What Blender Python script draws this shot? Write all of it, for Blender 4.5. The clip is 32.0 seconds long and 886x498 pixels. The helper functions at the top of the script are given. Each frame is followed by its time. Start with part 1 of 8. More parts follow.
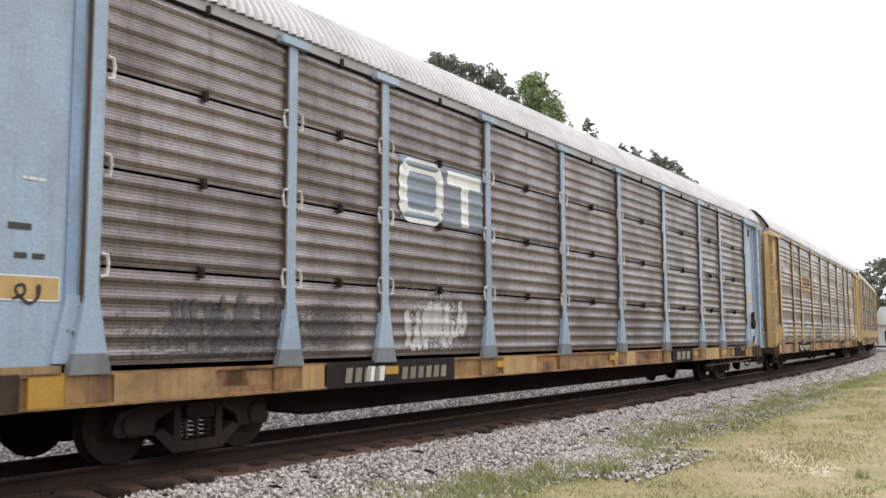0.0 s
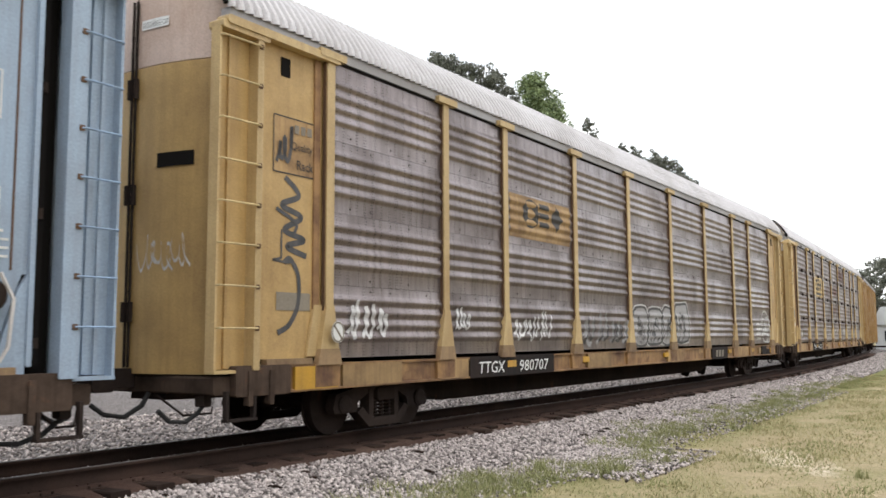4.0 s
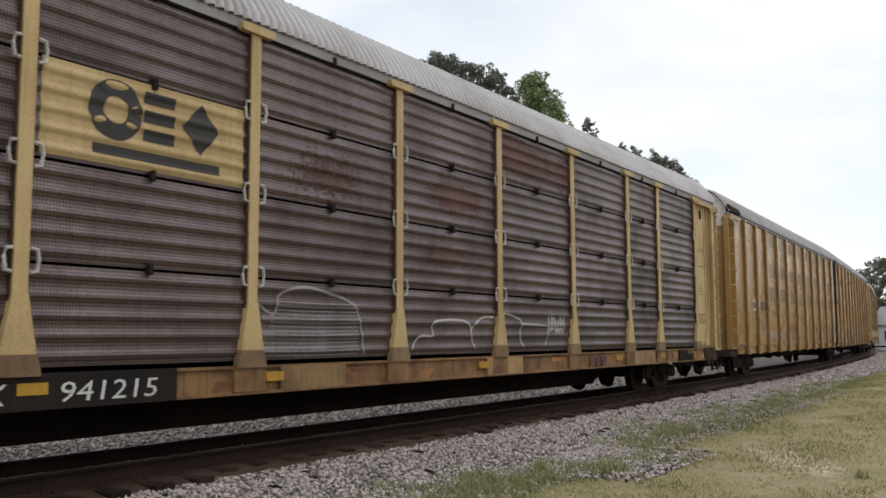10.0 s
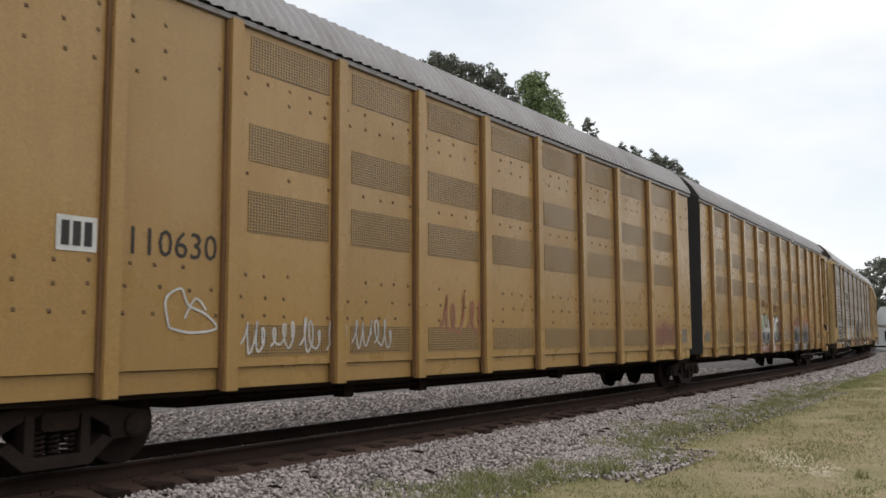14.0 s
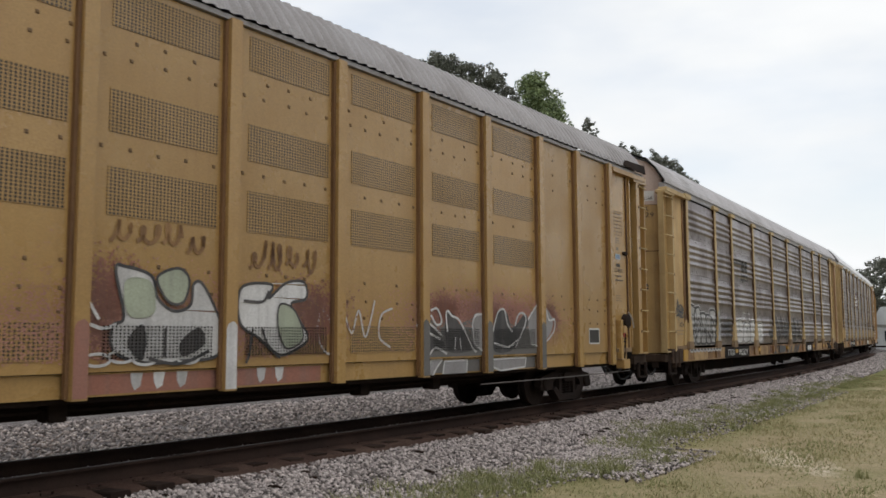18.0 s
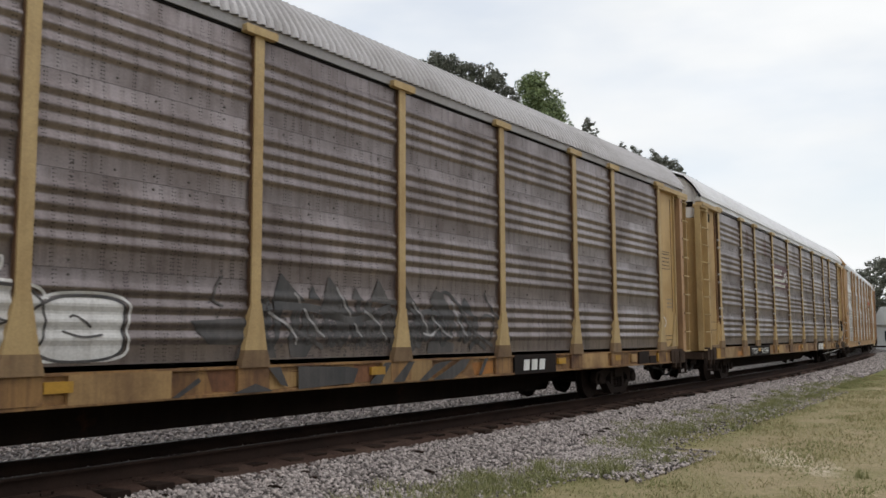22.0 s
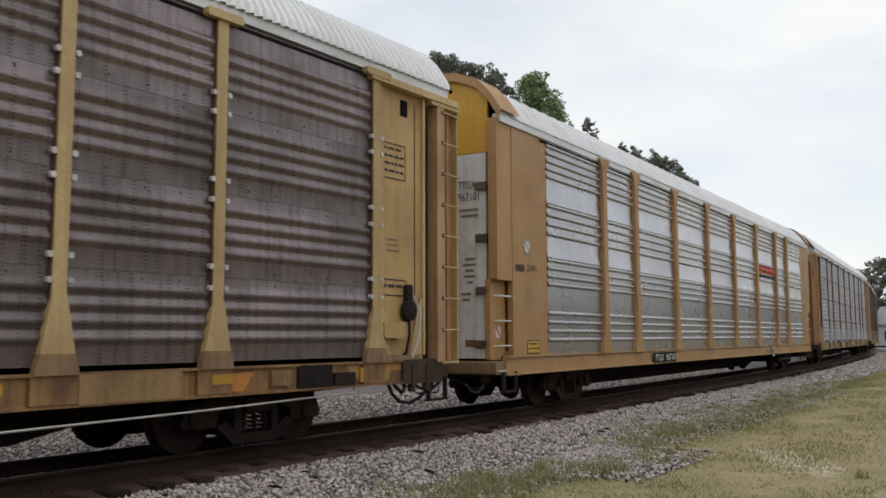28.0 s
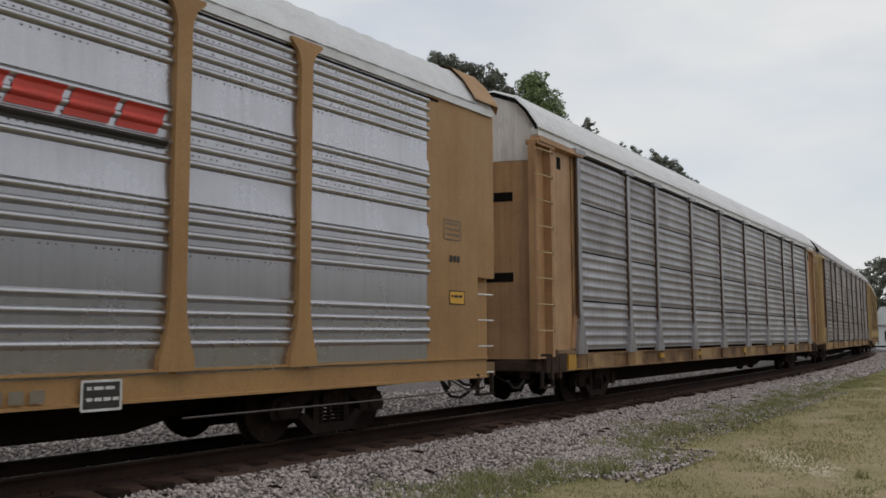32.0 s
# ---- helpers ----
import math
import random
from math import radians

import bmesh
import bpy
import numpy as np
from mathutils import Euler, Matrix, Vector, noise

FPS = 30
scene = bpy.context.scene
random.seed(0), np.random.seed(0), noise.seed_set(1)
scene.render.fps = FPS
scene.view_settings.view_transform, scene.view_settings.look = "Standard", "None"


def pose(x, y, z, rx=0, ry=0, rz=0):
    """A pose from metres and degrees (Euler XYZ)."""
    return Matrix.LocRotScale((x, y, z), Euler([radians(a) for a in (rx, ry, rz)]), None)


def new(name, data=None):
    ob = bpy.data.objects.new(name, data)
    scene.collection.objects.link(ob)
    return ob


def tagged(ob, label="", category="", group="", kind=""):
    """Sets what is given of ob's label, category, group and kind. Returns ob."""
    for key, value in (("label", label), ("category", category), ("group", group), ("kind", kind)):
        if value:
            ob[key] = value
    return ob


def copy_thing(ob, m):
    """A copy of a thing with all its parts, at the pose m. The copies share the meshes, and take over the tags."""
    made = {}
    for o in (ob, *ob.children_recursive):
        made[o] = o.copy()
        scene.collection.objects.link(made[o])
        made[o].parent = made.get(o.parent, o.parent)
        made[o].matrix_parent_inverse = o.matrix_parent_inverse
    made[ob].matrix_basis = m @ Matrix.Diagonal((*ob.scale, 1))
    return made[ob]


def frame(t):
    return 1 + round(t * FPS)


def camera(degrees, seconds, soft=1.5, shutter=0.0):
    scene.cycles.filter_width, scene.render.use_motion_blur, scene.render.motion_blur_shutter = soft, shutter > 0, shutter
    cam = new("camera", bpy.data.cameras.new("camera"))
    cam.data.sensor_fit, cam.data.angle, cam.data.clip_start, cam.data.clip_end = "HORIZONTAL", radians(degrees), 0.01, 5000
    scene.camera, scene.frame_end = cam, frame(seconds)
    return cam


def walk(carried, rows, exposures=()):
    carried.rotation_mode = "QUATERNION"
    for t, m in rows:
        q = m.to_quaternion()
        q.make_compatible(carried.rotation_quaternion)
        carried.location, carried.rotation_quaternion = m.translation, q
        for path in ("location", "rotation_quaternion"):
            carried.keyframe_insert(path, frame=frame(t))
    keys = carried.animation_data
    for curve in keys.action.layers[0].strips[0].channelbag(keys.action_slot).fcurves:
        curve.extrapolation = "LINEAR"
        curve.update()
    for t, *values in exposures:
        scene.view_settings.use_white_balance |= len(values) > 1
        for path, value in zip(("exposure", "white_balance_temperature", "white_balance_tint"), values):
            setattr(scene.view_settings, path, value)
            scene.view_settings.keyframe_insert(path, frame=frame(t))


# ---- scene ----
cam = camera(52.96, 32.0, soft=1.6, shutter=0.1)
EYE = Matrix.Translation((0, 0, 1.193)) @ pose(0, 0, 0, 95.646, 0, 0) @ pose(0, 0, 0, 0, 0, -0.23)
walk(cam, [(0, EYE), (32, EYE)],
     [(0, 0.66), (4.5, 0.58), (8, 0.53), (9, 0.32), (10, -0.24), (11, -0.26), (12, -0.25), (16, -0.33), (28, -0.38), (30, -0.50), (32, -0.70)])

# ---- light: a bright overcast sky with thin blue gaps low down ----
SUN_EL, SUN_AZ = 62, 150
world = bpy.data.worlds.new("overcast_sky")
scene.world = world
world.use_nodes = True


def sky():
    t = world.node_tree
    n, l = t.nodes, t.links
    n.clear()
    s = n.new("ShaderNodeTexSky")
    s.sky_type, s.sun_disc = "NISHITA", False
    s.sun_elevation, s.sun_rotation = radians(SUN_EL), radians(SUN_AZ)
    s.dust_density = 2.0
    half = n.new("ShaderNodeMix")
    half.data_type = "RGBA"
    half.blend_type = "MULTIPLY"
    half.inputs["Factor"].default_value = 1
    l.new(s.outputs[0], half.inputs["A"])
    half.inputs["B"].default_value = (0.19, 0.185, 0.175, 1)
    co = n.new("ShaderNodeTexCoord")
    mp = n.new("ShaderNodeMapping")
    mp.inputs["Scale"].default_value = (1, 1, 3.0)
    l.new(co.outputs["Generated"], mp.inputs["Vector"])
    nz = n.new("ShaderNodeTexNoise")
    nz.inputs["Scale"].default_value = 2.6
    nz.inputs["Detail"].default_value = 5
    nz.inputs["Roughness"].default_value = 0.5
    l.new(mp.outputs[0], nz.inputs["Vector"])
    ra = n.new("ShaderNodeValToRGB")
    ra.color_ramp.elements[0].position, ra.color_ramp.elements[1].position = 0.36, 0.60
    ra.color_ramp.elements[0].color = (0.66, 0.66, 0.66, 1)
    ra.color_ramp.elements[1].color = (1, 1, 1, 1)
    l.new(nz.outputs["Fac"], ra.inputs["Fac"])
    cl = n.new("ShaderNodeValToRGB")
    cl.color_ramp.elements[0].color = (0.84, 0.86, 0.875, 1)
    cl.color_ramp.elements[1].color = (0.97, 0.98, 0.985, 1)
    nz2 = n.new("ShaderNodeTexNoise")
    nz2.inputs["Scale"].default_value = 6
    nz2.inputs["Detail"].default_value = 6
    l.new(mp.outputs[0], nz2.inputs["Vector"])
    l.new(nz2.outputs["Fac"], cl.inputs["Fac"])
    mx = n.new("ShaderNodeMix")
    mx.data_type = "RGBA"
    l.new(ra.outputs[0], mx.inputs["Factor"])
    l.new(half.outputs["Result"], mx.inputs["A"])
    l.new(cl.outputs[0], mx.inputs["B"])
    bg = n.new("ShaderNodeBackground")
    bg.inputs["Strength"].default_value = 1.35
    l.new(mx.outputs["Result"], bg.inputs["Color"])
    out = n.new("ShaderNodeOutputWorld")
    l.new(bg.outputs[0], out.inputs["Surface"])


sky()
sun = new("sun", bpy.data.lights.new("sun", "SUN"))
sun.data.energy, sun.data.angle, sun.data.color = 0.5, radians(25), (1, 0.96, 0.9)
sun.matrix_world = pose(0, 0, 20, 90 - SUN_EL, 0, 180 - SUN_AZ)

# ---- the track: one wide curve; z = 0 is the top of the rails ----
RC = 592.91
CX, CY = -492.72, 346.05
A0 = math.atan2(8.2955 - CY, -5.4134 - CX)


def on_track(s, v=0.0, z=0.0):
    """A point s metres along the track, v metres from its middle towards the camera's side."""
    a = A0 + s / RC
    return Vector((CX + (RC + v) * math.cos(a), CY + (RC + v) * math.sin(a), z))


TRAVEL = [(0.0, 0.38), (1.0, 6.71), (4.2, 26.93), (7.0, 44.5), (9.5, 59.93), (12.0, 75.44), (13.0, 81.74), (15.8, 99.59), (17.0, 107.29),
          (19.0, 120.15), (21.0, 132.96), (23.0, 145.92), (25.2, 160.35), (28.2, 180.5), (29.4, 188.62), (31.0, 199.7), (32.0, 206.44)]


def natural_spline(pts):
    x, y = np.array(pts).T
    n, h = len(x), np.diff(x)
    a, b = np.eye(n), np.zeros(n)
    for i in range(1, n - 1):
        a[i, i - 1:i + 2] = h[i - 1], 2 * (h[i - 1] + h[i]), h[i]
        b[i] = 6 * ((y[i + 1] - y[i]) / h[i] - (y[i] - y[i - 1]) / h[i - 1])
    m = np.linalg.solve(a, b)

    def at(t):
        i = int(np.clip(np.searchsorted(x, t) - 1, 0, n - 2))
        p, q = x[i + 1] - t, t - x[i]
        return float((m[i] * p ** 3 + m[i + 1] * q ** 3) / (6 * h[i]) + (y[i] / h[i] - m[i] * h[i] / 6) * p + (y[i + 1] / h[i] - m[i + 1] * h[i] / 6) * q)
    return at


travel = natural_spline(TRAVEL)

# ---- materials ----


def link_noise(n, l, vec, scale, detail=4, rough=0.55):
    z = n.new("ShaderNodeTexNoise")
    z.inputs["Scale"].default_value, z.inputs["Detail"].default_value, z.inputs["Roughness"].default_value = scale, detail, rough
    l.new(vec, z.inputs["Vector"])
    return z.outputs["Fac"]


def ramp(n, l, fac, a, b, ca=(0, 0, 0, 1), cb=(1, 1, 1, 1)):
    r = n.new("ShaderNodeValToRGB")
    r.color_ramp.elements[0].position, r.color_ramp.elements[1].position = a, b
    r.color_ramp.elements[0].color, r.color_ramp.elements[1].color = ca, cb
    l.new(fac, r.inputs["Fac"])
    return r.outputs["Color"]


def blend(n, l, fac, a, b, mode="MIX"):
    m = n.new("ShaderNodeMix")
    m.data_type, m.blend_type = "RGBA", mode
    for sock, val in (("Factor", fac), ("A", a), ("B", b)):
        if isinstance(val, (int, float)):
            m.inputs[sock].default_value = val
        elif isinstance(val, tuple):
            m.inputs[sock].default_value = (*val[:3], 1)
        else:
            l.new(val, m.inputs[sock])
    return m.outputs["Result"]


def calc(n, l, op, a, b=0.0):
    m = n.new("ShaderNodeMath")
    m.operation = op
    for i, val in enumerate((a, b)):
        if isinstance(val, (int, float)):
            m.inputs[i].default_value = val
        else:
            l.new(val, m.inputs[i])
    return m.outputs[0]


def material(name, base, rough=0.6, metal=0.0, dirt=(0.09, 0.07, 0.055), patch=0.35, streak=0.35, grain=0.12, bump=0.15,
             size=1.0, holes=0, rust=0.0, per_piece=0.10, uneven=0.2):
    """A worn surface: broad stains, vertical streaks, fine grain and relief; holes: rows of small dark perforations (1: fine all over, 2: sparse pairs)."""
    m = bpy.data.materials.new(name)
    m.use_nodes = True
    n, l = m.node_tree.nodes, m.node_tree.links
    bs = n["Principled BSDF"]
    co = n.new("ShaderNodeTexCoord").outputs["Object"]
    info = n.new("ShaderNodeObjectInfo").outputs["Random"]
    mv = n.new("ShaderNodeVectorMath")
    mv.operation = "MULTIPLY_ADD"
    l.new(info, mv.inputs[0])
    mv.inputs[1].default_value = (31, 17, 23)
    l.new(co, mv.inputs[2])
    vec = mv.outputs[0]
    mp = n.new("ShaderNodeMapping")
    mp.inputs["Scale"].default_value = (8 / size, 8 / size, 0.35 / size)
    l.new(vec, mp.inputs["Vector"])
    broad = ramp(n, l, link_noise(n, l, vec, 0.9 / size, 6, 0.62), 0.42, 0.68)
    runs = ramp(n, l, link_noise(n, l, mp.outputs[0], 1.3, 5, 0.6), 0.45, 0.75)
    fine = link_noise(n, l, vec, 45 / size, 3)
    c = blend(n, l, calc(n, l, "MULTIPLY", broad, patch), tuple(base), tuple(dirt))
    c = blend(n, l, calc(n, l, "MULTIPLY", runs, streak), c, tuple(dirt))
    if rust:
        spots = ramp(n, l, link_noise(n, l, vec, 2.4 / size, 8, 0.7), 0.60, 0.72)
        c = blend(n, l, calc(n, l, "MULTIPLY", spots, rust), c, (0.16, 0.065, 0.03))
    g = ramp(n, l, fine, 0.3, 0.7, (1 - grain,) * 3 + (1,), (1 + grain,) * 3 + (1,))
    c = blend(n, l, 1.0, c, g, "MULTIPLY")
    if per_piece:
        tone = ramp(n, l, info, 0, 1, (1 - per_piece,) * 3 + (1,), (1 + per_piece,) * 3 + (1,))
        c = blend(n, l, 1.0, c, tone, "MULTIPLY")
    if holes:
        sp = n.new("ShaderNodeSeparateXYZ")
        l.new(co, sp.inputs[0])
        if holes == 2:
            # ragged upright clusters of small punched holes
            cell = calc(n, l, "FLOOR", calc(n, l, "DIVIDE", sp.outputs["X"], 0.17))
            wn = n.new("ShaderNodeTexWhiteNoise")
            wn.noise_dimensions = "1D"
            l.new(calc(n, l, "ADD", cell, calc(n, l, "MULTIPLY", info, 91.0)), wn.inputs["W"])
            inside = calc(n, l, "FRACT", calc(n, l, "DIVIDE", sp.outputs["X"], 0.17))
            band = calc(n, l, "LESS_THAN", calc(n, l, "ABSOLUTE", calc(n, l, "SUBTRACT", inside, calc(n, l, "ADD", calc(n, l, "MULTIPLY", wn.outputs["Value"], 0.5), 0.25))), 0.16)
            cz = n.new("ShaderNodeCombineXYZ")
            l.new(calc(n, l, "MULTIPLY", cell, 3.7), cz.inputs[0])
            l.new(calc(n, l, "MULTIPLY", sp.outputs["Z"], 2.2), cz.inputs[2])
            l.new(calc(n, l, "MULTIPLY", info, 40.0), cz.inputs[1])
            some = ramp(n, l, link_noise(n, l, cz.outputs[0], 1.0, 3, 0.6), 0.38, 0.50)
            px, pz, r = 0.017, 0.020, 0.0085
            hx = calc(n, l, "PINGPONG", sp.outputs["X"], px)
            hz = calc(n, l, "PINGPONG", sp.outputs["Z"], pz)
            gate = calc(n, l, "MULTIPLY", calc(n, l, "MULTIPLY", band, some), 0.92)
        else:
            px, pz, r = (0.035, 0.035, 0.0105) if holes == 1 else (0.047, 0.036, 0.0145)
            hx = calc(n, l, "PINGPONG", sp.outputs["X"], px / 2)
            hz = calc(n, l, "PINGPONG", sp.outputs["Z"], pz / 2)
            gate = 0.93 if holes == 3 else 0.72
        d = calc(n, l, "ADD", calc(n, l, "POWER", hx, 2.0), calc(n, l, "POWER", hz, 2.0))
        hole = calc(n, l, "LESS_THAN", d, r * r)
        c = blend(n, l, calc(n, l, "MULTIPLY", hole, gate), c, (0.012, 0.011, 0.01))
    l.new(c, bs.inputs["Base Color"])
    rr = ramp(n, l, broad, 0, 1, (rough,) * 3 + (1,), (min(1, rough + uneven),) * 3 + (1,))
    l.new(rr, bs.inputs["Roughness"])
    bs.inputs["Metallic"].default_value = metal
    if bump:
        b = n.new("ShaderNodeBump")
        b.inputs["Strength"].default_value, b.inputs["Distance"].default_value = bump, 0.01
        l.new(link_noise(n, l, vec, 14 / size, 5), b.inputs["Height"])
        l.new(b.outputs[0], bs.inputs["Normal"])
    return m


YELLOW = material("yellow_paint", (0.46, 0.33, 0.155), 0.5, dirt=(0.20, 0.11, 0.045), patch=0.35, streak=0.3, rust=0.25)
BLUE_FOOT = material("grimy_blue_grey_paint", (0.17, 0.185, 0.20), 0.65, dirt=(0.09, 0.075, 0.065), patch=0.7, streak=0.5)
ORANGE_PATCH = material("fresh_orange_patch", (0.46, 0.19, 0.035), 0.55, dirt=(0.2, 0.09, 0.04), patch=0.6, streak=0.4)
YELLOW_FADED = material("faded_yellow_paint", (0.53, 0.385, 0.18), 0.55, dirt=(0.24, 0.15, 0.07), patch=0.4, streak=0.35, rust=0.2)
YELLOW_DOOR = material("dull_yellow_paint", (0.46, 0.30, 0.115), 0.5, dirt=(0.15, 0.08, 0.035), patch=0.4, streak=0.3, rust=0.2)
OCHRE = material("ochre_yellow_paint", (0.385, 0.238, 0.088), 0.24, dirt=(0.29, 0.16, 0.055), patch=0.35, streak=0.35, rust=0.2, per_piece=0.07)
DIRTY_FOOT = material("grimy_brown_paint", (0.24, 0.155, 0.078), 0.65, dirt=(0.09, 0.05, 0.03), patch=0.7, streak=0.6, rust=0.5)
STAIN = material("brown_rust_stain", (0.10, 0.05, 0.024), 0.8, dirt=(0.05, 0.03, 0.02), patch=0.5, streak=0.4)
OCHRE_VENT = material("ochre_perforated_sheet", (0.36, 0.22, 0.08), 0.34, dirt=(0.22, 0.125, 0.04), patch=0.25, streak=0.25, holes=3, per_piece=0.05)
ORANGE_SILL = material("rusted_yellow_sill", (0.29, 0.158, 0.055), 0.6, dirt=(0.085, 0.038, 0.022), patch=1.0, streak=0.8, rust=0.9, size=0.6)
TAN_PATCH = material("pale_tan_patch", (0.35, 0.22, 0.09), 0.6, dirt=(0.12, 0.065, 0.033), patch=0.8, streak=0.5, rust=0.5, size=0.6, per_piece=0.25)
SAFETY_YELLOW = material("grimy_yellow_reflector", (0.46, 0.25, 0.022), 0.45, dirt=(0.22, 0.12, 0.03), patch=0.5, streak=0.4)
BRIGHT_YELLOW = material("bright_yellow_reflector", (0.60, 0.33, 0.03), 0.4, dirt=(0.35, 0.2, 0.04), patch=0.3, streak=0.3)
ORANGE_TAN = material("orange_tan_paint", (0.37, 0.212, 0.082), 0.5, dirt=(0.25, 0.13, 0.06), patch=0.4, streak=0.35)
BLUE = material("light_blue_paint", (0.27, 0.345, 0.44), 0.45, dirt=(0.17, 0.18, 0.20), patch=0.4, streak=0.35, rust=0.12)
BLUE_FADED = material("faded_grey_blue_paint", (0.185, 0.235, 0.30), 0.55, dirt=(0.16, 0.15, 0.15), patch=0.5, streak=0.4)
BLUE_DARK = material("mid_blue_paint", (0.20, 0.285, 0.41), 0.5, dirt=(0.12, 0.13, 0.15), patch=0.35, streak=0.3)
GRIME = material("brown_road_grime", (0.07, 0.048, 0.036), 0.85, dirt=(0.028, 0.02, 0.016), patch=0.8, streak=0.6, rust=0.35, size=0.4)
POST_SIDE = material("shaded_rust_streaked_paint", (0.20, 0.105, 0.043), 0.5, dirt=(0.09, 0.045, 0.022), patch=0.6, streak=0.6)
LADDER_TAN = material("mottled_orange_tan_paint", (0.44, 0.26, 0.13), 0.5, dirt=(0.20, 0.10, 0.05), patch=0.5, streak=0.5, rust=0.4)
PANEL_BROWN = material("brown_galvanised_sheet", (0.28, 0.238, 0.234), 0.36, 0.85, dirt=(0.11, 0.083, 0.077), patch=0.6, streak=0.5, holes=1, rust=0.12)
PANEL_GREY = material("grey_galvanised_sheet", (0.27, 0.23, 0.225), 0.34, 0.85, dirt=(0.10, 0.076, 0.07), patch=0.6, streak=0.55, holes=2, rust=0.1)
PANEL_DARK = material("dark_brown_galvanised_sheet", (0.20, 0.153, 0.15), 0.36, 0.85, dirt=(0.08, 0.06, 0.057), patch=0.5, streak=0.4, holes=1, rust=0.18)
PANEL_NIGHT = material("dark_grey_galvanised_sheet", (0.22, 0.181, 0.18), 0.35, 0.8, dirt=(0.085, 0.066, 0.064), patch=0.6, streak=0.5, holes=2, rust=0.1)
SILVER = material("bright_galvanised_sheet", (0.49, 0.48, 0.50), 0.27, 0.95, dirt=(0.30, 0.295, 0.31), patch=0.25, streak=0.3, grain=0.05, bump=0, uneven=0.05)
PANEL_LIGHT = material("light_grey_galvanised_sheet", (0.36, 0.35, 0.37), 0.42, 0.7, dirt=(0.22, 0.20, 0.20), patch=0.4, streak=0.35, holes=2)
ROOF = material("galvanised_roof_sheet", (0.49, 0.47, 0.472), 0.42, 0.35, dirt=(0.30, 0.28, 0.27), patch=0.5, streak=0.0, per_piece=0.05)
ROOF_DULL = material("dull_galvanised_roof_sheet", (0.31, 0.295, 0.295), 0.5, 0.3, dirt=(0.24, 0.22, 0.21), patch=0.5, streak=0.0, per_piece=0.05)
ROOF_WHITE = material("white_galvanised_roof_sheet", (0.66, 0.66, 0.67), 0.4, 0.3, dirt=(0.5, 0.49, 0.48), patch=0.4, streak=0.0)
WHITE = material("weathered_white_paint", (0.78, 0.765, 0.75), 0.55, dirt=(0.34, 0.29, 0.26), patch=0.45, streak=0.5, rust=0.1)
PINK = material("pinkish_white_paint", (0.58, 0.46, 0.40), 0.55, dirt=(0.36, 0.24, 0.17), patch=0.5, streak=0.4)
LETTER_WHITE = material("white_lettering", (0.70, 0.70, 0.68), 0.6, patch=0.2, streak=0.2)
LETTER_BLACK = material("black_lettering", (0.03, 0.027, 0.025), 0.6, patch=0.1, streak=0.1)
LETTER_GREY = material("grey_lettering", (0.20, 0.17, 0.13), 0.6, patch=0.3, streak=0.2)
BLACK_PLATE = material("black_plate", (0.018, 0.016, 0.016), 0.75, dirt=(0.05, 0.034, 0.028), patch=0.5, streak=0.3)
MAROON = material("maroon_paint", (0.10, 0.035, 0.045), 0.55, patch=0.4, streak=0.3)
RED = material("red_lettering", (0.52, 0.05, 0.035), 0.5, patch=0.2, streak=0.2)
STEEL = material("dark_rusty_steel", (0.022, 0.016, 0.014), 0.9, 0.0, dirt=(0.045, 0.032, 0.026), patch=0.6, streak=0.3, rust=0.3, bump=0.3)
STEEL_GREY = material("dusty_cast_steel", (0.024, 0.018, 0.016), 0.9, 0.0, dirt=(0.055, 0.040, 0.033), patch=0.7, streak=0.2, bump=0.3)
RUBBER = material("black_rubber", (0.012, 0.0115, 0.012), 0.9, dirt=(0.03, 0.028, 0.026), patch=0.4, streak=0.3)
# near-black that stands in for shade in gaps and openings; also the dark trim
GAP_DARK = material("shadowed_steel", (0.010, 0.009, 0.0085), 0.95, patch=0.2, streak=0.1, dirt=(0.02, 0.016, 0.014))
RIVET_GREY = material("grimy_bolt", (0.09, 0.078, 0.075), 0.7)
CLIP = material("pale_galvanised_clip", (0.55, 0.52, 0.50), 0.5, 0.2, patch=0.4, streak=0.2)
RUNG = material("pale_yellow_rung", (0.52, 0.40, 0.2), 0.55, rust=0.3)
RAIL_STEEL = material("brown_rail_steel", (0.034, 0.022, 0.018), 0.85, 0.1, dirt=(0.075, 0.046, 0.035), patch=0.6, streak=0.0)
RAIL_TOP = material("dull_rail_head", (0.055, 0.042, 0.036), 0.6, 0.3, patch=0.3, streak=0.0)
TIE_WOOD = material("oily_dark_timber", (0.024, 0.016, 0.013), 0.95, dirt=(0.06, 0.04, 0.031), patch=0.7, streak=0.0, bump=0.5, per_piece=0.3)
BARK = material("pine_bark", (0.10, 0.07, 0.05), 0.9, dirt=(0.05, 0.035, 0.03), patch=0.6, bump=0.6)
WOODS = material("dense_foliage", (0.085, 0.085, 0.075), 0.9, dirt=(0.035, 0.035, 0.03), patch=0.8, streak=0.0, grain=0.5, bump=1.0, size=8.0)
HOUSE_WALL = material("white_siding", (0.70, 0.72, 0.73), 0.6, patch=0.1, streak=0.1)
HOUSE_ROOF = material("pale_metal_roof", (0.55, 0.58, 0.60), 0.5, 0.2, patch=0.2, streak=0.1)
GLASS_DARK = material("dark_window_glass", (0.03, 0.035, 0.04), 0.1, patch=0.0, streak=0.0)


def graffiti(name, base):
    return material(name, base, 0.55, patch=0.35, streak=0.35, dirt=(0.16, 0.14, 0.13))


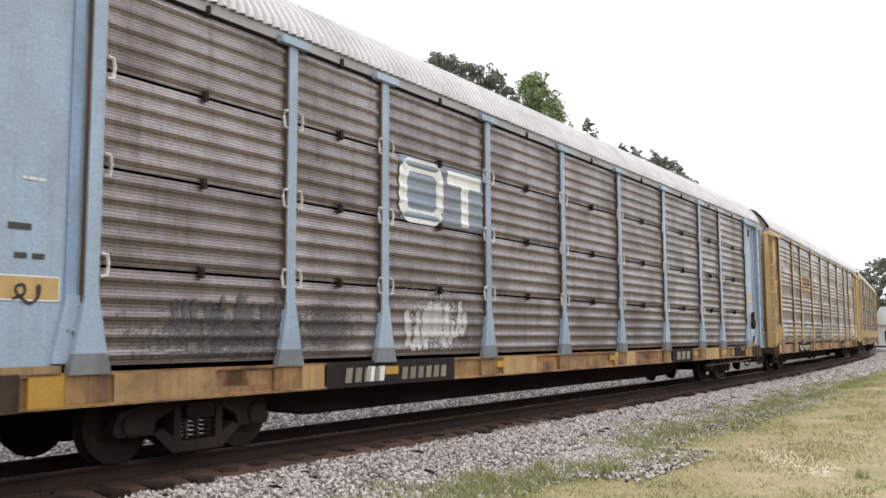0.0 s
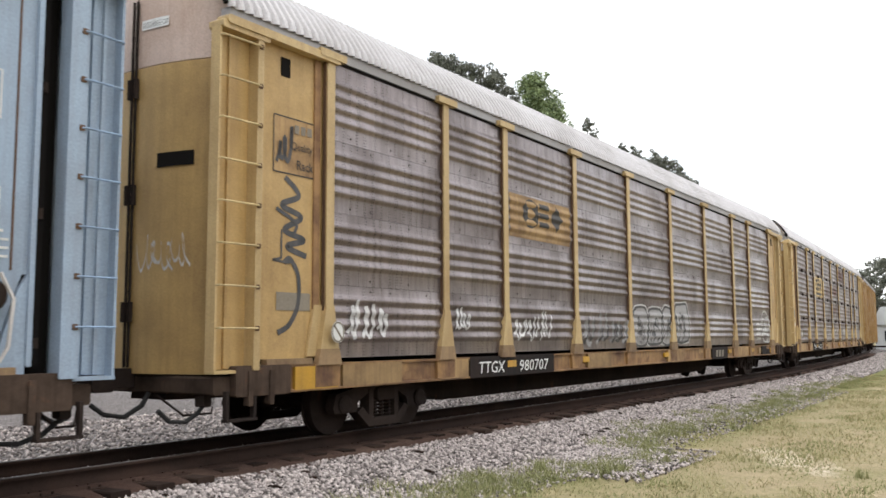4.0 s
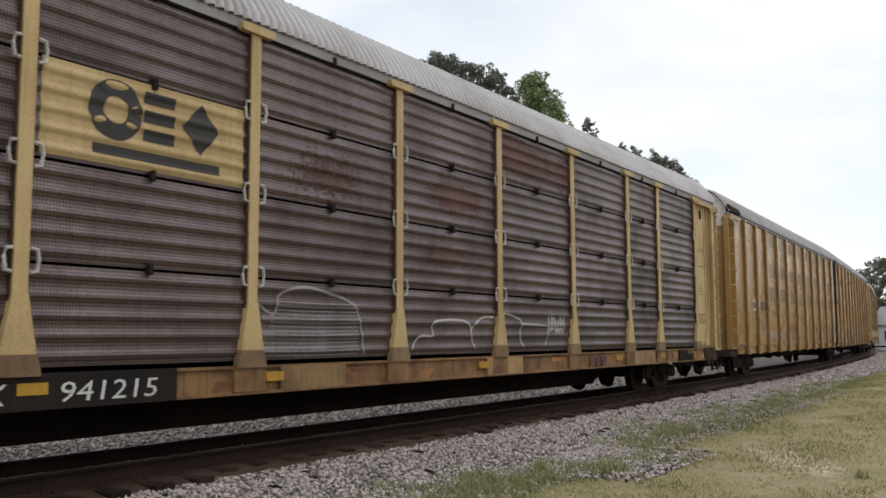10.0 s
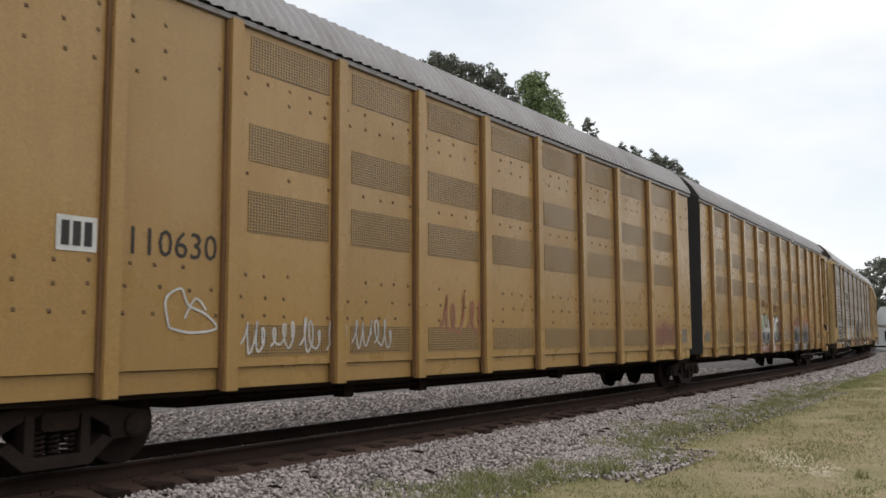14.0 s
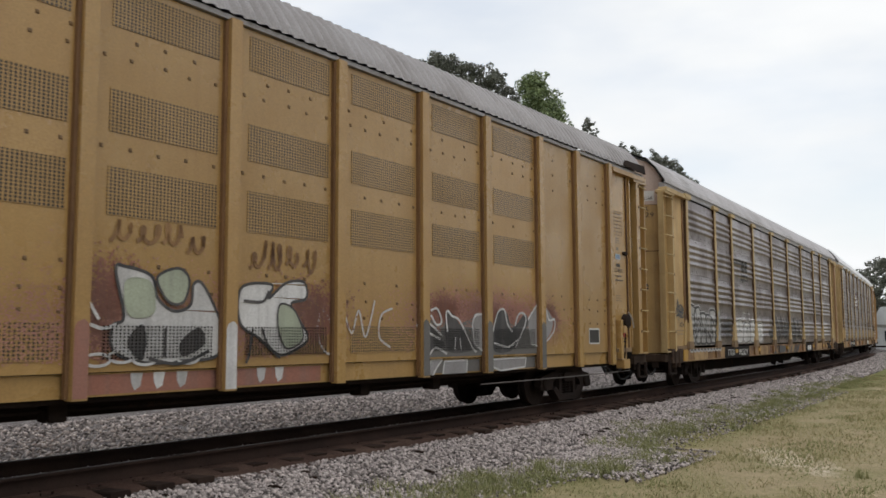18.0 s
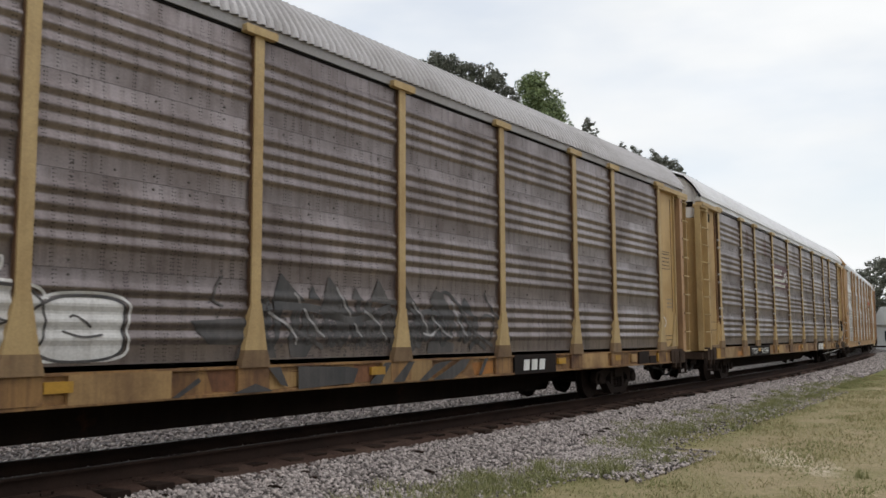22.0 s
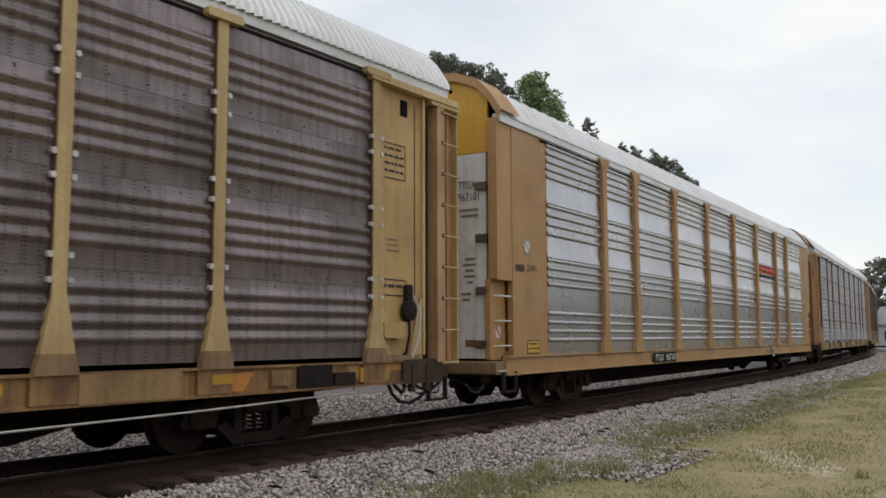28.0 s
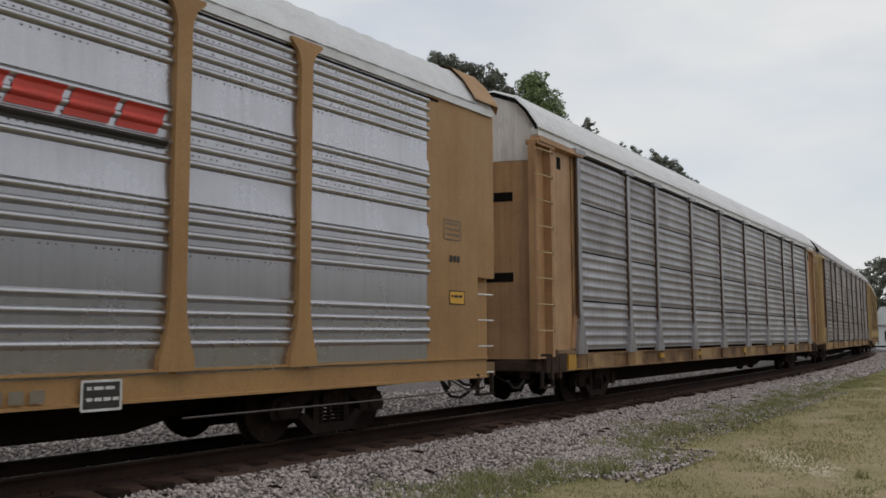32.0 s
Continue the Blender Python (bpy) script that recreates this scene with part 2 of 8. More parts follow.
SPRAY_WHITE = graffiti("white_spray_paint", (0.60, 0.59, 0.58))
SPRAY_PALE = graffiti("pale_spray_paint", (0.46, 0.45, 0.44))
SPRAY_GREY = graffiti("grey_spray_paint", (0.30, 0.29, 0.29))
SPRAY_BLACK = graffiti("black_spray_paint", (0.035, 0.034, 0.036))
SPRAY_RED = graffiti("red_spray_paint", (0.36, 0.14, 0.075))
SPRAY_PINK = graffiti("pink_spray_paint", (0.46, 0.22, 0.17))
RUST_BLOOM = graffiti("dull_rust_bloom", (0.095, 0.027, 0.019))
RUST_TAN = material("brown_worn_paint", (0.27, 0.15, 0.062), 0.7, dirt=(0.10, 0.05, 0.03), patch=0.9, streak=0.6, rust=0.5, size=0.4)
RUST_RED = material("red_brown_rust", (0.24, 0.105, 0.05), 0.8, dirt=(0.06, 0.03, 0.02), patch=0.8, streak=0.5, size=0.4)
RIVET = material("dark_rivet", (0.16, 0.09, 0.035), 0.6)
RUST_PINK = graffiti("dull_red_pink_spray_paint", (0.30, 0.125, 0.085))
SPRAY_DUSK = graffiti("smoky_grey_spray_paint", (0.125, 0.12, 0.112))
SPRAY_GREEN = graffiti("pale_green_spray_paint", (0.40, 0.44, 0.33))


def foliage(name, a, b):
    m = bpy.data.materials.new(name)
    m.use_nodes = True
    n, l = m.node_tree.nodes, m.node_tree.links
    bs = n["Principled BSDF"]
    isl = n.new("ShaderNodeNewGeometry").outputs["Random Per Island"]
    c = ramp(n, l, isl, 0.0, 1.0, (*a, 1), (*b, 1))
    l.new(c, bs.inputs["Base Color"])
    bs.inputs["Roughness"].default_value = 0.6
    bs.inputs["Transmission Weight"].default_value = 0.0
    bs.inputs["Subsurface Weight"].default_value = 0.0
    return m


PINE = foliage("pine_needles", (0.06, 0.068, 0.05), (0.19, 0.195, 0.15))
LEAF = foliage("broad_leaves", (0.08, 0.115, 0.045), (0.26, 0.32, 0.14))
BLADE = foliage("grass_blades", (0.185, 0.205, 0.088), (0.33, 0.32, 0.16))
STRAW = foliage("dry_straw", (0.28, 0.255, 0.125), (0.46, 0.40, 0.235))
STONE = foliage("grey_crushed_stone", (0.05, 0.042, 0.04), (0.60, 0.53, 0.50))


def ground_material():
    """Short grass: a green fringe beside the stones, straw beyond it, sandy bare spots."""
    m = bpy.data.materials.new("mown_grass_and_sand")
    m.use_nodes = True
    n, l = m.node_tree.nodes, m.node_tree.links
    bs = n["Principled BSDF"]
    co = n.new("ShaderNodeTexCoord").outputs["Object"]
    flat = n.new("ShaderNodeVectorMath")
    flat.operation = "MULTIPLY_ADD"
    l.new(co, flat.inputs[0])
    flat.inputs[1].default_value, flat.inputs[2].default_value = (1, 1, 0), (-CX, -CY, 0)
    ln = n.new("ShaderNodeVectorMath")
    ln.operation = "LENGTH"
    l.new(flat.outputs[0], ln.inputs[0])
    off = calc(n, l, "SUBTRACT", ln.outputs["Value"], RC)
    off = calc(n, l, "ADD", off, calc(n, l, "MULTIPLY", link_noise(n, l, co, 0.9, 5, 0.65), 2.4))
    fringe = ramp(n, l, calc(n, l, "MULTIPLY", off, 0.1), 0.47, 0.60)
    broad = link_noise(n, l, co, 0.30, 6, 0.6)
    straw = ramp(n, l, broad, 0.34, 0.60, (0.29, 0.25, 0.14, 1), (0.385, 0.31, 0.20, 1))
    c = blend(n, l, fringe, (0.20, 0.205, 0.085), straw)
    green = ramp(n, l, link_noise(n, l, co, 0.7, 6, 0.7), 0.44, 0.66)
    c = blend(n, l, calc(n, l, "MULTIPLY", green, 0.5), c, (0.19, 0.205, 0.08))
    f = ramp(n, l, link_noise(n, l, co, 11, 6, 0.8), 0.3, 0.7, (0.68, 0.68, 0.64, 1), (1.26, 1.26, 1.25, 1))
    c = blend(n, l, 1.0, c, f, "MULTIPLY")
    sand = ramp(n, l, link_noise(n, l, co, 0.8, 6, 0.7), 0.60, 0.68)
    c = blend(n, l, calc(n, l, "MULTIPLY", sand, 0.8), c, (0.56, 0.46, 0.32))
    gap = n.new("ShaderNodeVectorMath")
    gap.operation = "MULTIPLY_ADD"
    l.new(co, gap.inputs[0])
    gap.inputs[1].default_value, gap.inputs[2].default_value = (1.3, 0.42, 0), (-4.85 * 1.3, -12.7 * 0.42, 0)
    far = n.new("ShaderNodeVectorMath")
    far.operation = "LENGTH"
    l.new(gap.outputs[0], far.inputs[0])
    worn = calc(n, l, "ADD", far.outputs["Value"], calc(n, l, "MULTIPLY", link_noise(n, l, co, 2.6, 6, 0.75), 1.9))
    worn = ramp(n, l, calc(n, l, "MULTIPLY", worn, 0.4), 0.46, 0.66, (1, 1, 1, 1), (0, 0, 0, 1))
    c = blend(n, l, calc(n, l, "MULTIPLY", worn, 0.85), c, (0.66, 0.56, 0.44))
    l.new(c, bs.inputs["Base Color"])
    bs.inputs["Roughness"].default_value = 0.95
    bs.inputs["Specular IOR Level"].default_value = 0.1
    b = n.new("ShaderNodeBump")
    b.inputs["Strength"].default_value, b.inputs["Distance"].default_value = 0.7, 0.03
    l.new(link_noise(n, l, co, 25, 6, 0.7), b.inputs["Height"])
    l.new(b.outputs[0], bs.inputs["Normal"])
    return m


def ballast_material():
    m = bpy.data.materials.new("crushed_stone_bed")
    m.use_nodes = True
    n, l = m.node_tree.nodes, m.node_tree.links
    bs = n["Principled BSDF"]
    co = n.new("ShaderNodeTexCoord").outputs["Object"]
    v = n.new("ShaderNodeTexVoronoi")
    v.inputs["Scale"].default_value = 27
    l.new(co, v.inputs["Vector"])
    sp = n.new("ShaderNodeSeparateColor")
    l.new(v.outputs["Color"], sp.inputs[0])
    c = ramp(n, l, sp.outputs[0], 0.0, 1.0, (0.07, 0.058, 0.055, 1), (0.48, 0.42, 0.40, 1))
    # cells darken towards their edges: shade between the stones, put into the colour
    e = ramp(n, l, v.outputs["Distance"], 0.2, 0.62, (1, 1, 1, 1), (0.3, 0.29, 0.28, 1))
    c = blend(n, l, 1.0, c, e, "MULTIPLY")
    l.new(c, bs.inputs["Base Color"])
    bs.inputs["Roughness"].default_value = 0.9
    b = n.new("ShaderNodeBump")
    b.invert = True
    b.inputs["Strength"].default_value, b.inputs["Distance"].default_value = 1.0, 0.04
    l.new(v.outputs["Distance"], b.inputs["Height"])
    l.new(b.outputs[0], bs.inputs["Normal"])
    return m


OILY_BED = material("oily_brown_stone_dirt", (0.062, 0.038, 0.03), 0.95, dirt=(0.12, 0.08, 0.062), patch=0.7, streak=0.0, grain=0.5, bump=1.0, size=0.35)
for earth in (OILY_BED, TIE_WOOD, BLACK_PLATE, GAP_DARK, GRIME, STONE, BLADE, STRAW, RAIL_STEEL, STEEL, STEEL_GREY):
    earth.node_tree.nodes["Principled BSDF"].inputs["Specular IOR Level"].default_value = 0.08
GRASS_GROUND, BALLAST = ground_material(), ballast_material()

# ---- mesh helpers ----


class Geo:
    """Collects faces of one mesh."""

    def __init__(self):
        self.v, self.f = [], []

    def add(self, verts, faces):
        k = len(self.v)
        self.v += [tuple(p) for p in verts]
        self.f += [tuple(i + k for i in q) for q in faces]
        return self

    def box(self, x0, x1, y0, y1, z0, z1, b=0.0):
        """A box; b cuts its upright and level edges to a small chamfer."""
        if b:
            return self.prism([(x0 + b, z0), (x1 - b, z0), (x1, z0 + b), (x1, z1 - b), (x1 - b, z1), (x0 + b, z1), (x0, z1 - b), (x0, z0 + b)], y0, y1)
        v = [(x, y, z) for z in (z0, z1) for y in (y0, y1) for x in (x0, x1)]
        return self.add(v, [(0, 2, 3, 1), (4, 5, 7, 6), (0, 1, 5, 4), (2, 6, 7, 3), (0, 4, 6, 2), (1, 3, 7, 5)])

    def prism(self, poly, y0, y1):
        """An outline in x and z (counter-clockwise seen from -y), from y0 to y1."""
        n = len(poly)
        v = [(x, y0, z) for x, z in poly] + [(x, y1, z) for x, z in poly]
        return self.add(v, [tuple(range(n)), tuple(range(2 * n - 1, n - 1, -1))] + [(i, i + n, (i + 1) % n + n, (i + 1) % n) for i in range(n)])

    def tube(self, pts, r, n=6, cap=True):
        """A round bar through the points."""
        pts = [Vector(p) for p in pts]
        rings, v, f = len(pts), [], []
        for i, p in enumerate(pts):
            d = (pts[min(i + 1, rings - 1)] - pts[max(i - 1, 0)]).normalized()
            a = d.orthogonal().normalized()
            if abs(d.z) < 0.9:
                a = d.cross(Vector((0, 0, 1))).normalized()
            c = d.cross(a)
            rr = r[i] if isinstance(r, (list, tuple)) else r
            v += [p + rr * (math.cos(2 * math.pi * k / n) * a + math.sin(2 * math.pi * k / n) * c) for k in range(n)]
        for i in range(rings - 1):
            f += [(i * n + k, i * n + (k + 1) % n, (i + 1) * n + (k + 1) % n, (i + 1) * n + k) for k in range(n)]
        if cap:
            f += [tuple(range(n - 1, -1, -1)), tuple(range((rings - 1) * n, rings * n))]
        return self.add(v, f)

    def lathe(self, profile, centre, n=24):
        """A body turned about a line along y: profile of (y, radius)."""
        cx, cy, cz = centre
        v = [(cx + r * math.cos(2 * math.pi * k / n), cy + y, cz + r * math.sin(2 * math.pi * k / n)) for y, r in profile for k in range(n)]
        f = [(i * n + k, i * n + (k + 1) % n, (i + 1) * n + (k + 1) % n, (i + 1) * n + k) for i in range(len(profile) - 1) for k in range(n)]
        f += [tuple(range(n)), tuple(range(len(profile) * n - 1, (len(profile) - 1) * n - 1, -1))]
        return self.add(v, f)

    def mesh(self, name, mat, smooth=False):
        me = bpy.data.meshes.new(name)
        me.from_pydata(self.v, [], self.f)
        bm = bmesh.new()
        bm.from_mesh(me)
        bmesh.ops.recalc_face_normals(bm, faces=bm.faces)
        bm.to_mesh(me)
        bm.free()
        me.materials.append(mat)
        if smooth:
            me.shade_smooth()
            me.set_sharp_from_angle(angle=radians(42))
        return me


def part(name, geo, mat, parent, label="", at=(0, 0, 0), turn=0.0, smooth=False):
    """One mesh object under a thing or a part; geo may be a mesh that other parts share."""
    me = geo if isinstance(geo, bpy.types.Mesh) else geo.mesh(name, mat, smooth)
    ob = new(name, me)
    ob.parent = parent
    ob.location, ob.rotation_euler = at, (0, 0, turn)
    if label:
        tagged(ob, label)
    return ob


STORE = {}


def shared(key, build, mat, smooth=False):
    """The mesh for key, built on first use."""
    k = (key, mat.name)
    if k not in STORE:
        STORE[k] = build().mesh(key if isinstance(key, str) else key[0], mat, smooth)
    return STORE[k]


def structure(name, geo, mat, label, smooth=False, kind="structure"):
    me = geo if isinstance(geo, bpy.types.Mesh) else geo.mesh(name, mat, smooth)
    return tagged(new(name, me), label, name.replace("_", " "), kind=kind)


def quick_mesh(name, verts, faces, mat, smooth=False):
    """A large mesh straight from arrays: verts (n, 3), faces (m, 3 or 4)."""
    me = bpy.data.meshes.new(name)
    verts, faces = np.asarray(verts, np.float32), np.asarray(faces, np.int32)
    k = faces.shape[1]
    me.vertices.add(len(verts))
    me.vertices.foreach_set("co", verts.ravel())
    me.loops.add(faces.size)
    me.loops.foreach_set("vertex_index", faces.ravel())
    me.polygons.add(len(faces))
    me.polygons.foreach_set("loop_start", np.arange(0, faces.size, k, dtype=np.int32))
    me.update(calc_edges=True)
    me.validate()
    me.materials.append(mat)
    if smooth:
        me.shade_smooth()
    return me


def small(ob):
    """Marks a part of many tiny pieces that nobody would pick apart."""
    return tagged(ob, kind="stuff")

# ---- ground, stone bed, rails ----
GROUND_Z = -0.55


def lift(s, v):
    return 0.05 * noise.noise(Vector((s * 0.13, v * 0.4, 0))) + 0.02 * noise.noise(Vector((s * 0.7, v * 1.3, 4)))


def ground():
    vs = [-1500, -700, -300, -120, -50, -20, -8] + [-4 + 0.5 * i for i in range(44)] + [20, 24, 30, 40, 60, 100, 180, 320, 520]
    ss = [-1500, -600, -250, -100, -50, -25] + [-15 + 1.0 * i for i in range(75)] + [65, 75, 90, 110, 140, 180, 230, 300, 400, 550, 700, 900]
    verts = []
    for s in ss:
        for v in vs:
            p = on_track(s, v) if -400 < s < 700 and -450 < v else on_track(max(-400, min(700, s)), max(-450, v))
            if s <= -400 or s >= 700:
                a = A0 + max(-400, min(700, s)) / RC
                d = s + 400 if s <= -400 else s - 700
                p += Vector((-math.sin(a), math.cos(a), 0)) * d
            near = -10 < v < 20 and -15 < s < 60
            p.z = GROUND_Z + (lift(s, v) if near else 0)
            verts.append(p)
    w = len(vs)
    faces = [(i * w + j, i * w + j + 1, (i + 1) * w + j + 1, (i + 1) * w + j) for i in range(len(ss) - 1) for j in range(w - 1)]
    me = quick_mesh("ground", verts, faces, GRASS_GROUND, True)
    return tagged(new("ground", me), "flat mown grass, green and straw-coloured with sandy bare patches", "ground", kind="structure")


RAIL_TOP_Z = -0.14
CANT = 0.055
BED = [(-30, -0.9), (-26, -0.53), (-9, -0.51), (-3.4, -0.47), (-1.9, -0.41), (-1.3, -0.40), (-0.95, -0.38), (0, -0.36), (0.95, -0.33), (1.25, -0.345), (1.5, -0.385), (2.3, -0.45), (3.1, -0.53), (3.9, -0.72)]


def bed_edge(s):
    """How far the stones spread past their usual edge: a tongue of them runs out into the grass."""
    return np.interp(s, [-10, 4, 6.0, 7.0, 8.4, 10.6, 12, 14, 30], [0.35, 0.35, 0.45, 0.85, 0.8, 0.0, -0.1, 0.0, 0.0])


def bed_v(s, v):
    """The place across the even bed that corresponds to v at s."""
    return np.where(v > 2, 2 + (v - 2) * 1.1 / (1.1 + bed_edge(s)), v)


def bed_z(v):
    return float(np.interp(v, [p[0] for p in BED], [p[1] for p in BED]))


def stone_bed():
    ss = [-90 + 1.5 * i for i in range(50)] + [-15 + 0.4 * i for i in range(125)] + [35 + 1.5 * i for i in range(250)]
    ss2 = [-12 + 0.13 * i for i in range(700)]
    rng = random.Random(21)
    spikes = [(-12 + 0.53 * i + rng.uniform(-0.12, 0.12), max(0, rng.gauss(0.08, 0.22))) for i in range(172)]
    w = len(BED)
    verts = [on_track(s, 2 + (v - 2) * (1.1 + float(bed_edge(s))) / 1.1 + 0.4 * noise.noise(Vector((s * 0.55, v, 0))) + 0.45 * noise.noise(Vector((s * 1.9, v, 3))) if v > 2 else v, z) for s in ss for v, z in BED]
    faces = [(i * w + j, i * w + j + 1, (i + 1) * w + j + 1, (i + 1) * w + j) for i in range(len(ss) - 1) for j in range(w - 1)]
    vs = []
    for s in ss2:
        edge = 1.46 + 0.10 * noise.noise(Vector((s * 0.9, 0, 2))) + 0.07 * noise.noise(Vector((s * 3.7, 5, 2)))
        edge += max(h * max(0, 1 - abs(s - q) / 0.16) for q, h in spikes)
        for k in (0.80, 1.0, 1.2, 0.5 * (1.2 + edge), edge):
            vs.append(on_track(s, k, bed_z(k) + (0.030 if k < 1.35 else 0.016)))
    fs = [(i * 5 + j, i * 5 + j + 1, (i + 1) * 5 + j + 1, (i + 1) * 5 + j) for i in range(len(ss2) - 1) for j in range(4)]
    tagged(new("oily_strip", quick_mesh("oily_strip", vs, fs, OILY_BED, True)), "dark oily strip of dirt and stone along the rail", "ballast", kind="structure")
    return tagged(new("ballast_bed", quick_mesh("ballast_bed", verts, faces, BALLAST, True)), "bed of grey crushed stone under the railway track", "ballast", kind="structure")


def scatter_stones(name, count, s_of, v0, v1, size, seed, label):
    """Loose stones: squashed, knocked-about lumps of eight faces."""
    rng = np.random.default_rng(seed)
    base = np.array([(1, 0, 0), (-1, 0, 0), (0, 1, 0), (0, -1, 0), (0, 0, 1), (0, 0, -1)], float)
    tri = np.array([(0, 2, 4), (2, 1, 4), (1, 3, 4), (3, 0, 4), (2, 0, 5), (1, 2, 5), (3, 1, 5), (0, 3, 5)])
    s = s_of(rng.random(count))
    v = v0 + (v1 - v0) * (rng.random(count) if v0 < 3 else rng.random(count) ** 2.2)
    if name == "near_ballast_stones":
        v = np.where(v > 2, 2 + (v - 2) * (1.1 + bed_edge(s)) / 1.1, v)
    z = np.interp(bed_v(s, v), [p[0] for p in BED], [p[1] for p in BED])
    a = A0 + s / RC
    pos = np.stack([CX + (RC + v) * np.cos(a), CY + (RC + v) * np.sin(a), np.maximum(z, GROUND_Z + (0.012 if v0 > 3 else 0)) + 0.012], 1)
    r = size * (0.55 + 0.9 * rng.random((count, 1, 1)))
    shape = base[None] * (0.65 + 0.7 * rng.random((count, 6, 1))) + 0.25 * (rng.random((count, 6, 3)) - 0.5)
    shape[:, :, 2] *= 0.75
    th = rng.random(count) * 2 * np.pi
    c, sn = np.cos(th)[:, None], np.sin(th)[:, None]
    x, y = shape[:, :, 0] * c - shape[:, :, 1] * sn, shape[:, :, 0] * sn + shape[:, :, 1] * c
    tl = (rng.random(count)[:, None] - 0.5) * 1.2
    shape = np.stack([x, y * np.cos(tl) - shape[:, :, 2] * np.sin(tl), y * np.sin(tl) + shape[:, :, 2] * np.cos(tl)], 2)
    verts = (pos[:, None] + shape * r).reshape(-1, 3)
    faces = (tri[None] + 6 * np.arange(count)[:, None, None]).reshape(-1, 3)
    return tagged(new(name, quick_mesh(name, verts, faces, STONE)), label, "stones", kind="stuff")


def rails():
    half = [(0.075, -0.172), (0.075, -0.16), (0.012, -0.135), (0.009, -0.05), (0.036, -0.038), (0.036, -0.008)]
    for side in (1, -1):
        ring = [(x, z) for x, z in half] + [(-x, z) for x, z in reversed(half)]
        head = [(0.036, -0.008), (0.028, 0.0), (-0.028, 0.0), (-0.036, -0.008)]
        for prof, mat, nm in ((ring, RAIL_STEEL, "rail"), (head, RAIL_TOP, "rail_head")):
            ss = [-90 + 2.5 * i for i in range(198)]
            w = len(prof)
            verts = [on_track(s, side * 0.755 + x, z + RAIL_TOP_Z + (0 if side > 0 else -CANT)) for s in ss for x, z in prof]
            faces = [(i * w + j, i * w + (j + 1) % w, (i + 1) * w + (j + 1) % w, (i + 1) * w + j) for i in range(len(ss) - 1) for j in range(w if nm == "rail" else w - 1)]
            me = quick_mesh(nm, verts, faces, mat)
            if nm == "rail":
                rail = tagged(new("rail", me), "brown rusty steel rail with a worn bright head", "rail", "rails of the track", "structure")
            else:
                part("rail_head", me, mat, rail)
    return rail


def ties():
    """Timber cross-ties; their ends stand out of the stones on the near side."""
    top = Geo().prism([(-0.115, -0.36), (0.115, -0.36), (0.115, -0.19), (0.10, -0.178), (-0.10, -0.178), (-0.115, -0.19)], -1.3, 1.3)
    me = top.mesh("tie", TIE_WOOD)
    plate = Geo().box(-0.1, 0.1, -0.18, 0.18, -0.178, -0.168, 0.004)
    for k in (-1, 1):
        plate.tube([(k * 0.06, -0.1, -0.17), (k * 0.06, -0.1, -0.145)], 0.014, 6)
        plate.tube([(k * 0.06, 0.1, -0.17), (k * 0.06, 0.1, -0.145)], 0.014, 6)
    pm = plate.mesh("tie_plate", RAIL_STEEL)
    rng = random.Random(4)
    for i in range(150):
        s = -12 + 0.53 * i + rng.uniform(-0.04, 0.04)
        p = on_track(s, rng.uniform(-0.10, 0.22), RAIL_TOP_Z)
        a = A0 + s / RC
        t = new("cross_tie", me)
        p.z -= CANT / 2
        t.matrix_basis = Matrix.Translation(p) @ Matrix.Rotation(a + math.pi / 2 + rng.uniform(-0.02, 0.02), 4, "Z") @ Matrix.Rotation(-CANT / 1.51, 4, "X")
        tagged(t, "dark oily timber tie bedded in crushed stone", "railway tie", "ties under the rails")
        if i < 60:
            for v in (-0.755, 0.755):
                part("tie_plate", pm, RAIL_STEEL, t, at=(0, -v, 0))


ground()
stone_bed()
rails()
ties()
scatter_stones("near_ballast_stones", 66000, lambda u: -7 + 34 * u ** 1.5, 1.42, 3.4, 0.027, 1, "loose pinkish-grey crushed stones beside the track")
scatter_stones("verge_stones", 5200, lambda u: 7.9 + 2.6 * (u - 0.5) + 0.5 * np.sin(40 * u), 3.3, 5.0, 0.024, 6, "pale crushed stones scattered in the grass beside the track")
scatter_stones("stray_stones", 5200, lambda u: 2 + 24 * u ** 1.3, 3.3, 4.3, 0.02, 8, "stray crushed stones in the edge of the grass")
scatter_stones("far_shoulder_stones", 11000, lambda u: 27 + 60 * u ** 1.3, 1.55, 3.4, 0.045, 2, "loose grey crushed stones along the track")
scatter_stones("middle_ballast_stones", 9000, lambda u: -8 + 45 * u ** 1.4, -0.64, 0.64, 0.020, 3, "grey crushed stones between the rails")
scatter_stones("back_ballast_stones", 24000, lambda u: -8 + 50 * u ** 1.3, -7.5, -0.85, 0.036, 4, "grey crushed stones behind the track")


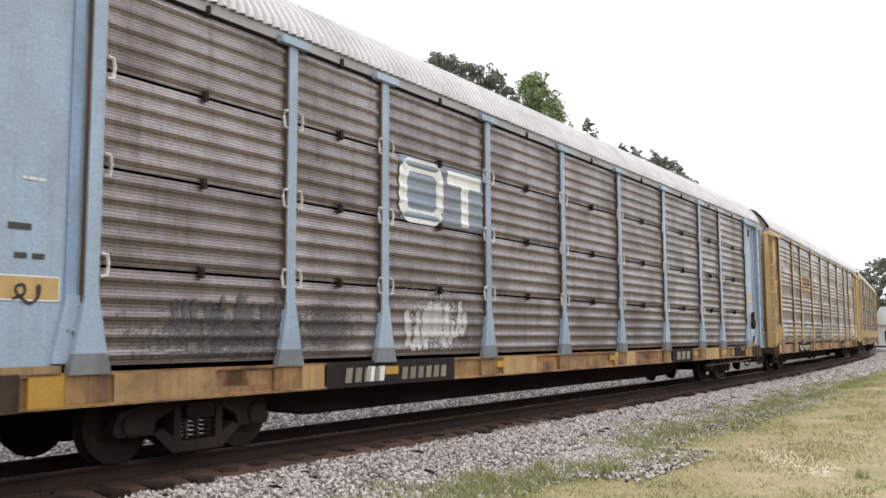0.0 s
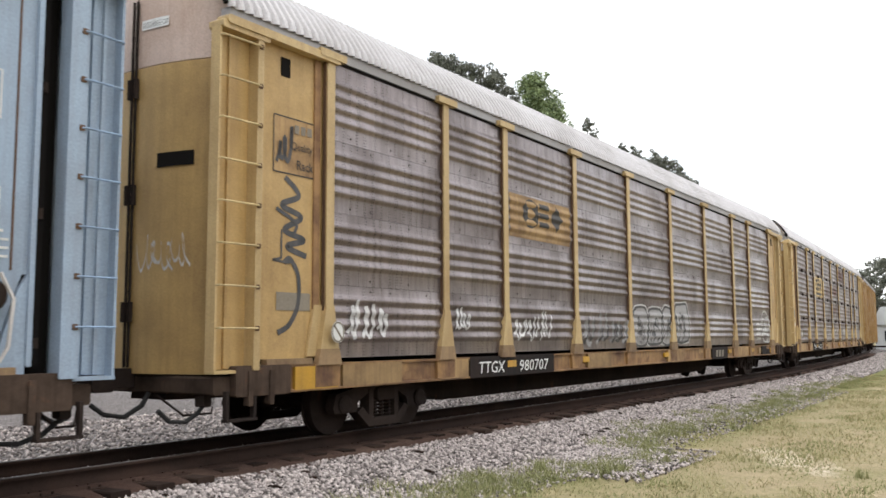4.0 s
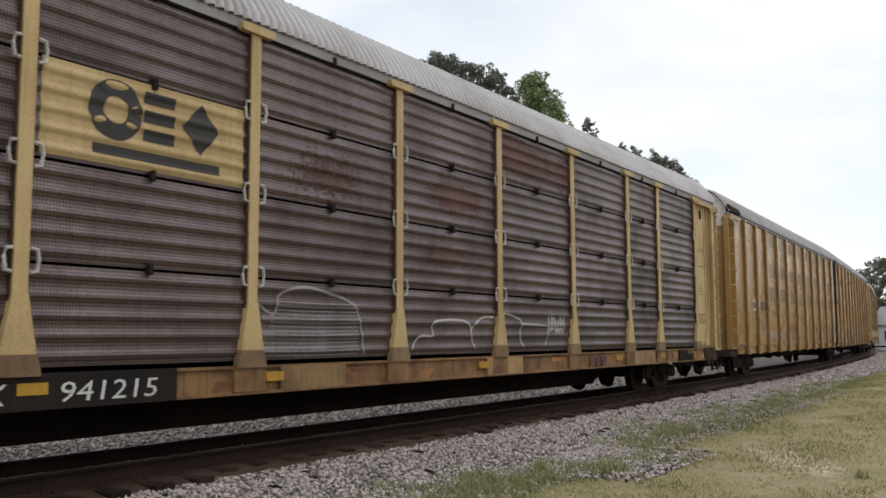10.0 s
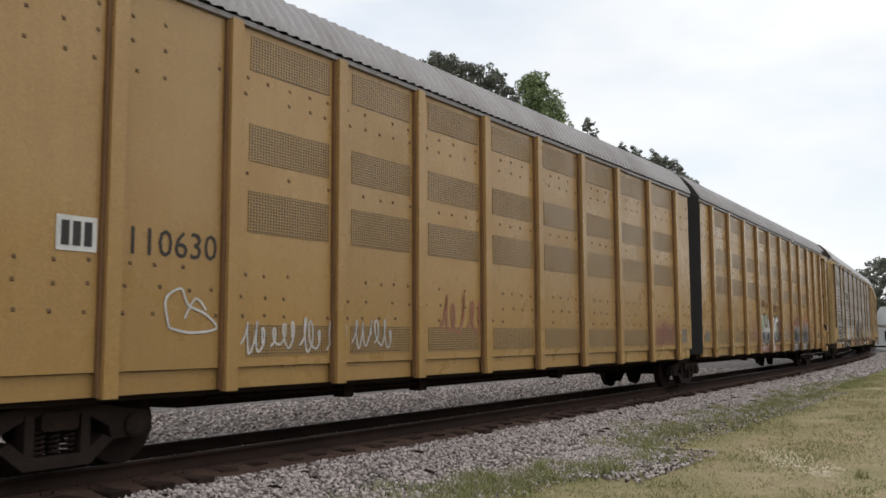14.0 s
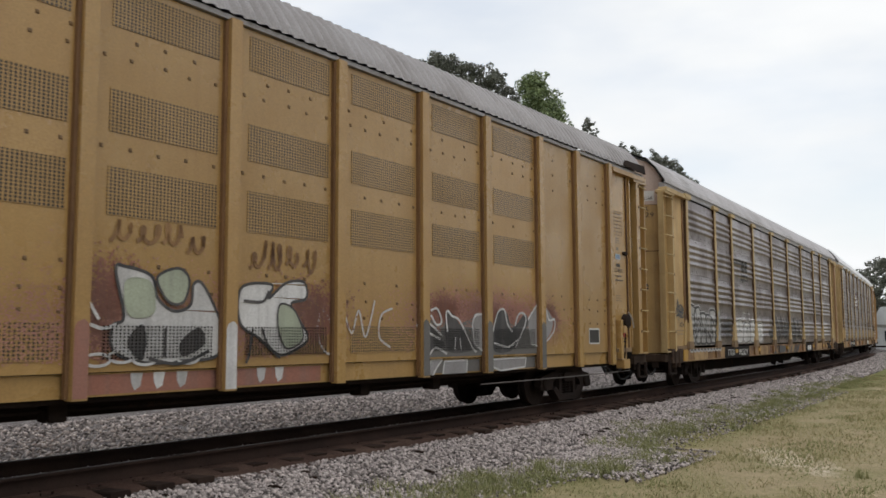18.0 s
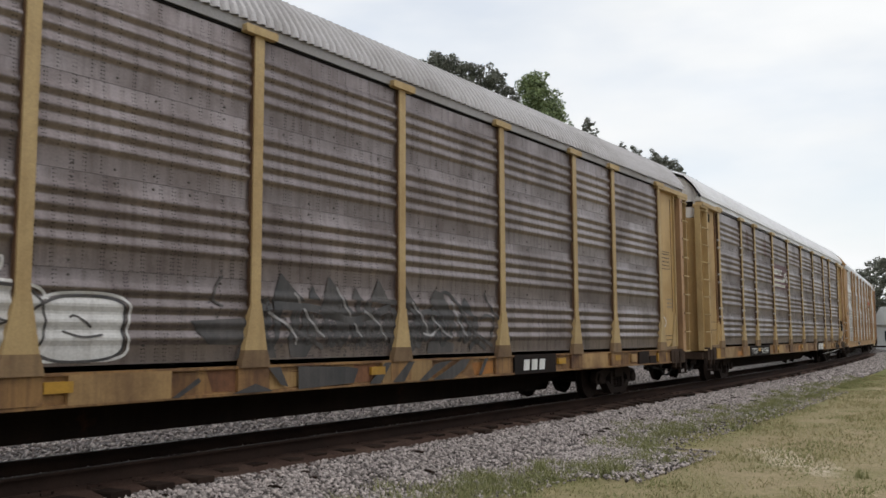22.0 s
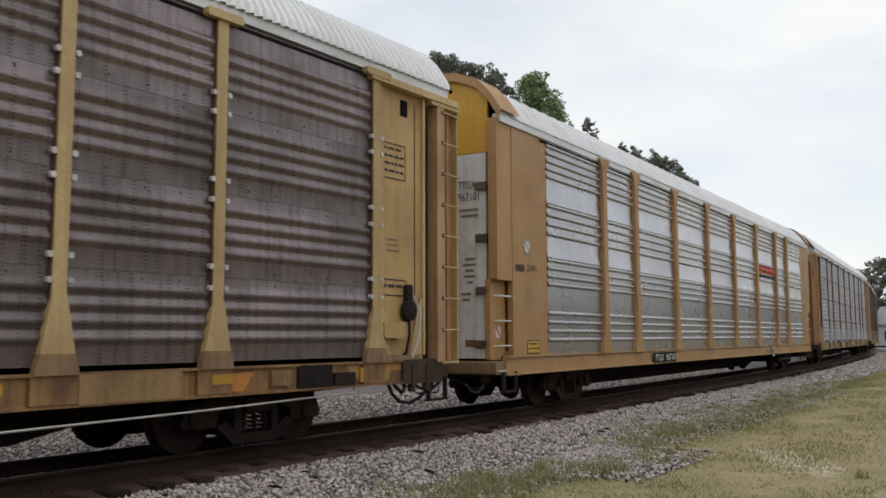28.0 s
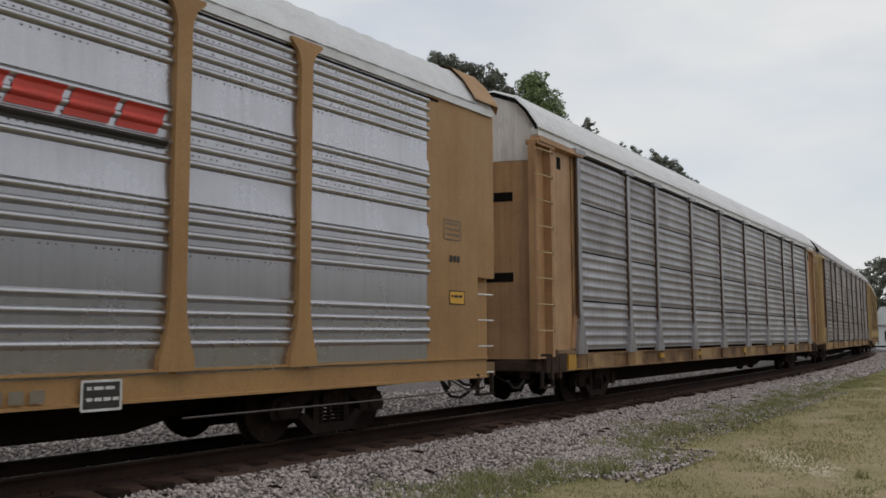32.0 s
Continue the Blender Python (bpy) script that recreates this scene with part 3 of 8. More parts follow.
def grass(name, mat, count, seed, tall, thresh, label, v0=2.7, v1=11.0, power=1.4, fringe=0.0, wide=1.0):
    """Grass blades in tufts along the edge of the stones and over the verge."""
    rng = np.random.default_rng(seed)
    pos = []
    while len(pos) < count:
        s, v = -7 + 47 * rng.random() ** 1.6, v0 + (v1 - v0) * rng.random() ** power
        e = float(bed_v(s, v))
        k = noise.noise(Vector((s * 0.45, v * 0.9, seed))) + 0.6 * noise.noise(Vector((s * 2.3, v * 2.3, seed)))
        if k + 0.22 * rng.normal() > thresh + max(0, 3.25 - e) * (fringe + 0.7):
            pos.append((s, v, k - thresh))
    pos = np.array(pos)
    a = A0 + pos[:, 0] / RC
    z = np.maximum(np.interp(bed_v(pos[:, 0], pos[:, 1]), [p[0] for p in BED], [p[1] for p in BED]), GROUND_Z) - 0.012
    base = np.stack([CX + (RC + pos[:, 1]) * np.cos(a), CY + (RC + pos[:, 1]) * np.sin(a), z], 1)
    base[:, 2] += np.where(z < GROUND_Z, [lift(p[0], p[1]) for p in pos], 0)
    th, lean = rng.random(count) * 6.283, rng.normal(0, 0.5, (count, 2))
    h = tall * (0.35 + 0.9 * rng.random(count)) * (0.6 + 1.1 * np.clip(pos[:, 2], 0, 0.7))
    w = (0.004 + 0.005 * rng.random(count)) * wide
    side = np.stack([np.cos(th) * w, np.sin(th) * w, np.zeros(count)], 1)
    tip = base + np.stack([lean[:, 0] * h, lean[:, 1] * h, h], 1)
    verts = np.stack([base - side, base + side, tip], 1).reshape(-1, 3)
    faces = np.arange(count * 3).reshape(-1, 3)
    return tagged(new(name, quick_mesh(name, verts, faces, mat)), label, "grass", kind="stuff")


grass("green_grass", BLADE, 70000, 5, 0.055, 0.0, "short green and yellowing grass tufts beside the track", 2.75, 7.5, 2.3, 0.5, 1.3)
grass("dry_grass", STRAW, 110000, 9, 0.055, -0.3, "short dry straw-coloured grass", 3.2, 11.0, 1.3, 1.0, 1.6)


def edge_grass(count, seed):
    """Green blades in clumps where the grass creeps over the stones."""
    rng = np.random.default_rng(seed)
    clumps = 2 + 34 * rng.random(420) ** 1.4
    drift = rng.normal(0.12, 0.32, 420)
    pick = rng.integers(0, 420, count)
    s = clumps[pick] + rng.normal(0, 0.13, count)
    v = 2 + 1.12 * (1.1 + bed_edge(s)) / 1.1 + drift[pick] + rng.normal(0, 0.10, count)
    a = A0 + s / RC
    z = np.maximum(np.interp(bed_v(s, v), [p[0] for p in BED], [p[1] for p in BED]), GROUND_Z) - 0.01
    base = np.stack([CX + (RC + v) * np.cos(a), CY + (RC + v) * np.sin(a), z], 1)
    th, lean = rng.random(count) * 6.283, rng.normal(0, 0.55, (count, 2))
    h = 0.085 * (0.3 + rng.random(count)) * (0.5 + rng.random(420))[pick]
    w = 0.004 + 0.006 * rng.random(count)
    side = np.stack([np.cos(th) * w, np.sin(th) * w, np.zeros(count)], 1)
    tip = base + np.stack([lean[:, 0] * h, lean[:, 1] * h, h], 1)
    verts = np.stack([base - side, base + side, tip], 1).reshape(-1, 3)
    return tagged(new("edge_grass", quick_mesh("edge_grass", verts, np.arange(count * 3).reshape(-1, 3), BLADE)), "ragged green grass creeping over the edge of the stones", "grass", kind="stuff")


edge_grass(46000, 41)


def tuft(s, v, h, seed):
    """A taller clump of weeds at the edge of the stones."""
    rng = random.Random(seed)
    g = Geo()
    for i in range(60):
        a, l = rng.uniform(0, 6.28), rng.uniform(0.4, 1) * h
        r, o = rng.uniform(0, 0.5) * h, rng.uniform(0, 0.09)
        x, y = o * math.cos(a * 3), o * math.sin(a * 3)
        w = 0.007
        g.add([(x - w * math.sin(a), y + w * math.cos(a), 0), (x + w * math.sin(a), y - w * math.cos(a), 0), (x + r * math.cos(a), y + r * math.sin(a), l)], [(0, 1, 2)])
    t = new("weed_tuft", g.mesh("weed_tuft", BLADE))
    t.location = on_track(s, v, max(bed_z(float(bed_v(s, v))), GROUND_Z) - 0.02)
    return tagged(t, "small green weed tuft growing at the edge of the stones", "weed", "weeds beside the track")


rng = random.Random(17)
WEEDS = [(6.7, 4.4, 0.24), (6.9, 4.55, 0.18), (8.1, 4.7, 0.2), (8.3, 4.85, 0.16), (13.0, 4.2, 0.22), (13.3, 4.4, 0.16), (8.2, 7.1, 0.18), (7.4, 4.2, 0.14)]
WEEDS += [(rng.uniform(4.0, 6.6), rng.uniform(3.45, 4.0), rng.uniform(0.09, 0.2)) for i in range(26)]
WEEDS += [(rng.uniform(9.5, 13.5), rng.uniform(2.95, 3.7), rng.uniform(0.07, 0.15)) for i in range(22)]
WEEDS += [(rng.uniform(6.6, 9.2), rng.uniform(3.6, 4.9), rng.uniform(0.06, 0.13)) for i in range(16)]
WEEDS += [(rng.uniform(13, 26), rng.uniform(3.1, 3.8), rng.uniform(0.08, 0.16)) for i in range(20)]
for i, (s, v, h) in enumerate(WEEDS):
    tuft(s, v, h, i)


def splinters():
    """Dark chips of old timber strewn over the stones."""
    rng = random.Random(77)
    for i in range(28):
        s, v = 1.5 + 26 * rng.random() ** 1.4, rng.uniform(1.7, 2.9)
        l, w = rng.uniform(0.04, 0.13), rng.uniform(0.012, 0.028)
        g = Geo().prism([(-l, 0), (l * 0.8, -0.004), (l, 0.012), (l * 0.2, 0.026), (-l * 0.7, 0.018)], -w, w)
        c = new("wood_chip", g.mesh("wood_chip", TIE_WOOD))
        c.matrix_basis = Matrix.Translation(on_track(s, v, bed_z(float(bed_v(s, v))) + 0.025)) @ Matrix.Rotation(rng.uniform(0, 6.28), 4, "Z") @ Matrix.Rotation(rng.uniform(-0.2, 0.2), 4, "X")
        tagged(c, "dark splinter of timber lying on crushed stone", "wood chip", "splinters beside the track")


splinters()


# ---- trees and the house beyond the track ----
def polar(az, dist):
    return Vector((math.sin(radians(az)) * dist, math.cos(radians(az)) * dist, GROUND_Z))


def crown_mesh(name, mat, clumps, leaf, per, seed):
    """Leaves in clumps: clumps is a list of (centre, radius)."""
    rng = np.random.default_rng(seed)
    vs = []
    for c, r in clumps:
        n = int(per * r * r) + 12
        p = rng.normal(0, 1, (n, 3))
        p = p / np.linalg.norm(p, axis=1)[:, None] * r * (0.35 + 0.65 * rng.random((n, 1)) ** 0.5) * np.array([1, 1, 0.75])
        u = rng.normal(0, 1, (n, 3))
        u /= np.linalg.norm(u, axis=1)[:, None]
        w = np.cross(u, rng.normal(0, 1, (n, 3)))
        w /= np.linalg.norm(w, axis=1)[:, None]
        l = leaf * (0.5 + rng.random((n, 1)))
        q = np.array(c) + p
        vs.append(np.stack([q - u * l, q + w * l * 0.45, q + u * l, q - w * l * 0.45], 1))
    v = np.concatenate(vs).reshape(-1, 3)
    return quick_mesh(name, v, np.arange(len(v)).reshape(-1, 4), mat)


def tree(kind, base, height, width, seed, mat, low=0.45, fine=1.0):
    """A tapered trunk with limbs, and a crown of leaf clumps round the limbs' ends."""
    rng = random.Random(seed)
    t = tagged(new("tree"), "tall dark green pine tree" if kind == "pine" else "broad-leaved tree with bright green leaves", "tree", "trees behind the track")
    t.location = base
    g = Geo()
    bend = rng.uniform(-0.4, 0.4)
    g.tube([(0, 0, -0.2), (bend * 0.3, 0, height * 0.35), (bend, bend * 0.4, height * 0.7), (bend * 1.2, 0, height * 0.97)], [0.022 * height * 0.6, 0.016 * height * 0.6, 0.010 * height * 0.6, 0.03], 9)
    clumps = []
    n = (76 if kind == "pine" else 84) if fine < 2 else 40
    for i in range(n):
        k = i / (n - 1)
        z = height * (low + (0.96 - low) * k)
        reach = width * (0.5 - 0.24 * k ** 3) * rng.uniform(0.3, 1.1) if kind == "pine" else width * 0.5 * math.sin(math.pi * (0.30 + 0.66 * k)) ** 0.8 * rng.uniform(0.35, 1.05)
        a = i * 2.4 + rng.uniform(-0.4, 0.4)
        tip = Vector((bend + reach * math.cos(a), reach * math.sin(a), z + reach * rng.uniform(0.0, 0.35)))
        g.tube([(bend * k, 0, z - reach * 0.15), tip * 0.55 + Vector((bend * 0.45, 0, z * 0.45)), tip], [0.05 * (1.2 - k), 0.03 * (1.2 - k), 0.012], 5)
        r = width * (0.072 if kind == "pine" else 0.092) * rng.uniform(0.5, 1.5)
        clumps.append((tip, r))
        for q in (0.72, 0.42)[:2 if fine < 2 else 1]:
            clumps.append((Vector((bend * (1 - q), 0, z * (1 - q))) + tip * q + Vector((rng.uniform(-1, 1), rng.uniform(-1, 1), rng.uniform(-0.6, 0.6))) * r, r * rng.uniform(0.7, 1.1)))
    clumps.append(((bend * 1.2, 0, height * 0.97), width * 0.09))
    part("trunk", g, BARK, t)
    part("crown", crown_mesh("crown", mat, clumps, (0.105 if kind == "pine" else 0.11) * fine, 330 / fine ** 2, seed), mat, t)
    return t


TREES = [("pine", -1.5, 75, 26.0, 4.0, 1), ("pine", -0.6, 76, 27.0, 5.5, 2), ("pine", 0.6, 74, 26.2, 6.0, 3), ("pine", 1.6, 77, 26.6, 5.5, 4), ("pine", 2.4, 74, 25.2, 5.5, 5), ("pine", 3.2, 76, 25.5, 5.0, 22), ("pine", 3.9, 80, 25.2, 4.5, 23),
         ("leafy", 5.85, 66, 22.1, 5.4, 6), ("leafy", 7.35, 68, 20.0, 4.6, 7), ("leafy", 4.7, 70, 20.6, 3.4, 24), ("pine", 9.6, 84, 22.9, 3.2, 8),
         ("pine", 11.6, 92, 22.2, 2.6, 9), ("pine", 12.5, 92, 21.5, 3.4, 25), ("pine", 13.6, 90, 20.3, 5.0, 10), ("pine", 14.3, 95, 20.8, 4.6, 11), ("pine", 15.1, 92, 19.0, 4.6, 12), ("pine", 15.7, 92, 17.9, 3.6, 26), ("pine", -4.5, 80, 23.0, 6.0, 13), ("pine", -9, 85, 21.0, 6.0, 14),
         ("leafy", 24.5, 190, 12.8, 9.0, 15), ("leafy", 25.2, 195, 14.8, 9.0, 16), ("pine", 26.0, 200, 16.6, 8.0, 17), ("leafy", 26.6, 190, 16.4, 10.0, 18), ("leafy", 27.6, 185, 15.6, 10.0, 19), ("pine", 28.6, 200, 17.0, 9.0, 20), ("leafy", 23.8, 200, 11.4, 9.0, 21)]
for kind, az, dist, h, w, seed in TREES:
    tree(kind, polar(az, dist), h, w, seed, PINE if kind == "pine" or az > 20 else LEAF, 0.55 if az < 20 else 0.15, 1.0 if az < 20 else 2.2)


def house():
    h = tagged(new("house"), "small white house with a pale metal roof", "house")
    h.matrix_basis = Matrix.Translation(polar(28.1, 118)) @ Matrix.Rotation(radians(-28), 4, "Z")
    part("wall", Geo().box(-4.6, 4.6, -3.5, 3.5, 0, 3.1), HOUSE_WALL, h)
    g = Geo().prism([(-5.1, 2.95), (5.1, 2.95), (3.9, 5.0), (-3.9, 5.0)], -3.9, 3.9)
    part("roof", g, HOUSE_ROOF, h)
    for x in (-3.2, 0.2, 3.0):
        w = part("window", Geo().box(x - 0.5, x + 0.5, -3.54, -3.48, 1.0, 2.3, 0.03), HOUSE_ROOF, h)
        part("pane", Geo().box(x - 0.42, x + 0.42, -3.56, -3.53, 1.08, 2.22), GLASS_DARK, w)
    part("porch_rail", Geo().box(-5.0, 5.0, -4.4, -4.3, 0.35, 0.55), STEEL_GREY, h)
    return h


house()


# an unseen belt of trees, added behind the camera, closes the place
BELT = [tree("leafy", polar(180, 60), 10.5, 9.5, 31, PINE, 0.04, 3.6), tree("leafy", polar(168, 58), 9.5, 9.0, 32, PINE, 0.04, 3.6)]
rng = random.Random(8)
for i in range(64):
    az = 37 + 4.0 * i
    copy_thing(BELT[i % 2], Matrix.Translation(polar(az, (44, 54)[i % 2] + rng.uniform(-3, 3) + max(0, 85 - az) * 3.0)) @ Matrix.Rotation(rng.uniform(0, 6), 4, "Z"))


def woods():
    """An unseen ring of ragged foliage farther back, added for the cars' reflections."""
    n, rng = 260, random.Random(3)
    verts, faces = [], []
    tops = [12.5 + 2.5 * noise.noise(Vector((i * 0.21, 0, 0))) + 1.5 * noise.noise(Vector((i * 0.9, 4, 0))) for i in range(n + 1)]
    for i in range(n + 1):
        az = 37 + 252 * i / n
        for j in range(6):
            k = j / 5
            verts.append(polar(az + rng.uniform(-0.3, 0.3), 72 + max(0, 85 - az) * 3.0 + rng.uniform(-2.0, 2.0) + 3 * k) + Vector((0, 0, tops[i] * k)))
    faces = [(i * 6 + j, (i + 1) * 6 + j, (i + 1) * 6 + j + 1, i * 6 + j + 1) for i in range(n) for j in range(5)]
    tagged(new("far_woods", quick_mesh("far_woods", verts, faces, WOODS)), "unseen ring of dark foliage, added for reflections", "woods", kind="stuff")


woods()

# ---- the train ----
POSTS = (-11.8, -9.05, -7.15, -4.3, -1.43, 1.43, 4.3, 7.15, 9.05, 11.8)
LOW, HIGH = 0.93, 4.86
SKIN = -1.46


BANDED = [1.19 + 0.95 * k + 0.165 * i for k in range(4) for i in range(4)]
BRIGHT = (1.13, 1.29, 1.455, 1.62, 2.16, 2.31, 2.46, 2.61, 3.10, 3.28, 3.46, 3.63, 4.18, 4.33, 4.48, 4.63, 4.77)
SPLITS = {"close": [LOW + 0.983 * i for i in range(5)], "banded": [LOW, 1.87, 2.82, 3.77, HIGH], "bright": [LOW - 0.12, HIGH + 0.02]}
GAPS = {"close": 0.032, "banded": 0.004, "bright": 0.0}


def rib(z, half=0.055, deep=0.042, soft=False):
    if soft:
        return [(z + half * k / 4, deep * (0.5 + 0.5 * math.cos(math.pi * k / 4))) for k in range(-4, 5)]
    return [(z - half, 0), (z - half * 0.55, deep * 0.75), (z - half * 0.2, deep), (z + half * 0.2, deep), (z + half * 0.55, deep * 0.75), (z + half, 0)]


def profile(kind, z0, z1):
    """The corrugation of a side sheet: height and relief."""
    out = [(z0, 0)]
    if kind == "close":
        n = round((z1 - z0) / 0.196)
        for i in range(n):
            out += rib(z0 + (i + 0.5) * (z1 - z0) / n, 0.070, 0.022, True)
    elif kind == "banded":
        for z in BANDED:
            if z0 + 0.06 < z < z1 - 0.06:
                out += rib(z, 0.081, 0.030, True)
    else:
        for z in BRIGHT:
            if z0 + 0.05 < z < z1 - 0.05:
                out += rib(z, 0.046, 0.036)
        # the upper sheets lap over the lower ones: their lower edges stand out a little
        for top, low in ((2.87, 2.665), (3.86, 3.685)):
            out += [(top, 0), (low, 0.020), (low - 0.004, 0)]
        out.sort()
    return out + [(z1, 0)]


def relief(kind, z0, z1):
    p = profile(kind, z0, z1)
    return lambda z: float(np.interp(z, [a for a, _ in p], [b for _, b in p]))


def sheet(kind, w, z0, z1):
    """A corrugated sheet from x 0 to w that faces -y, with its own thickness."""
    p = profile(kind, z0, z1)
    v = [(x, -d, z) for z, d in p for x in (0, w)] + [(x, 0.02, z) for z in (z0, z1) for x in (0, w)]
    k = len(p) * 2
    f = [(2 * i, 2 * i + 1, 2 * i + 3, 2 * i + 2) for i in range(len(p) - 1)]
    f += [(0, k, k + 1, 1), (k - 2, k - 1, k + 3, k + 2), (k, k + 2, k + 3, k + 1)]
    return Geo().add(v, f)


def bolts(w):
    """Small bolt heads in pairs along the flat bands of one bay."""
    g, rng = Geo(), random.Random(int(w * 100))
    n = max(2, round(w / 0.58))
    for z in (1.86, 2.81, 3.76):
        for i in range(n):
            x = 0.25 + (w - 0.5) * (i + 0.5) / n
            for d in (-0.055, 0.085):
                if rng.random() < 0.6:
                    g.lathe([(-0.010, 0.008), (-0.007, 0.014), (0.004, 0.016)], (x + rng.uniform(-0.01, 0.01), 0, z + d), 6)
    return g


def rivet_dots(w):
    """Lines of small rivet heads between the upper ribs of one bay."""
    g, rng = Geo(), random.Random(5)
    for z in (2.08, 2.70, 3.19, 3.37, 3.55, 3.75, 4.10, 4.25, 4.40, 4.55, 4.70):
        x = 0.2
        while x < w - 0.2:
            if rng.random() < 0.75:
                s = rng.uniform(0.007, 0.011)
                g.add([(x - s, -0.004, z - s), (x + s, -0.004, z - s), (x + s, -0.004, z + s), (x - s, -0.004, z + s)], [(0, 1, 2, 3)])
            x += 0.085
    return g


def post(foot=True, cap="tee"):
    """An upright rack post with a splayed foot and a bracket at its head, about x 0."""
    g = Geo()
    if cap == "gusset":
        side = [(0.235, 0.84), (0.225, 0.98), (0.175, 1.12), (0.135, 1.28), (0.108, 1.5), (0.10, 1.75), (0.10, 4.58), (0.115, 4.68), (0.165, 4.80), (0.275, 4.90), (0.275, 4.94)]
        return g.prism([(x, z) for x, z in side] + [(-x, z) for x, z in reversed(side)], -0.085, 0.0)
    g.prism([(-0.075, 1.55), (0.075, 1.55), (0.075, HIGH), (-0.075, HIGH)], -0.065, 0.0)
    g.prism([(-0.178, 1.05), (0.178, 1.05), (0.075, 1.60), (-0.075, 1.60)], -0.08, 0.0)
    if cap == "tee":
        g.box(-0.26, 0.26, -0.11, 0.0, HIGH - 0.055, HIGH + 0.045, 0.015)
    return g


def foot():
    return Geo().prism([(-0.23, 0.85), (0.23, 0.85), (0.21, 0.95), (0.178, 1.05), (-0.178, 1.05), (-0.21, 0.95)], -0.085, 0.0)


ROOF_LINE = [(-1.505, 4.965), (-1.475, 5.03), (-1.28, 5.33), (-1.05, 5.57), (-0.62, 5.74), (0, 5.80)]
ROOF_LINE = ROOF_LINE + [(-y, z) for y, z in reversed(ROOF_LINE[:-1])]


def roof_z(y):
    return float(np.interp(abs(y), [0, 0.62, 1.05, 1.28, 1.475, 1.505], [5.80, 5.74, 5.57, 5.33, 5.03, 4.965]))


def roof(x0, x1, pitch, deep):
    """A roof of sheets with ridges that run across it."""
    n = round((x1 - x0) / pitch)
    st = (x1 - x0) / n
    xs = []
    for i in range(n):
        xs += [(x0 + st * (i + 0.02), 0), (x0 + st * (i + 0.22), 0.85), (x0 + st * (i + 0.40), 1), (x0 + st * (i + 0.58), 0.85), (x0 + st * (i + 0.78), 0)]
    v, f, w = [], [], len(ROOF_LINE)
    for x, up in xs:
        for y, z in ROOF_LINE:
            k = 1 + up * deep / 3.0
            v.append((x, y * (1 + up * deep / 1.5) if abs(y) > 1 else y, z + (up * deep if abs(y) < 1.48 else 0)))
    for i in range(len(xs) - 1):
        f += [(i * w + j, i * w + j + 1, (i + 1) * w + j + 1, (i + 1) * w + j) for j in range(w - 1)]
    return Geo().add(v, f)


def end_leaf(sx, x_end, side, z0, z1=None, bulge=0.27, wide=1.36):
    """Half of a bowed end door; without z1 it runs up to the roof."""
    g, n = Geo(), 8
    v, f = [], []
    for i in range(n + 1):
        y = side * wide * (0.012 + 0.988 * i / n)
        x = x_end + bulge * (1 - (abs(y) / wide) ** 2.4)
        top = z1 if z1 else roof_z(y) - 0.03
        for dx in (0, -0.05):
            v += [(sx * (x + dx), y, z0), (sx * (x + dx), y, top)]
    for i in range(n):
        a, b = 4 * i, 4 * i + 4
        f += [(a, b, b + 1, a + 1), (a + 2, a + 3, b + 3, b + 2), (a + 1, b + 1, b + 3, a + 3), (a, a + 2, b + 2, b)]
    f += [(0, 1, 3, 2), (4 * n, 4 * n + 2, 4 * n + 3, 4 * n + 1)]
    return g.add(v, f)


def wheelset():
    """Two wheels on an axle, about the axle's middle."""
    g = Geo()
    for s in (1, -1):
        y = 0.755 * s
        g.lathe([(y - 0.07 * s * -1, 0.10), (y + 0.07 * s, 0.36), (y + 0.07 * s, 0.415), (y - 0.04 * s, 0.42), (y - 0.045 * s, 0.445), (y - 0.07 * s, 0.445), (y - 0.07 * s, 0.35), (y - 0.02 * s, 0.30), (y - 0.02 * s, 0.11)], (0, 0, 0), 28)
        for k in range(3):
            a = k * 2.094
            g.tube([(0.24 * math.cos(a), y + 0.02 * s, 0.24 * math.sin(a)), (0.24 * math.cos(a), y + 0.065 * s, 0.24 * math.sin(a))], 0.035, 8)
    g.tube([(0, -1.08, 0), (0, 1.08, 0)], 0.085, 12)
    return g


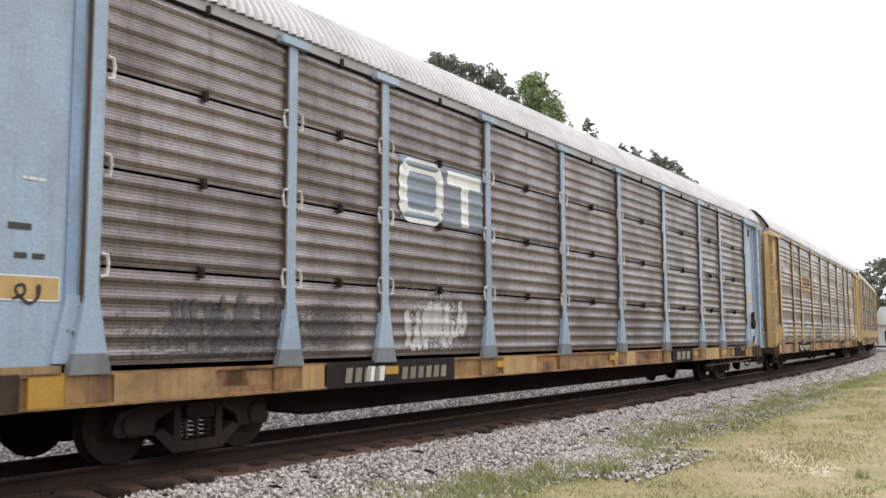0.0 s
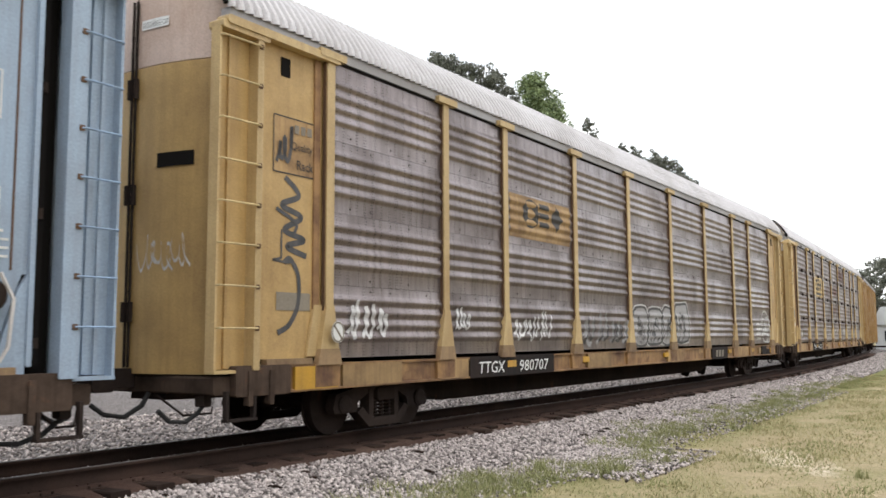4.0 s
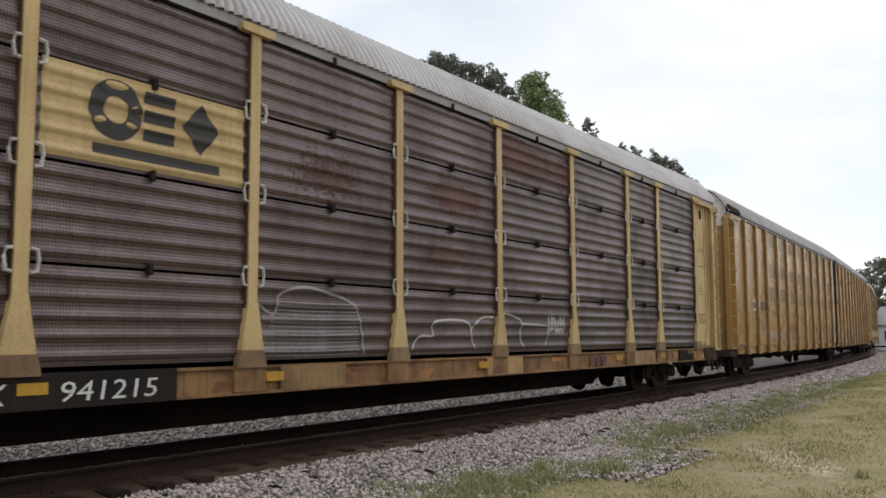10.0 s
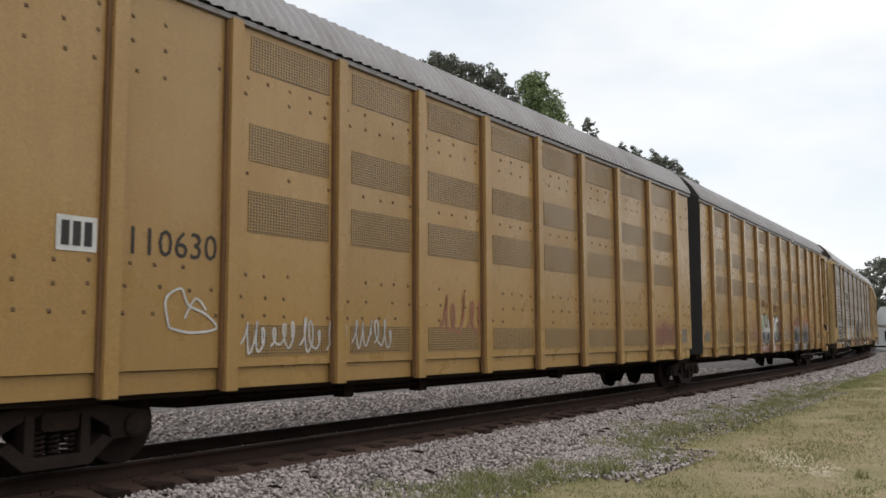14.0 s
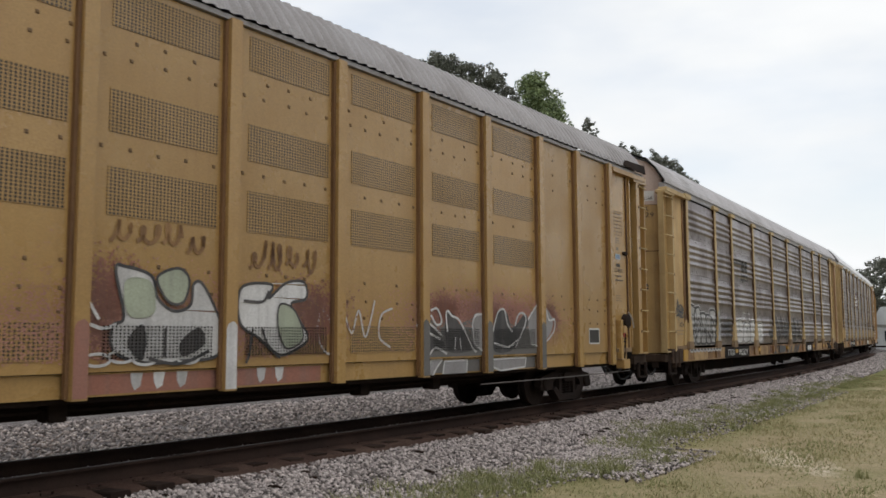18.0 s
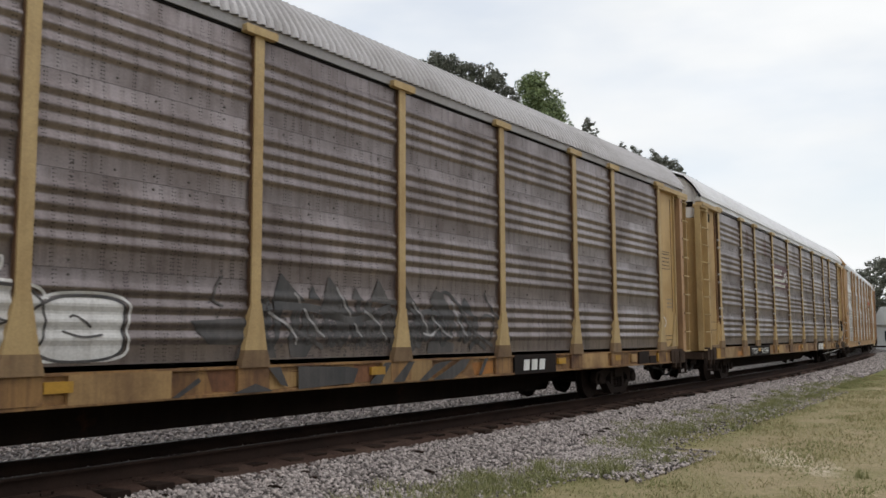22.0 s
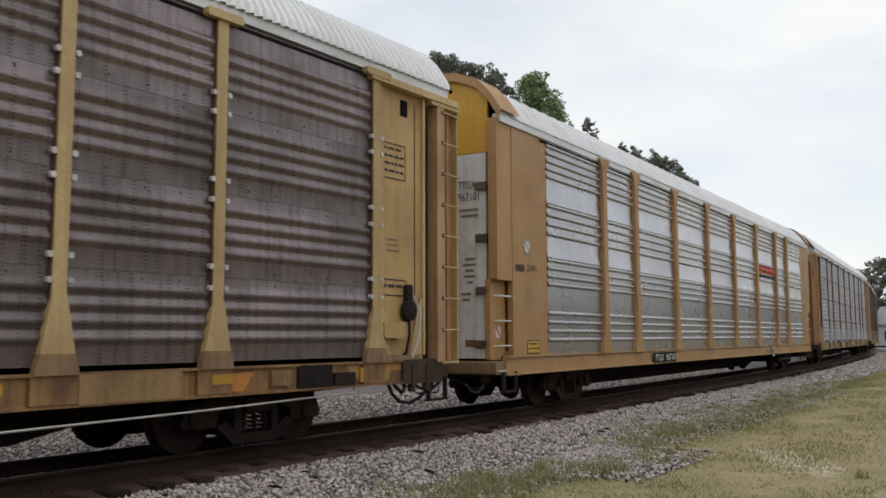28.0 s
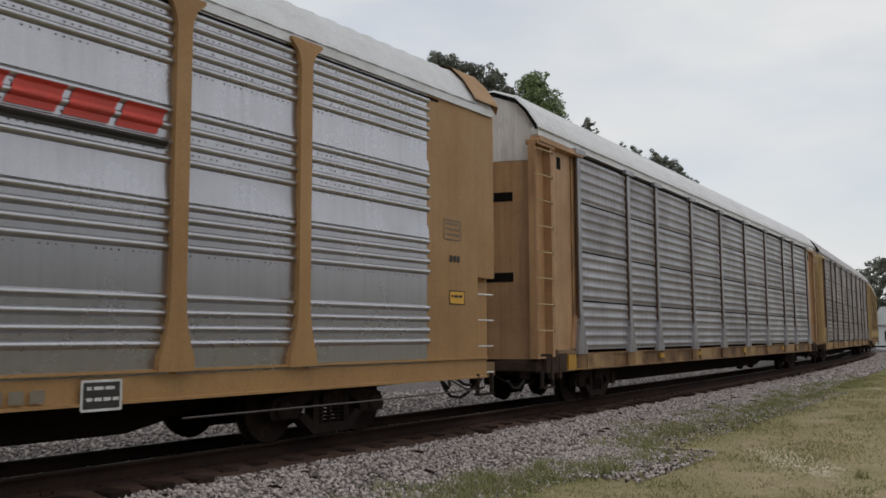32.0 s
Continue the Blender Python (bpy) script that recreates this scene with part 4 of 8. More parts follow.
def side_frame():
    """The cast side of a truck, with its middle window for the springs."""
    g = Geo()
    out = [(-1.12, 0.40), (-1.10, 0.30), (-0.80, 0.30), (-0.62, 0.30), (-0.36, 0.10), (0.36, 0.10), (0.62, 0.30), (1.10, 0.30), (1.12, 0.40), (1.05, 0.56), (0.62, 0.64), (0.30, 0.70), (-0.30, 0.70), (-0.62, 0.64), (-1.05, 0.56)]
    win = [(-0.30, 0.22), (0.30, 0.22), (0.30, 0.58), (-0.30, 0.58)]
    g.prism([(-1.12, 0.38), (-1.08, 0.30), (-0.62, 0.30), (-0.58, 0.44), (-0.30, 0.58), (-0.30, 0.70), (-0.62, 0.64), (-1.05, 0.56)], -0.07, 0.07)
    g.prism([(1.12, 0.38), (1.05, 0.56), (0.62, 0.64), (0.30, 0.70), (0.30, 0.58), (0.58, 0.44), (0.62, 0.30), (1.08, 0.30)], -0.07, 0.07)
    g.prism([(-0.30, 0.58), (0.30, 0.58), (0.30, 0.70), (-0.30, 0.70)], -0.07, 0.07)
    g.prism([(-0.62, 0.30), (-0.36, 0.08), (0.36, 0.08), (0.62, 0.30), (0.50, 0.36), (0.30, 0.20), (-0.30, 0.20), (-0.50, 0.36)], -0.09, 0.09)
    for k in (-1, 1):
        g.prism([(k * 0.30 - 0.05, 0.2), (k * 0.30 + 0.05, 0.2), (k * 0.30 + 0.05, 0.60), (k * 0.30 - 0.05, 0.60)], -0.085, 0.085)
        g.lathe([(-0.12, 0.10), (-0.10, 0.13), (0.08, 0.13)], (k * 0.89, 0, 0.42), 12)
    return g


def spring():
    pts = [(0.055 * math.cos(a * 0.9), 0.055 * math.sin(a * 0.9), 0.20 + 0.24 * a / 34) for a in range(35)]
    return Geo().tube(pts, 0.017, 5)


def truck(car, x):
    b = part("truck", shared("truck_bolster", lambda: Geo().box(-0.2, 0.2, -1.12, 1.12, 0.44, 0.62, 0.03).box(-0.32, 0.32, -0.32, 0.32, 0.6, 0.74, 0.03), STEEL), STEEL, car, "dark dusty steel truck", at=(x, 0, RAIL_TOP_Z))
    for y in (-1.0, 1.0):
        part("side_frame", shared("side_frame", side_frame, STEEL_GREY), STEEL_GREY, b, at=(0, y, 0))
        for k in (-0.16, 0, 0.16):
            part("spring", shared("spring", spring, STEEL, True), STEEL, b, at=(k, y, 0))
    for k in (-0.89, 0.89):
        w = part("wheelset", shared("wheelset", wheelset, STEEL, True), STEEL, car, at=(x + k, 0, 0.42 + RAIL_TOP_Z))
        WHEELS.append((w, x + k))


WHEELS = []
MOVING = []


def ladder_end(car, sx, paint, door_paint, rung, half=13.65, inner=11.9, base=0.82, brake=False, reach=0.17, bay_paint=None, hole=False):
    """The end bay of a rack: a flat sheet beside its last post and a ladder bay at the corner. sx: -1 leading end, 1 trailing end."""
    def X(a, b):
        return (min(sx * a, sx * b), max(sx * a, sx * b))

    def flat(poly, y0, y1):
        """An outline given for the trailing end, turned about for the leading one."""
        return Geo().prism(poly if sx > 0 else [(-q, z) for q, z in reversed(poly)], y0, y1)
    if sx < 0:
        lo, hi, edge = half - 0.62, half + 0.04, half - 0.62
    else:
        hi = half + reach
        lo, edge = hi - 0.60, hi - 0.84
    stile = 0.10 if sx < 0 else 0.19
    # the ladder bay: a pressed back plate set in between a broad stile and a thin one
    back = Geo().box(*X(lo + 0.04, hi - 0.02), -1.375, -1.345, base + 0.02, 4.70, 0.008)
    e = part("ladder", back, bay_paint or door_paint, car, "corner ladder bay with round rungs")
    part("ladder_stile", Geo().box(*X(lo, lo + stile), -1.53, -1.345, base, 4.74, 0.014), bay_paint or paint, e)
    part("ladder_stile", Geo().box(*X(hi - 0.03, hi), -1.49, -1.345, base, 4.74, 0.008), paint, e)
    for q in ((0.30, 0.36), (0.42, 0.46)) if sx > 0 else ((0.40, 0.44),):
        part("ladder_rib", Geo().box(*X(lo + q[0], lo + q[1]), -1.405, -1.376, base + 0.03, 4.68, 0.006), bay_paint or door_paint, e)
    part("ladder_base", Geo().box(*X(lo, hi), -1.50, -1.345, base - 0.025, base + 0.012, 0.006), paint, e)
    for i in range(8):
        z = 1.30 + 0.474 * i
        part("rung", Geo().tube([(sx * (lo + stile - 0.05), -1.535, z), (sx * (lo + stile), -1.555, z), (sx * (hi - 0.03), -1.53, z), (sx * (hi - 0.01), -1.47, z)], 0.0125, 6), rung, e)
        part("rung_bracket", shared("rung_bracket", lambda: Geo().box(-0.028, 0.028, -0.012, 0.0, -0.028, 0.028, 0.008), STAIN), STAIN, e, at=(sx * (lo + stile - 0.05), -1.53, z))
    # the flat sheet with its folds
    if sx > 0:
        shape = [(inner - 0.1, base + 0.12), (edge - 0.52, base + 0.12), (edge - 0.34, base + 0.20), (edge - 0.16, base + 0.78), (edge - 0.10, base + 0.95), (edge, base + 0.95), (edge, 4.80), (inner - 0.1, 4.80)]
    else:
        shape = [(inner - 0.1, base + 0.12), (edge, base + 0.12), (edge, 4.80), (inner - 0.1, 4.80)]
    p = part("end_sheet", flat(shape, -1.43, -1.38), door_paint, car, "flat painted end sheet")
    if half > 13:
        # leading end: a darker paint carries the shade beside the end post
        part("end_post_flange", Geo().box(*X(inner + 0.03, inner + 0.14), -1.455, -1.425, base + 0.15, 4.76, 0.006), (BLUE_DARK if paint is BLUE else RUST_TAN) if sx < 0 else door_paint, p)
        part("sheet_toe", flat([(inner - 0.05, base + 0.14), (inner + 0.26, base + 0.14), (inner + 0.13, base + 0.78), (inner - 0.05, base + 0.78)], -1.47, -1.425), paint, p)
    if sx > 0:
        part("sheet_seam", Geo().box(*X(edge - 0.215, edge - 0.195), -1.437, -1.425, 1.80, 4.62, 0.003), STAIN, p, "dark folded seam")
        part("sheet_fold", Geo().box(*X(edge - 0.05, edge), -1.475, -1.40, base + 0.12, 4.78, 0.01), paint, p)
        part("gusset", flat([(edge - 0.36, base + 0.04), (edge - 0.05, base + 0.04), (edge - 0.05, base + 0.95), (edge - 0.14, base + 0.80)], -1.45, -1.39), paint, p)
        # black sheet set into the gap beside the ladder in place of its shade
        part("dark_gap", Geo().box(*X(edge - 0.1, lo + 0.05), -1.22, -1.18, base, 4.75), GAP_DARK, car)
        for z in (1.15, 2.35, 3.55):
            part("door_roller", Geo().tube([(sx * (edge + 0.09), -1.36, z - 0.05), (sx * (edge + 0.09), -1.36, z + 0.05)], 0.03, 8), STEEL_GREY, car)
        if brake:
            b = part("hand_brake", Geo().lathe([(-0.10, 0.05), (-0.08, 0.15), (-0.02, 0.16), (0.0, 0.12)], (edge - 0.42, -1.45, base + 0.75), 16), STEEL, car, "dark brake wheel and gear box")
            part("brake_chain", Geo().tube([(edge - 0.42, -1.5, base + 0.62), (edge - 0.44, -1.52, base + 0.4), (edge - 0.5, -1.5, base + 0.15)], 0.02, 5), STEEL, b)
            part("brake_lever", Geo().tube([(edge - 0.34, -1.52, base + 0.95), (edge - 0.22, -1.54, base + 0.72), (edge - 0.24, -1.52, base + 0.3), (edge - 0.36, -1.5, base + 0.08)], 0.02, 5), CLIP, b)
            part("brake_step", Geo().box(*X(edge - 1.05, edge - 0.58), -1.56, -1.40, base + 0.36, base + 0.58, 0.02), door_paint, b)
            part("brake_pawl", Geo().box(*X(edge - 0.48, edge - 0.36), -1.52, -1.44, base + 0.88, base + 1.12, 0.02), STEEL, b)
    part("roof_bracket", Geo().box(*X(inner - 0.25, hi - 0.06), -1.56, -1.36, 4.76, 4.86, 0.02).box(*X(hi - 0.75, hi), -1.54, -1.3, 4.70, 4.80, 0.02), paint, car)
    if hole:
        part("lift_hole", Geo().box(*X(edge - 0.55, edge - 0.38), -1.436, -1.42, 4.40, 4.64, 0.01), GAP_DARK, p)
    part("lower_step", Geo().box(*X(edge - 0.95, edge - 0.15), -1.50, -1.40, base + 0.03, base + 0.12, 0.012), DIRTY_FOOT, p, "grimy lower ledge")


def end_door(car, sx, paint, cap, half=13.65, slots=(), split=4.45):
    """Two bowed door leaves that close the end, with their hinge bars and vent slots."""
    xe = half - 0.25
    for side in (-1, 1):
        lo = part("end_door", end_leaf(sx, xe, side, 0.78, split), paint, car, "bowed end door", smooth=True)
        part("door_top", end_leaf(sx, xe - 0.004, side, split + 0.012), cap, lo, "weathered upper part", smooth=True)
        part("hinge_bar", Geo().tube([(sx * (xe + 0.29), 0.035 * side, 0.85), (sx * (xe + 0.29), 0.035 * side, 5.3)], 0.018, 6), STEEL, lo)
        for z in (1.5, 2.9, 4.2):
            part("hinge", Geo().tube([(sx * (xe + 0.30), 0.06 * side, z - 0.12), (sx * (xe + 0.30), 0.06 * side, z + 0.12)], 0.035, 6), STEEL, lo)
        for z in slots:
            if side < 0:
                g = Geo()
                for i in range(4):
                    ya, yb = -0.95 + 0.13 * i, -0.95 + 0.13 * (i + 1)
                    xa, xb = [xe + 0.27 * (1 - (abs(y) / 1.36) ** 2.4) for y in (ya, yb)]
                    g.add([(sx * (x + d), y, zz) for y, x in ((ya, xa), (yb, xb)) for d in (0.012, -0.03) for zz in (z, z + 0.17)], [(0, 1, 5, 4), (2, 6, 7, 3), (0, 4, 6, 2), (1, 3, 7, 5)] + ([(0, 2, 3, 1)] if i == 0 else []) + ([(4, 5, 7, 6)] if i == 3 else []))
                part("vent_slot", g, GAP_DARK, lo)
    part("end_beam", Geo().box(min(sx * 12.9, sx * 13.62) if half > 13 else min(sx * (half - 0.7), sx * half), max(sx * 12.9, sx * 13.62) if half > 13 else max(sx * (half - 0.7), sx * half), -1.42, 1.42, 0.56, 0.76, 0.02), GRIME, car, "grimy steel end beam")
    return lo


def coupler(car, sx, half=13.5):
    x = sx * half
    b = part("coupler", Geo().box(min(x - sx * 0.3, x + sx * 0.62), max(x - sx * 0.3, x + sx * 0.62), -0.09, 0.09, 0.62, 0.84, 0.02).box(min(x + sx * 0.45, x + sx * 0.75), max(x + sx * 0.45, x + sx * 0.75), -0.17, 0.17, 0.58, 0.88, 0.04), STEEL, car, "rusty knuckle coupler")
    part("air_hose", Geo().tube([(x + sx * 0.05, -0.3, 0.62), (x + sx * 0.2, -0.33, 0.42), (x + sx * 0.42, -0.3, 0.30), (x + sx * 0.62, -0.2, 0.34), (x + sx * 0.72, -0.1, 0.45)], 0.03, 6), RUBBER, b)
    part("cut_lever", Geo().tube([(x + sx * 0.03, -1.35, 0.62), (x + sx * 0.03, -1.3, 0.36), (x + sx * 0.08, -0.9, 0.32), (x + sx * 0.08, -0.15, 0.66)], 0.014, 5), STEEL_GREY, b)
    pts = [(-0.95, 0.52), (-0.86, 0.38), (-0.68, 0.25), (-0.42, 0.22), (-0.18, 0.29), (0.0, 0.42), (0.06, 0.56)] if sx > 0 else [(-0.1, 0.55), (0.06, 0.36), (0.24, 0.27), (0.46, 0.29), (0.62, 0.42)]
    part("hose_loop", Geo().tube([(x + sx * a, -1.12, z) for a, z in pts], 0.026, 6), RUBBER, b, "drooping black air hose")
    part("hose_valve", Geo().box(min(x - sx * 0.06, x + sx * 0.06), max(x - sx * 0.06, x + sx * 0.06), -1.2, -1.06, 0.42, 0.62, 0.02), STEEL_GREY, b)
    step = Geo()
    for k in (0, 0.42):
        step.box(min(x - sx * k, x - sx * (k + 0.04)), max(x - sx * k, x - sx * (k + 0.04)), -1.50, -1.44, 0.28, 0.60)
    step.box(min(x, x - sx * 0.46), max(x, x - sx * 0.46), -1.52, -1.42, 0.26, 0.29)
    part("corner_step", step, STEEL_GREY, car)


def sill(car, paint, half=13.35, patches=(), z0=0.54, z1=0.87):
    for turn in (0, math.pi):
        out = [(-1.38, z0), (-1.50, z0), (-1.50, z0 + 0.03), (-1.46, z0 + 0.035), (-1.46, z1 - 0.035), (-1.50, z1 - 0.03), (-1.50, z1), (-1.38, z1)]
        g = Geo().add([(x, y, z) for x in (-half, half) for y, z in out], [tuple(range(8)), tuple(range(15, 7, -1))] + [(i, i + 8, (i + 1) % 8 + 8, (i + 1) % 8) for i in range(8)])
        s = part("side_sill", g, paint, car, "rusted painted side sill", turn=turn)
        if not turn and patches:
            for x in (-6.98, -3.9, 0.9, 6.5, 9.15):
                part("reflector", Geo().box(x - 0.15, x + 0.15, -1.513, -1.47, z0 + 0.14, z0 + 0.25, 0.006), SAFETY_YELLOW, s, "small yellow reflector")
            for x in POSTS:
                if not -8.6 < x < -5.2:
                    part("post_plate", Geo().box(x - 0.24, x + 0.24, -1.509, -1.455, z0 + 0.035, z1 - 0.02, 0.008), paint, s)
        if not turn:
            for x0, x1, a, b, m in patches:
                part("sill_patch", Geo().box(x0, x1, -1.505, -1.455, z0 + a, z0 + b, 0.006), m, s)
    for x0, x1 in ((-half - 0.02, -12.48), (12.42, half + 0.02)):
        if patches:
            part("sill_end", Geo().box(x0, x1, -1.508, -1.39, z0 - 0.01, z1 + 0.005, 0.02), GRIME, car, "grimy brown end of the sill")
            for k in (0.18, 0.52):
                part("sill_bracket", Geo().box(x0 + k, x0 + k + 0.07, -1.53, -1.44, z0 - 0.12, z1 - 0.05, 0.012), GRIME, car)
    part("underframe", Geo().box(-half + 0.1, half - 0.1, -1.38, 1.38, 0.60, 0.86), STEEL, car, "dark steel deck and cross-bearers")
    c = Geo().prism([(-half, 0.46), (-8.6, 0.34), (-7.4, 0.10), (7.4, 0.10), (8.6, 0.34), (half, 0.46), (half, 0.7), (-half, 0.7)], -0.32, 0.32)
    part("centre_sill", c, STEEL, car)
    part("brake_pipe", Geo().tube([(-8.5, -0.75, 0.5), (8.5, -0.75, 0.5)], 0.03, 6), STEEL, car)


def place_car(car, u, base):
    """Rows that carry a car along the track: u its middle in the train, base the distance of its trucks."""
    rows = []
    for i in range(65):
        t = i * 0.5
        s = u - travel(t)
        a, b = on_track(s - base / 2), on_track(s + base / 2)
        d = b - a
        m = Matrix.Translation((a + b) / 2) @ Matrix.Rotation(math.atan2(d.y, d.x), 4, "Z")
        rows.append((t, m))
    MOVING.append((car, rows))
    car.matrix_basis = rows[0][1]


def box_end(car, sx):
    """The smooth boxed end of the silver car: corner post, short ladder, white doors with a yellow top, tan roof hood."""
    def X(a, b):
        return (min(sx * a, sx * b), max(sx * a, sx * b))
    for y in (-1, 1):
        c = part("corner_box", Geo().box(*X(11.72, 13.1), min(y * 1.462, y * 1.30), max(y * 1.46, y * 1.30), 0.80, 4.93, 0.02), ORANGE_TAN, car, "smooth orange-tan corner panel")
        part("corner_box_edge", Geo().box(*X(13.1, 13.62), min(y * 1.45, y * 1.28), max(y * 1.45, y * 1.28), 2.15, 4.93, 0.02), ORANGE_TAN, c)
        part("corner_box_back", Geo().box(*X(13.1, 13.62), min(y * 1.30, y * 1.20), max(y * 1.30, y * 1.20), 0.80, 2.16, 0.02), ORANGE_TAN, c)
        for i in range(4):
            z = 0.62 + 0.42 * i
            part("rung", Geo().tube([(sx * 13.12, y * 1.36, z), (sx * 13.14, y * 1.44, z), (sx * 13.58, y * 1.44, z), (sx * 13.6, y * 1.36, z)], 0.014, 6), LETTER_WHITE, c)
    for side in (-1, 1):
        lo = part("end_door", Geo().box(*X(13.5, 13.56), min(0.01 * side, 1.2 * side), max(0.01 * side, 1.2 * side), 0.82, 4.35, 0.01), WHITE, car, "white end door with grime")
        part("door_top", end_leaf(sx, 13.55, side, 4.36, bulge=0.01, wide=1.24), BRIGHT_YELLOW, lo, "bright yellow upper part")
        for y in (0.30, 0.42):
            part("lock_rod", Geo().tube([(sx * 13.6, y * side, 0.85), (sx * 13.6, y * side, 5.2)], 0.022, 6), CLIP, lo)
        part("door_seam", Geo().box(*X(13.55, 13.575), min(0.49 * side, 0.57 * side), max(0.49 * side, 0.57 * side), 0.9, 5.2, 0.005), PANEL_DARK, lo)
        for z in (1.0, 1.9, 2.8, 3.7):
            part("hinge", Geo().box(*X(13.55, 13.62), min(1.02 * side, 1.24 * side), max(1.02 * side, 1.24 * side), z, z + 0.14, 0.01), PANEL_GREY, lo)
    hood = Geo()
    n = len(ROOF_LINE)
    hood.add([(sx * x, y * k, z + 0.085) for x, k in ((12.93, 1.03), (13.64, 1.03)) for y, z in ROOF_LINE] + [(sx * 13.64, y, z - 0.06) for y, z in ROOF_LINE], [(i, i + 1, n + i + 1, n + i) for i in range(n - 1)] + [(n + i, n + i + 1, 2 * n + i + 1, 2 * n + i) for i in range(n - 1)])
    part("roof_hood", hood, ORANGE_TAN, car, "tan roof end hood")
    part("end_beam", Geo().box(*X(12.9, 13.66), -1.42, 1.42, 0.56, 0.78, 0.02), DIRTY_FOOT, car, "grimy tan end beam")


def rack_car(label, kind, sheet_mat, post_mat, end_mat, door_mat, cap_mat, roof_mat, sill_mat, u, patches=(), rung=RUNG, clips=False, slots=(3.2,), split=4.45, cap="tee", seams=False, brake=False, latches=True, high=0.0, bay=None, hole=True):
    car = tagged(new("autorack_car"), label, "rail car", "cars of the train")
    part("roof", shared(("roof", seams), lambda: roof(-13.6, 13.6, 0.145, 0.055) if not seams else roof(-13.6, 13.6, 0.42, 0.012), roof_mat), roof_mat, car, "ridged metal roof", at=(0, 0, high))
    for turn in (0, math.pi):
        part("eave_rail", shared("eave_rail", lambda: Geo().box(-13.55, 13.55, -1.495, -1.34, 4.835, 4.985, 0.012), ROOF_WHITE if high else ROOF_DULL), ROOF_DULL, car, turn=turn, at=(0, 0, high))
        # black strip over the sheets' top edge: the eave's shade, painted in
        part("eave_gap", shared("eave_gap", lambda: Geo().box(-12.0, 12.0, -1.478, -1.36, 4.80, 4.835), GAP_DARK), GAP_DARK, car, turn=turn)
        for a, b in zip(POSTS, POSTS[1:]):
            w = b - a - 0.10
            cuts = [(z0, z1 - GAPS[kind]) for z0, z1 in zip(SPLITS[kind], SPLITS[kind][1:])]
            for z0, z1 in cuts:
                c, s = math.cos(turn), math.sin(turn)
                me = shared(("side_sheet", kind, round(w, 2), round(z0, 2)), lambda: sheet(kind, w, z0, z1), sheet_mat, True)
                x = a + 0.05
                part("side_sheet", me, sheet_mat, car, at=(x * c - SKIN * s, x * s + SKIN * c, 0), turn=turn)
        foot_mat = BLUE_FOOT if post_mat is BLUE else DIRTY_FOOT if clips or kind == "banded" else post_mat
        for i, x in enumerate(POSTS):
            if kind == "bright" and i in (0, 9):
                continue
            c, s = math.cos(turn), math.sin(turn)
            p = part("post", shared(("post", cap), lambda: post(cap=cap), post_mat), post_mat, car, at=(x * c - SKIN * s, x * s + SKIN * c, 0), turn=turn)
            if kind != "bright":
                part("post_foot", shared("post_foot", foot, foot_mat), foot_mat, p)
            if not turn and kind != "bright":
                part("rusty_edge", shared("rusty_edge", lambda: Geo().box(-0.088, -0.07, -0.044, 0.0, 1.5, HIGH - 0.05).box(0.07, 0.088, -0.044, 0.0, 1.5, HIGH - 0.05), STAIN), STAIN, p)
            if clips and not turn and kind == "banded":
                for z in (1.74, 1.98, 2.73, 2.96, 3.73, 3.95):
                    for k in (-1, 1):
                        part("clip", shared(("tab", k), lambda: Geo().box(min(k * 0.08, k * 0.135), max(k * 0.08, k * 0.135), -0.075, -0.02, -0.03, 0.03, 0.012), CLIP), CLIP, p, at=(0, 0, z))
            elif clips and not turn:
                for z in (LOW + 0.983, LOW + 1.966, LOW + 2.949):
                    for k in (-1, 1):
                        if (i == 0 and k < 0) or (i == 9 and k > 0):
                            continue
                        part("clip", shared(("clip", k), lambda: Geo().tube([(k * 0.09, -0.06, 0.10), (k * 0.15, -0.07, 0.09), (k * 0.17, -0.07, 0), (k * 0.15, -0.07, -0.11), (k * 0.09, -0.06, -0.12)], 0.02, 5), CLIP), CLIP, p, at=(0, 0, z))
        if not turn and kind == "bright":
            for a, b in zip(POSTS, POSTS[1:]):
                small(part("rivet_strip", shared(("rivet_strip", round(b - a, 2)), lambda: rivet_dots(b - a), RIVET_GREY), RIVET_GREY, car, at=(a, SKIN, 0)))
        if not turn and kind == "banded":
            for a, b in zip(POSTS, POSTS[1:]):
                small(part("bolt_strip", shared(("bolt_strip", round(b - a, 2)), lambda: bolts(b - a), RIVET_GREY), RIVET_GREY, car, at=(a, SKIN, 0)))
        if not turn and kind == "close" and latches:
            for a, b in zip(POSTS, POSTS[1:]):
                for i in range(1, 5):
                    z = LOW + 0.983 * i - 0.011
                    part("latch", shared("latch", lambda: Geo().box(-0.026, 0.026, -0.05, 0.0, -0.06, 0.06, 0.01), STEEL), STEEL, car, at=((a + b) / 2, SKIN - 0.01, z))
    # solid dark block added inside, so that the joints show black
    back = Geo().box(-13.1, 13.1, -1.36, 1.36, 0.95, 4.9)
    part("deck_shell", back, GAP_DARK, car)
    for sx in (-1, 1):
        if kind != "bright":
            part("roof_end_trim", shared(("roof_end_trim", sx), lambda: Geo().tube([(sx * 13.63, y * 1.0, z + 0.03) for y, z in ROOF_LINE], 0.03, 6), GAP_DARK), GAP_DARK, car)
        if kind == "bright":
            box_end(car, sx)
            coupler(car, sx)
            truck(car, sx * 10.06)
            continue
        ladder_end(car, sx, end_mat, door_mat, rung, brake=brake, bay_paint=bay if sx > 0 else None, hole=hole)
        end_door(car, sx, door_mat, cap_mat, slots=slots if sx < 0 else (), split=split)
        coupler(car, sx)
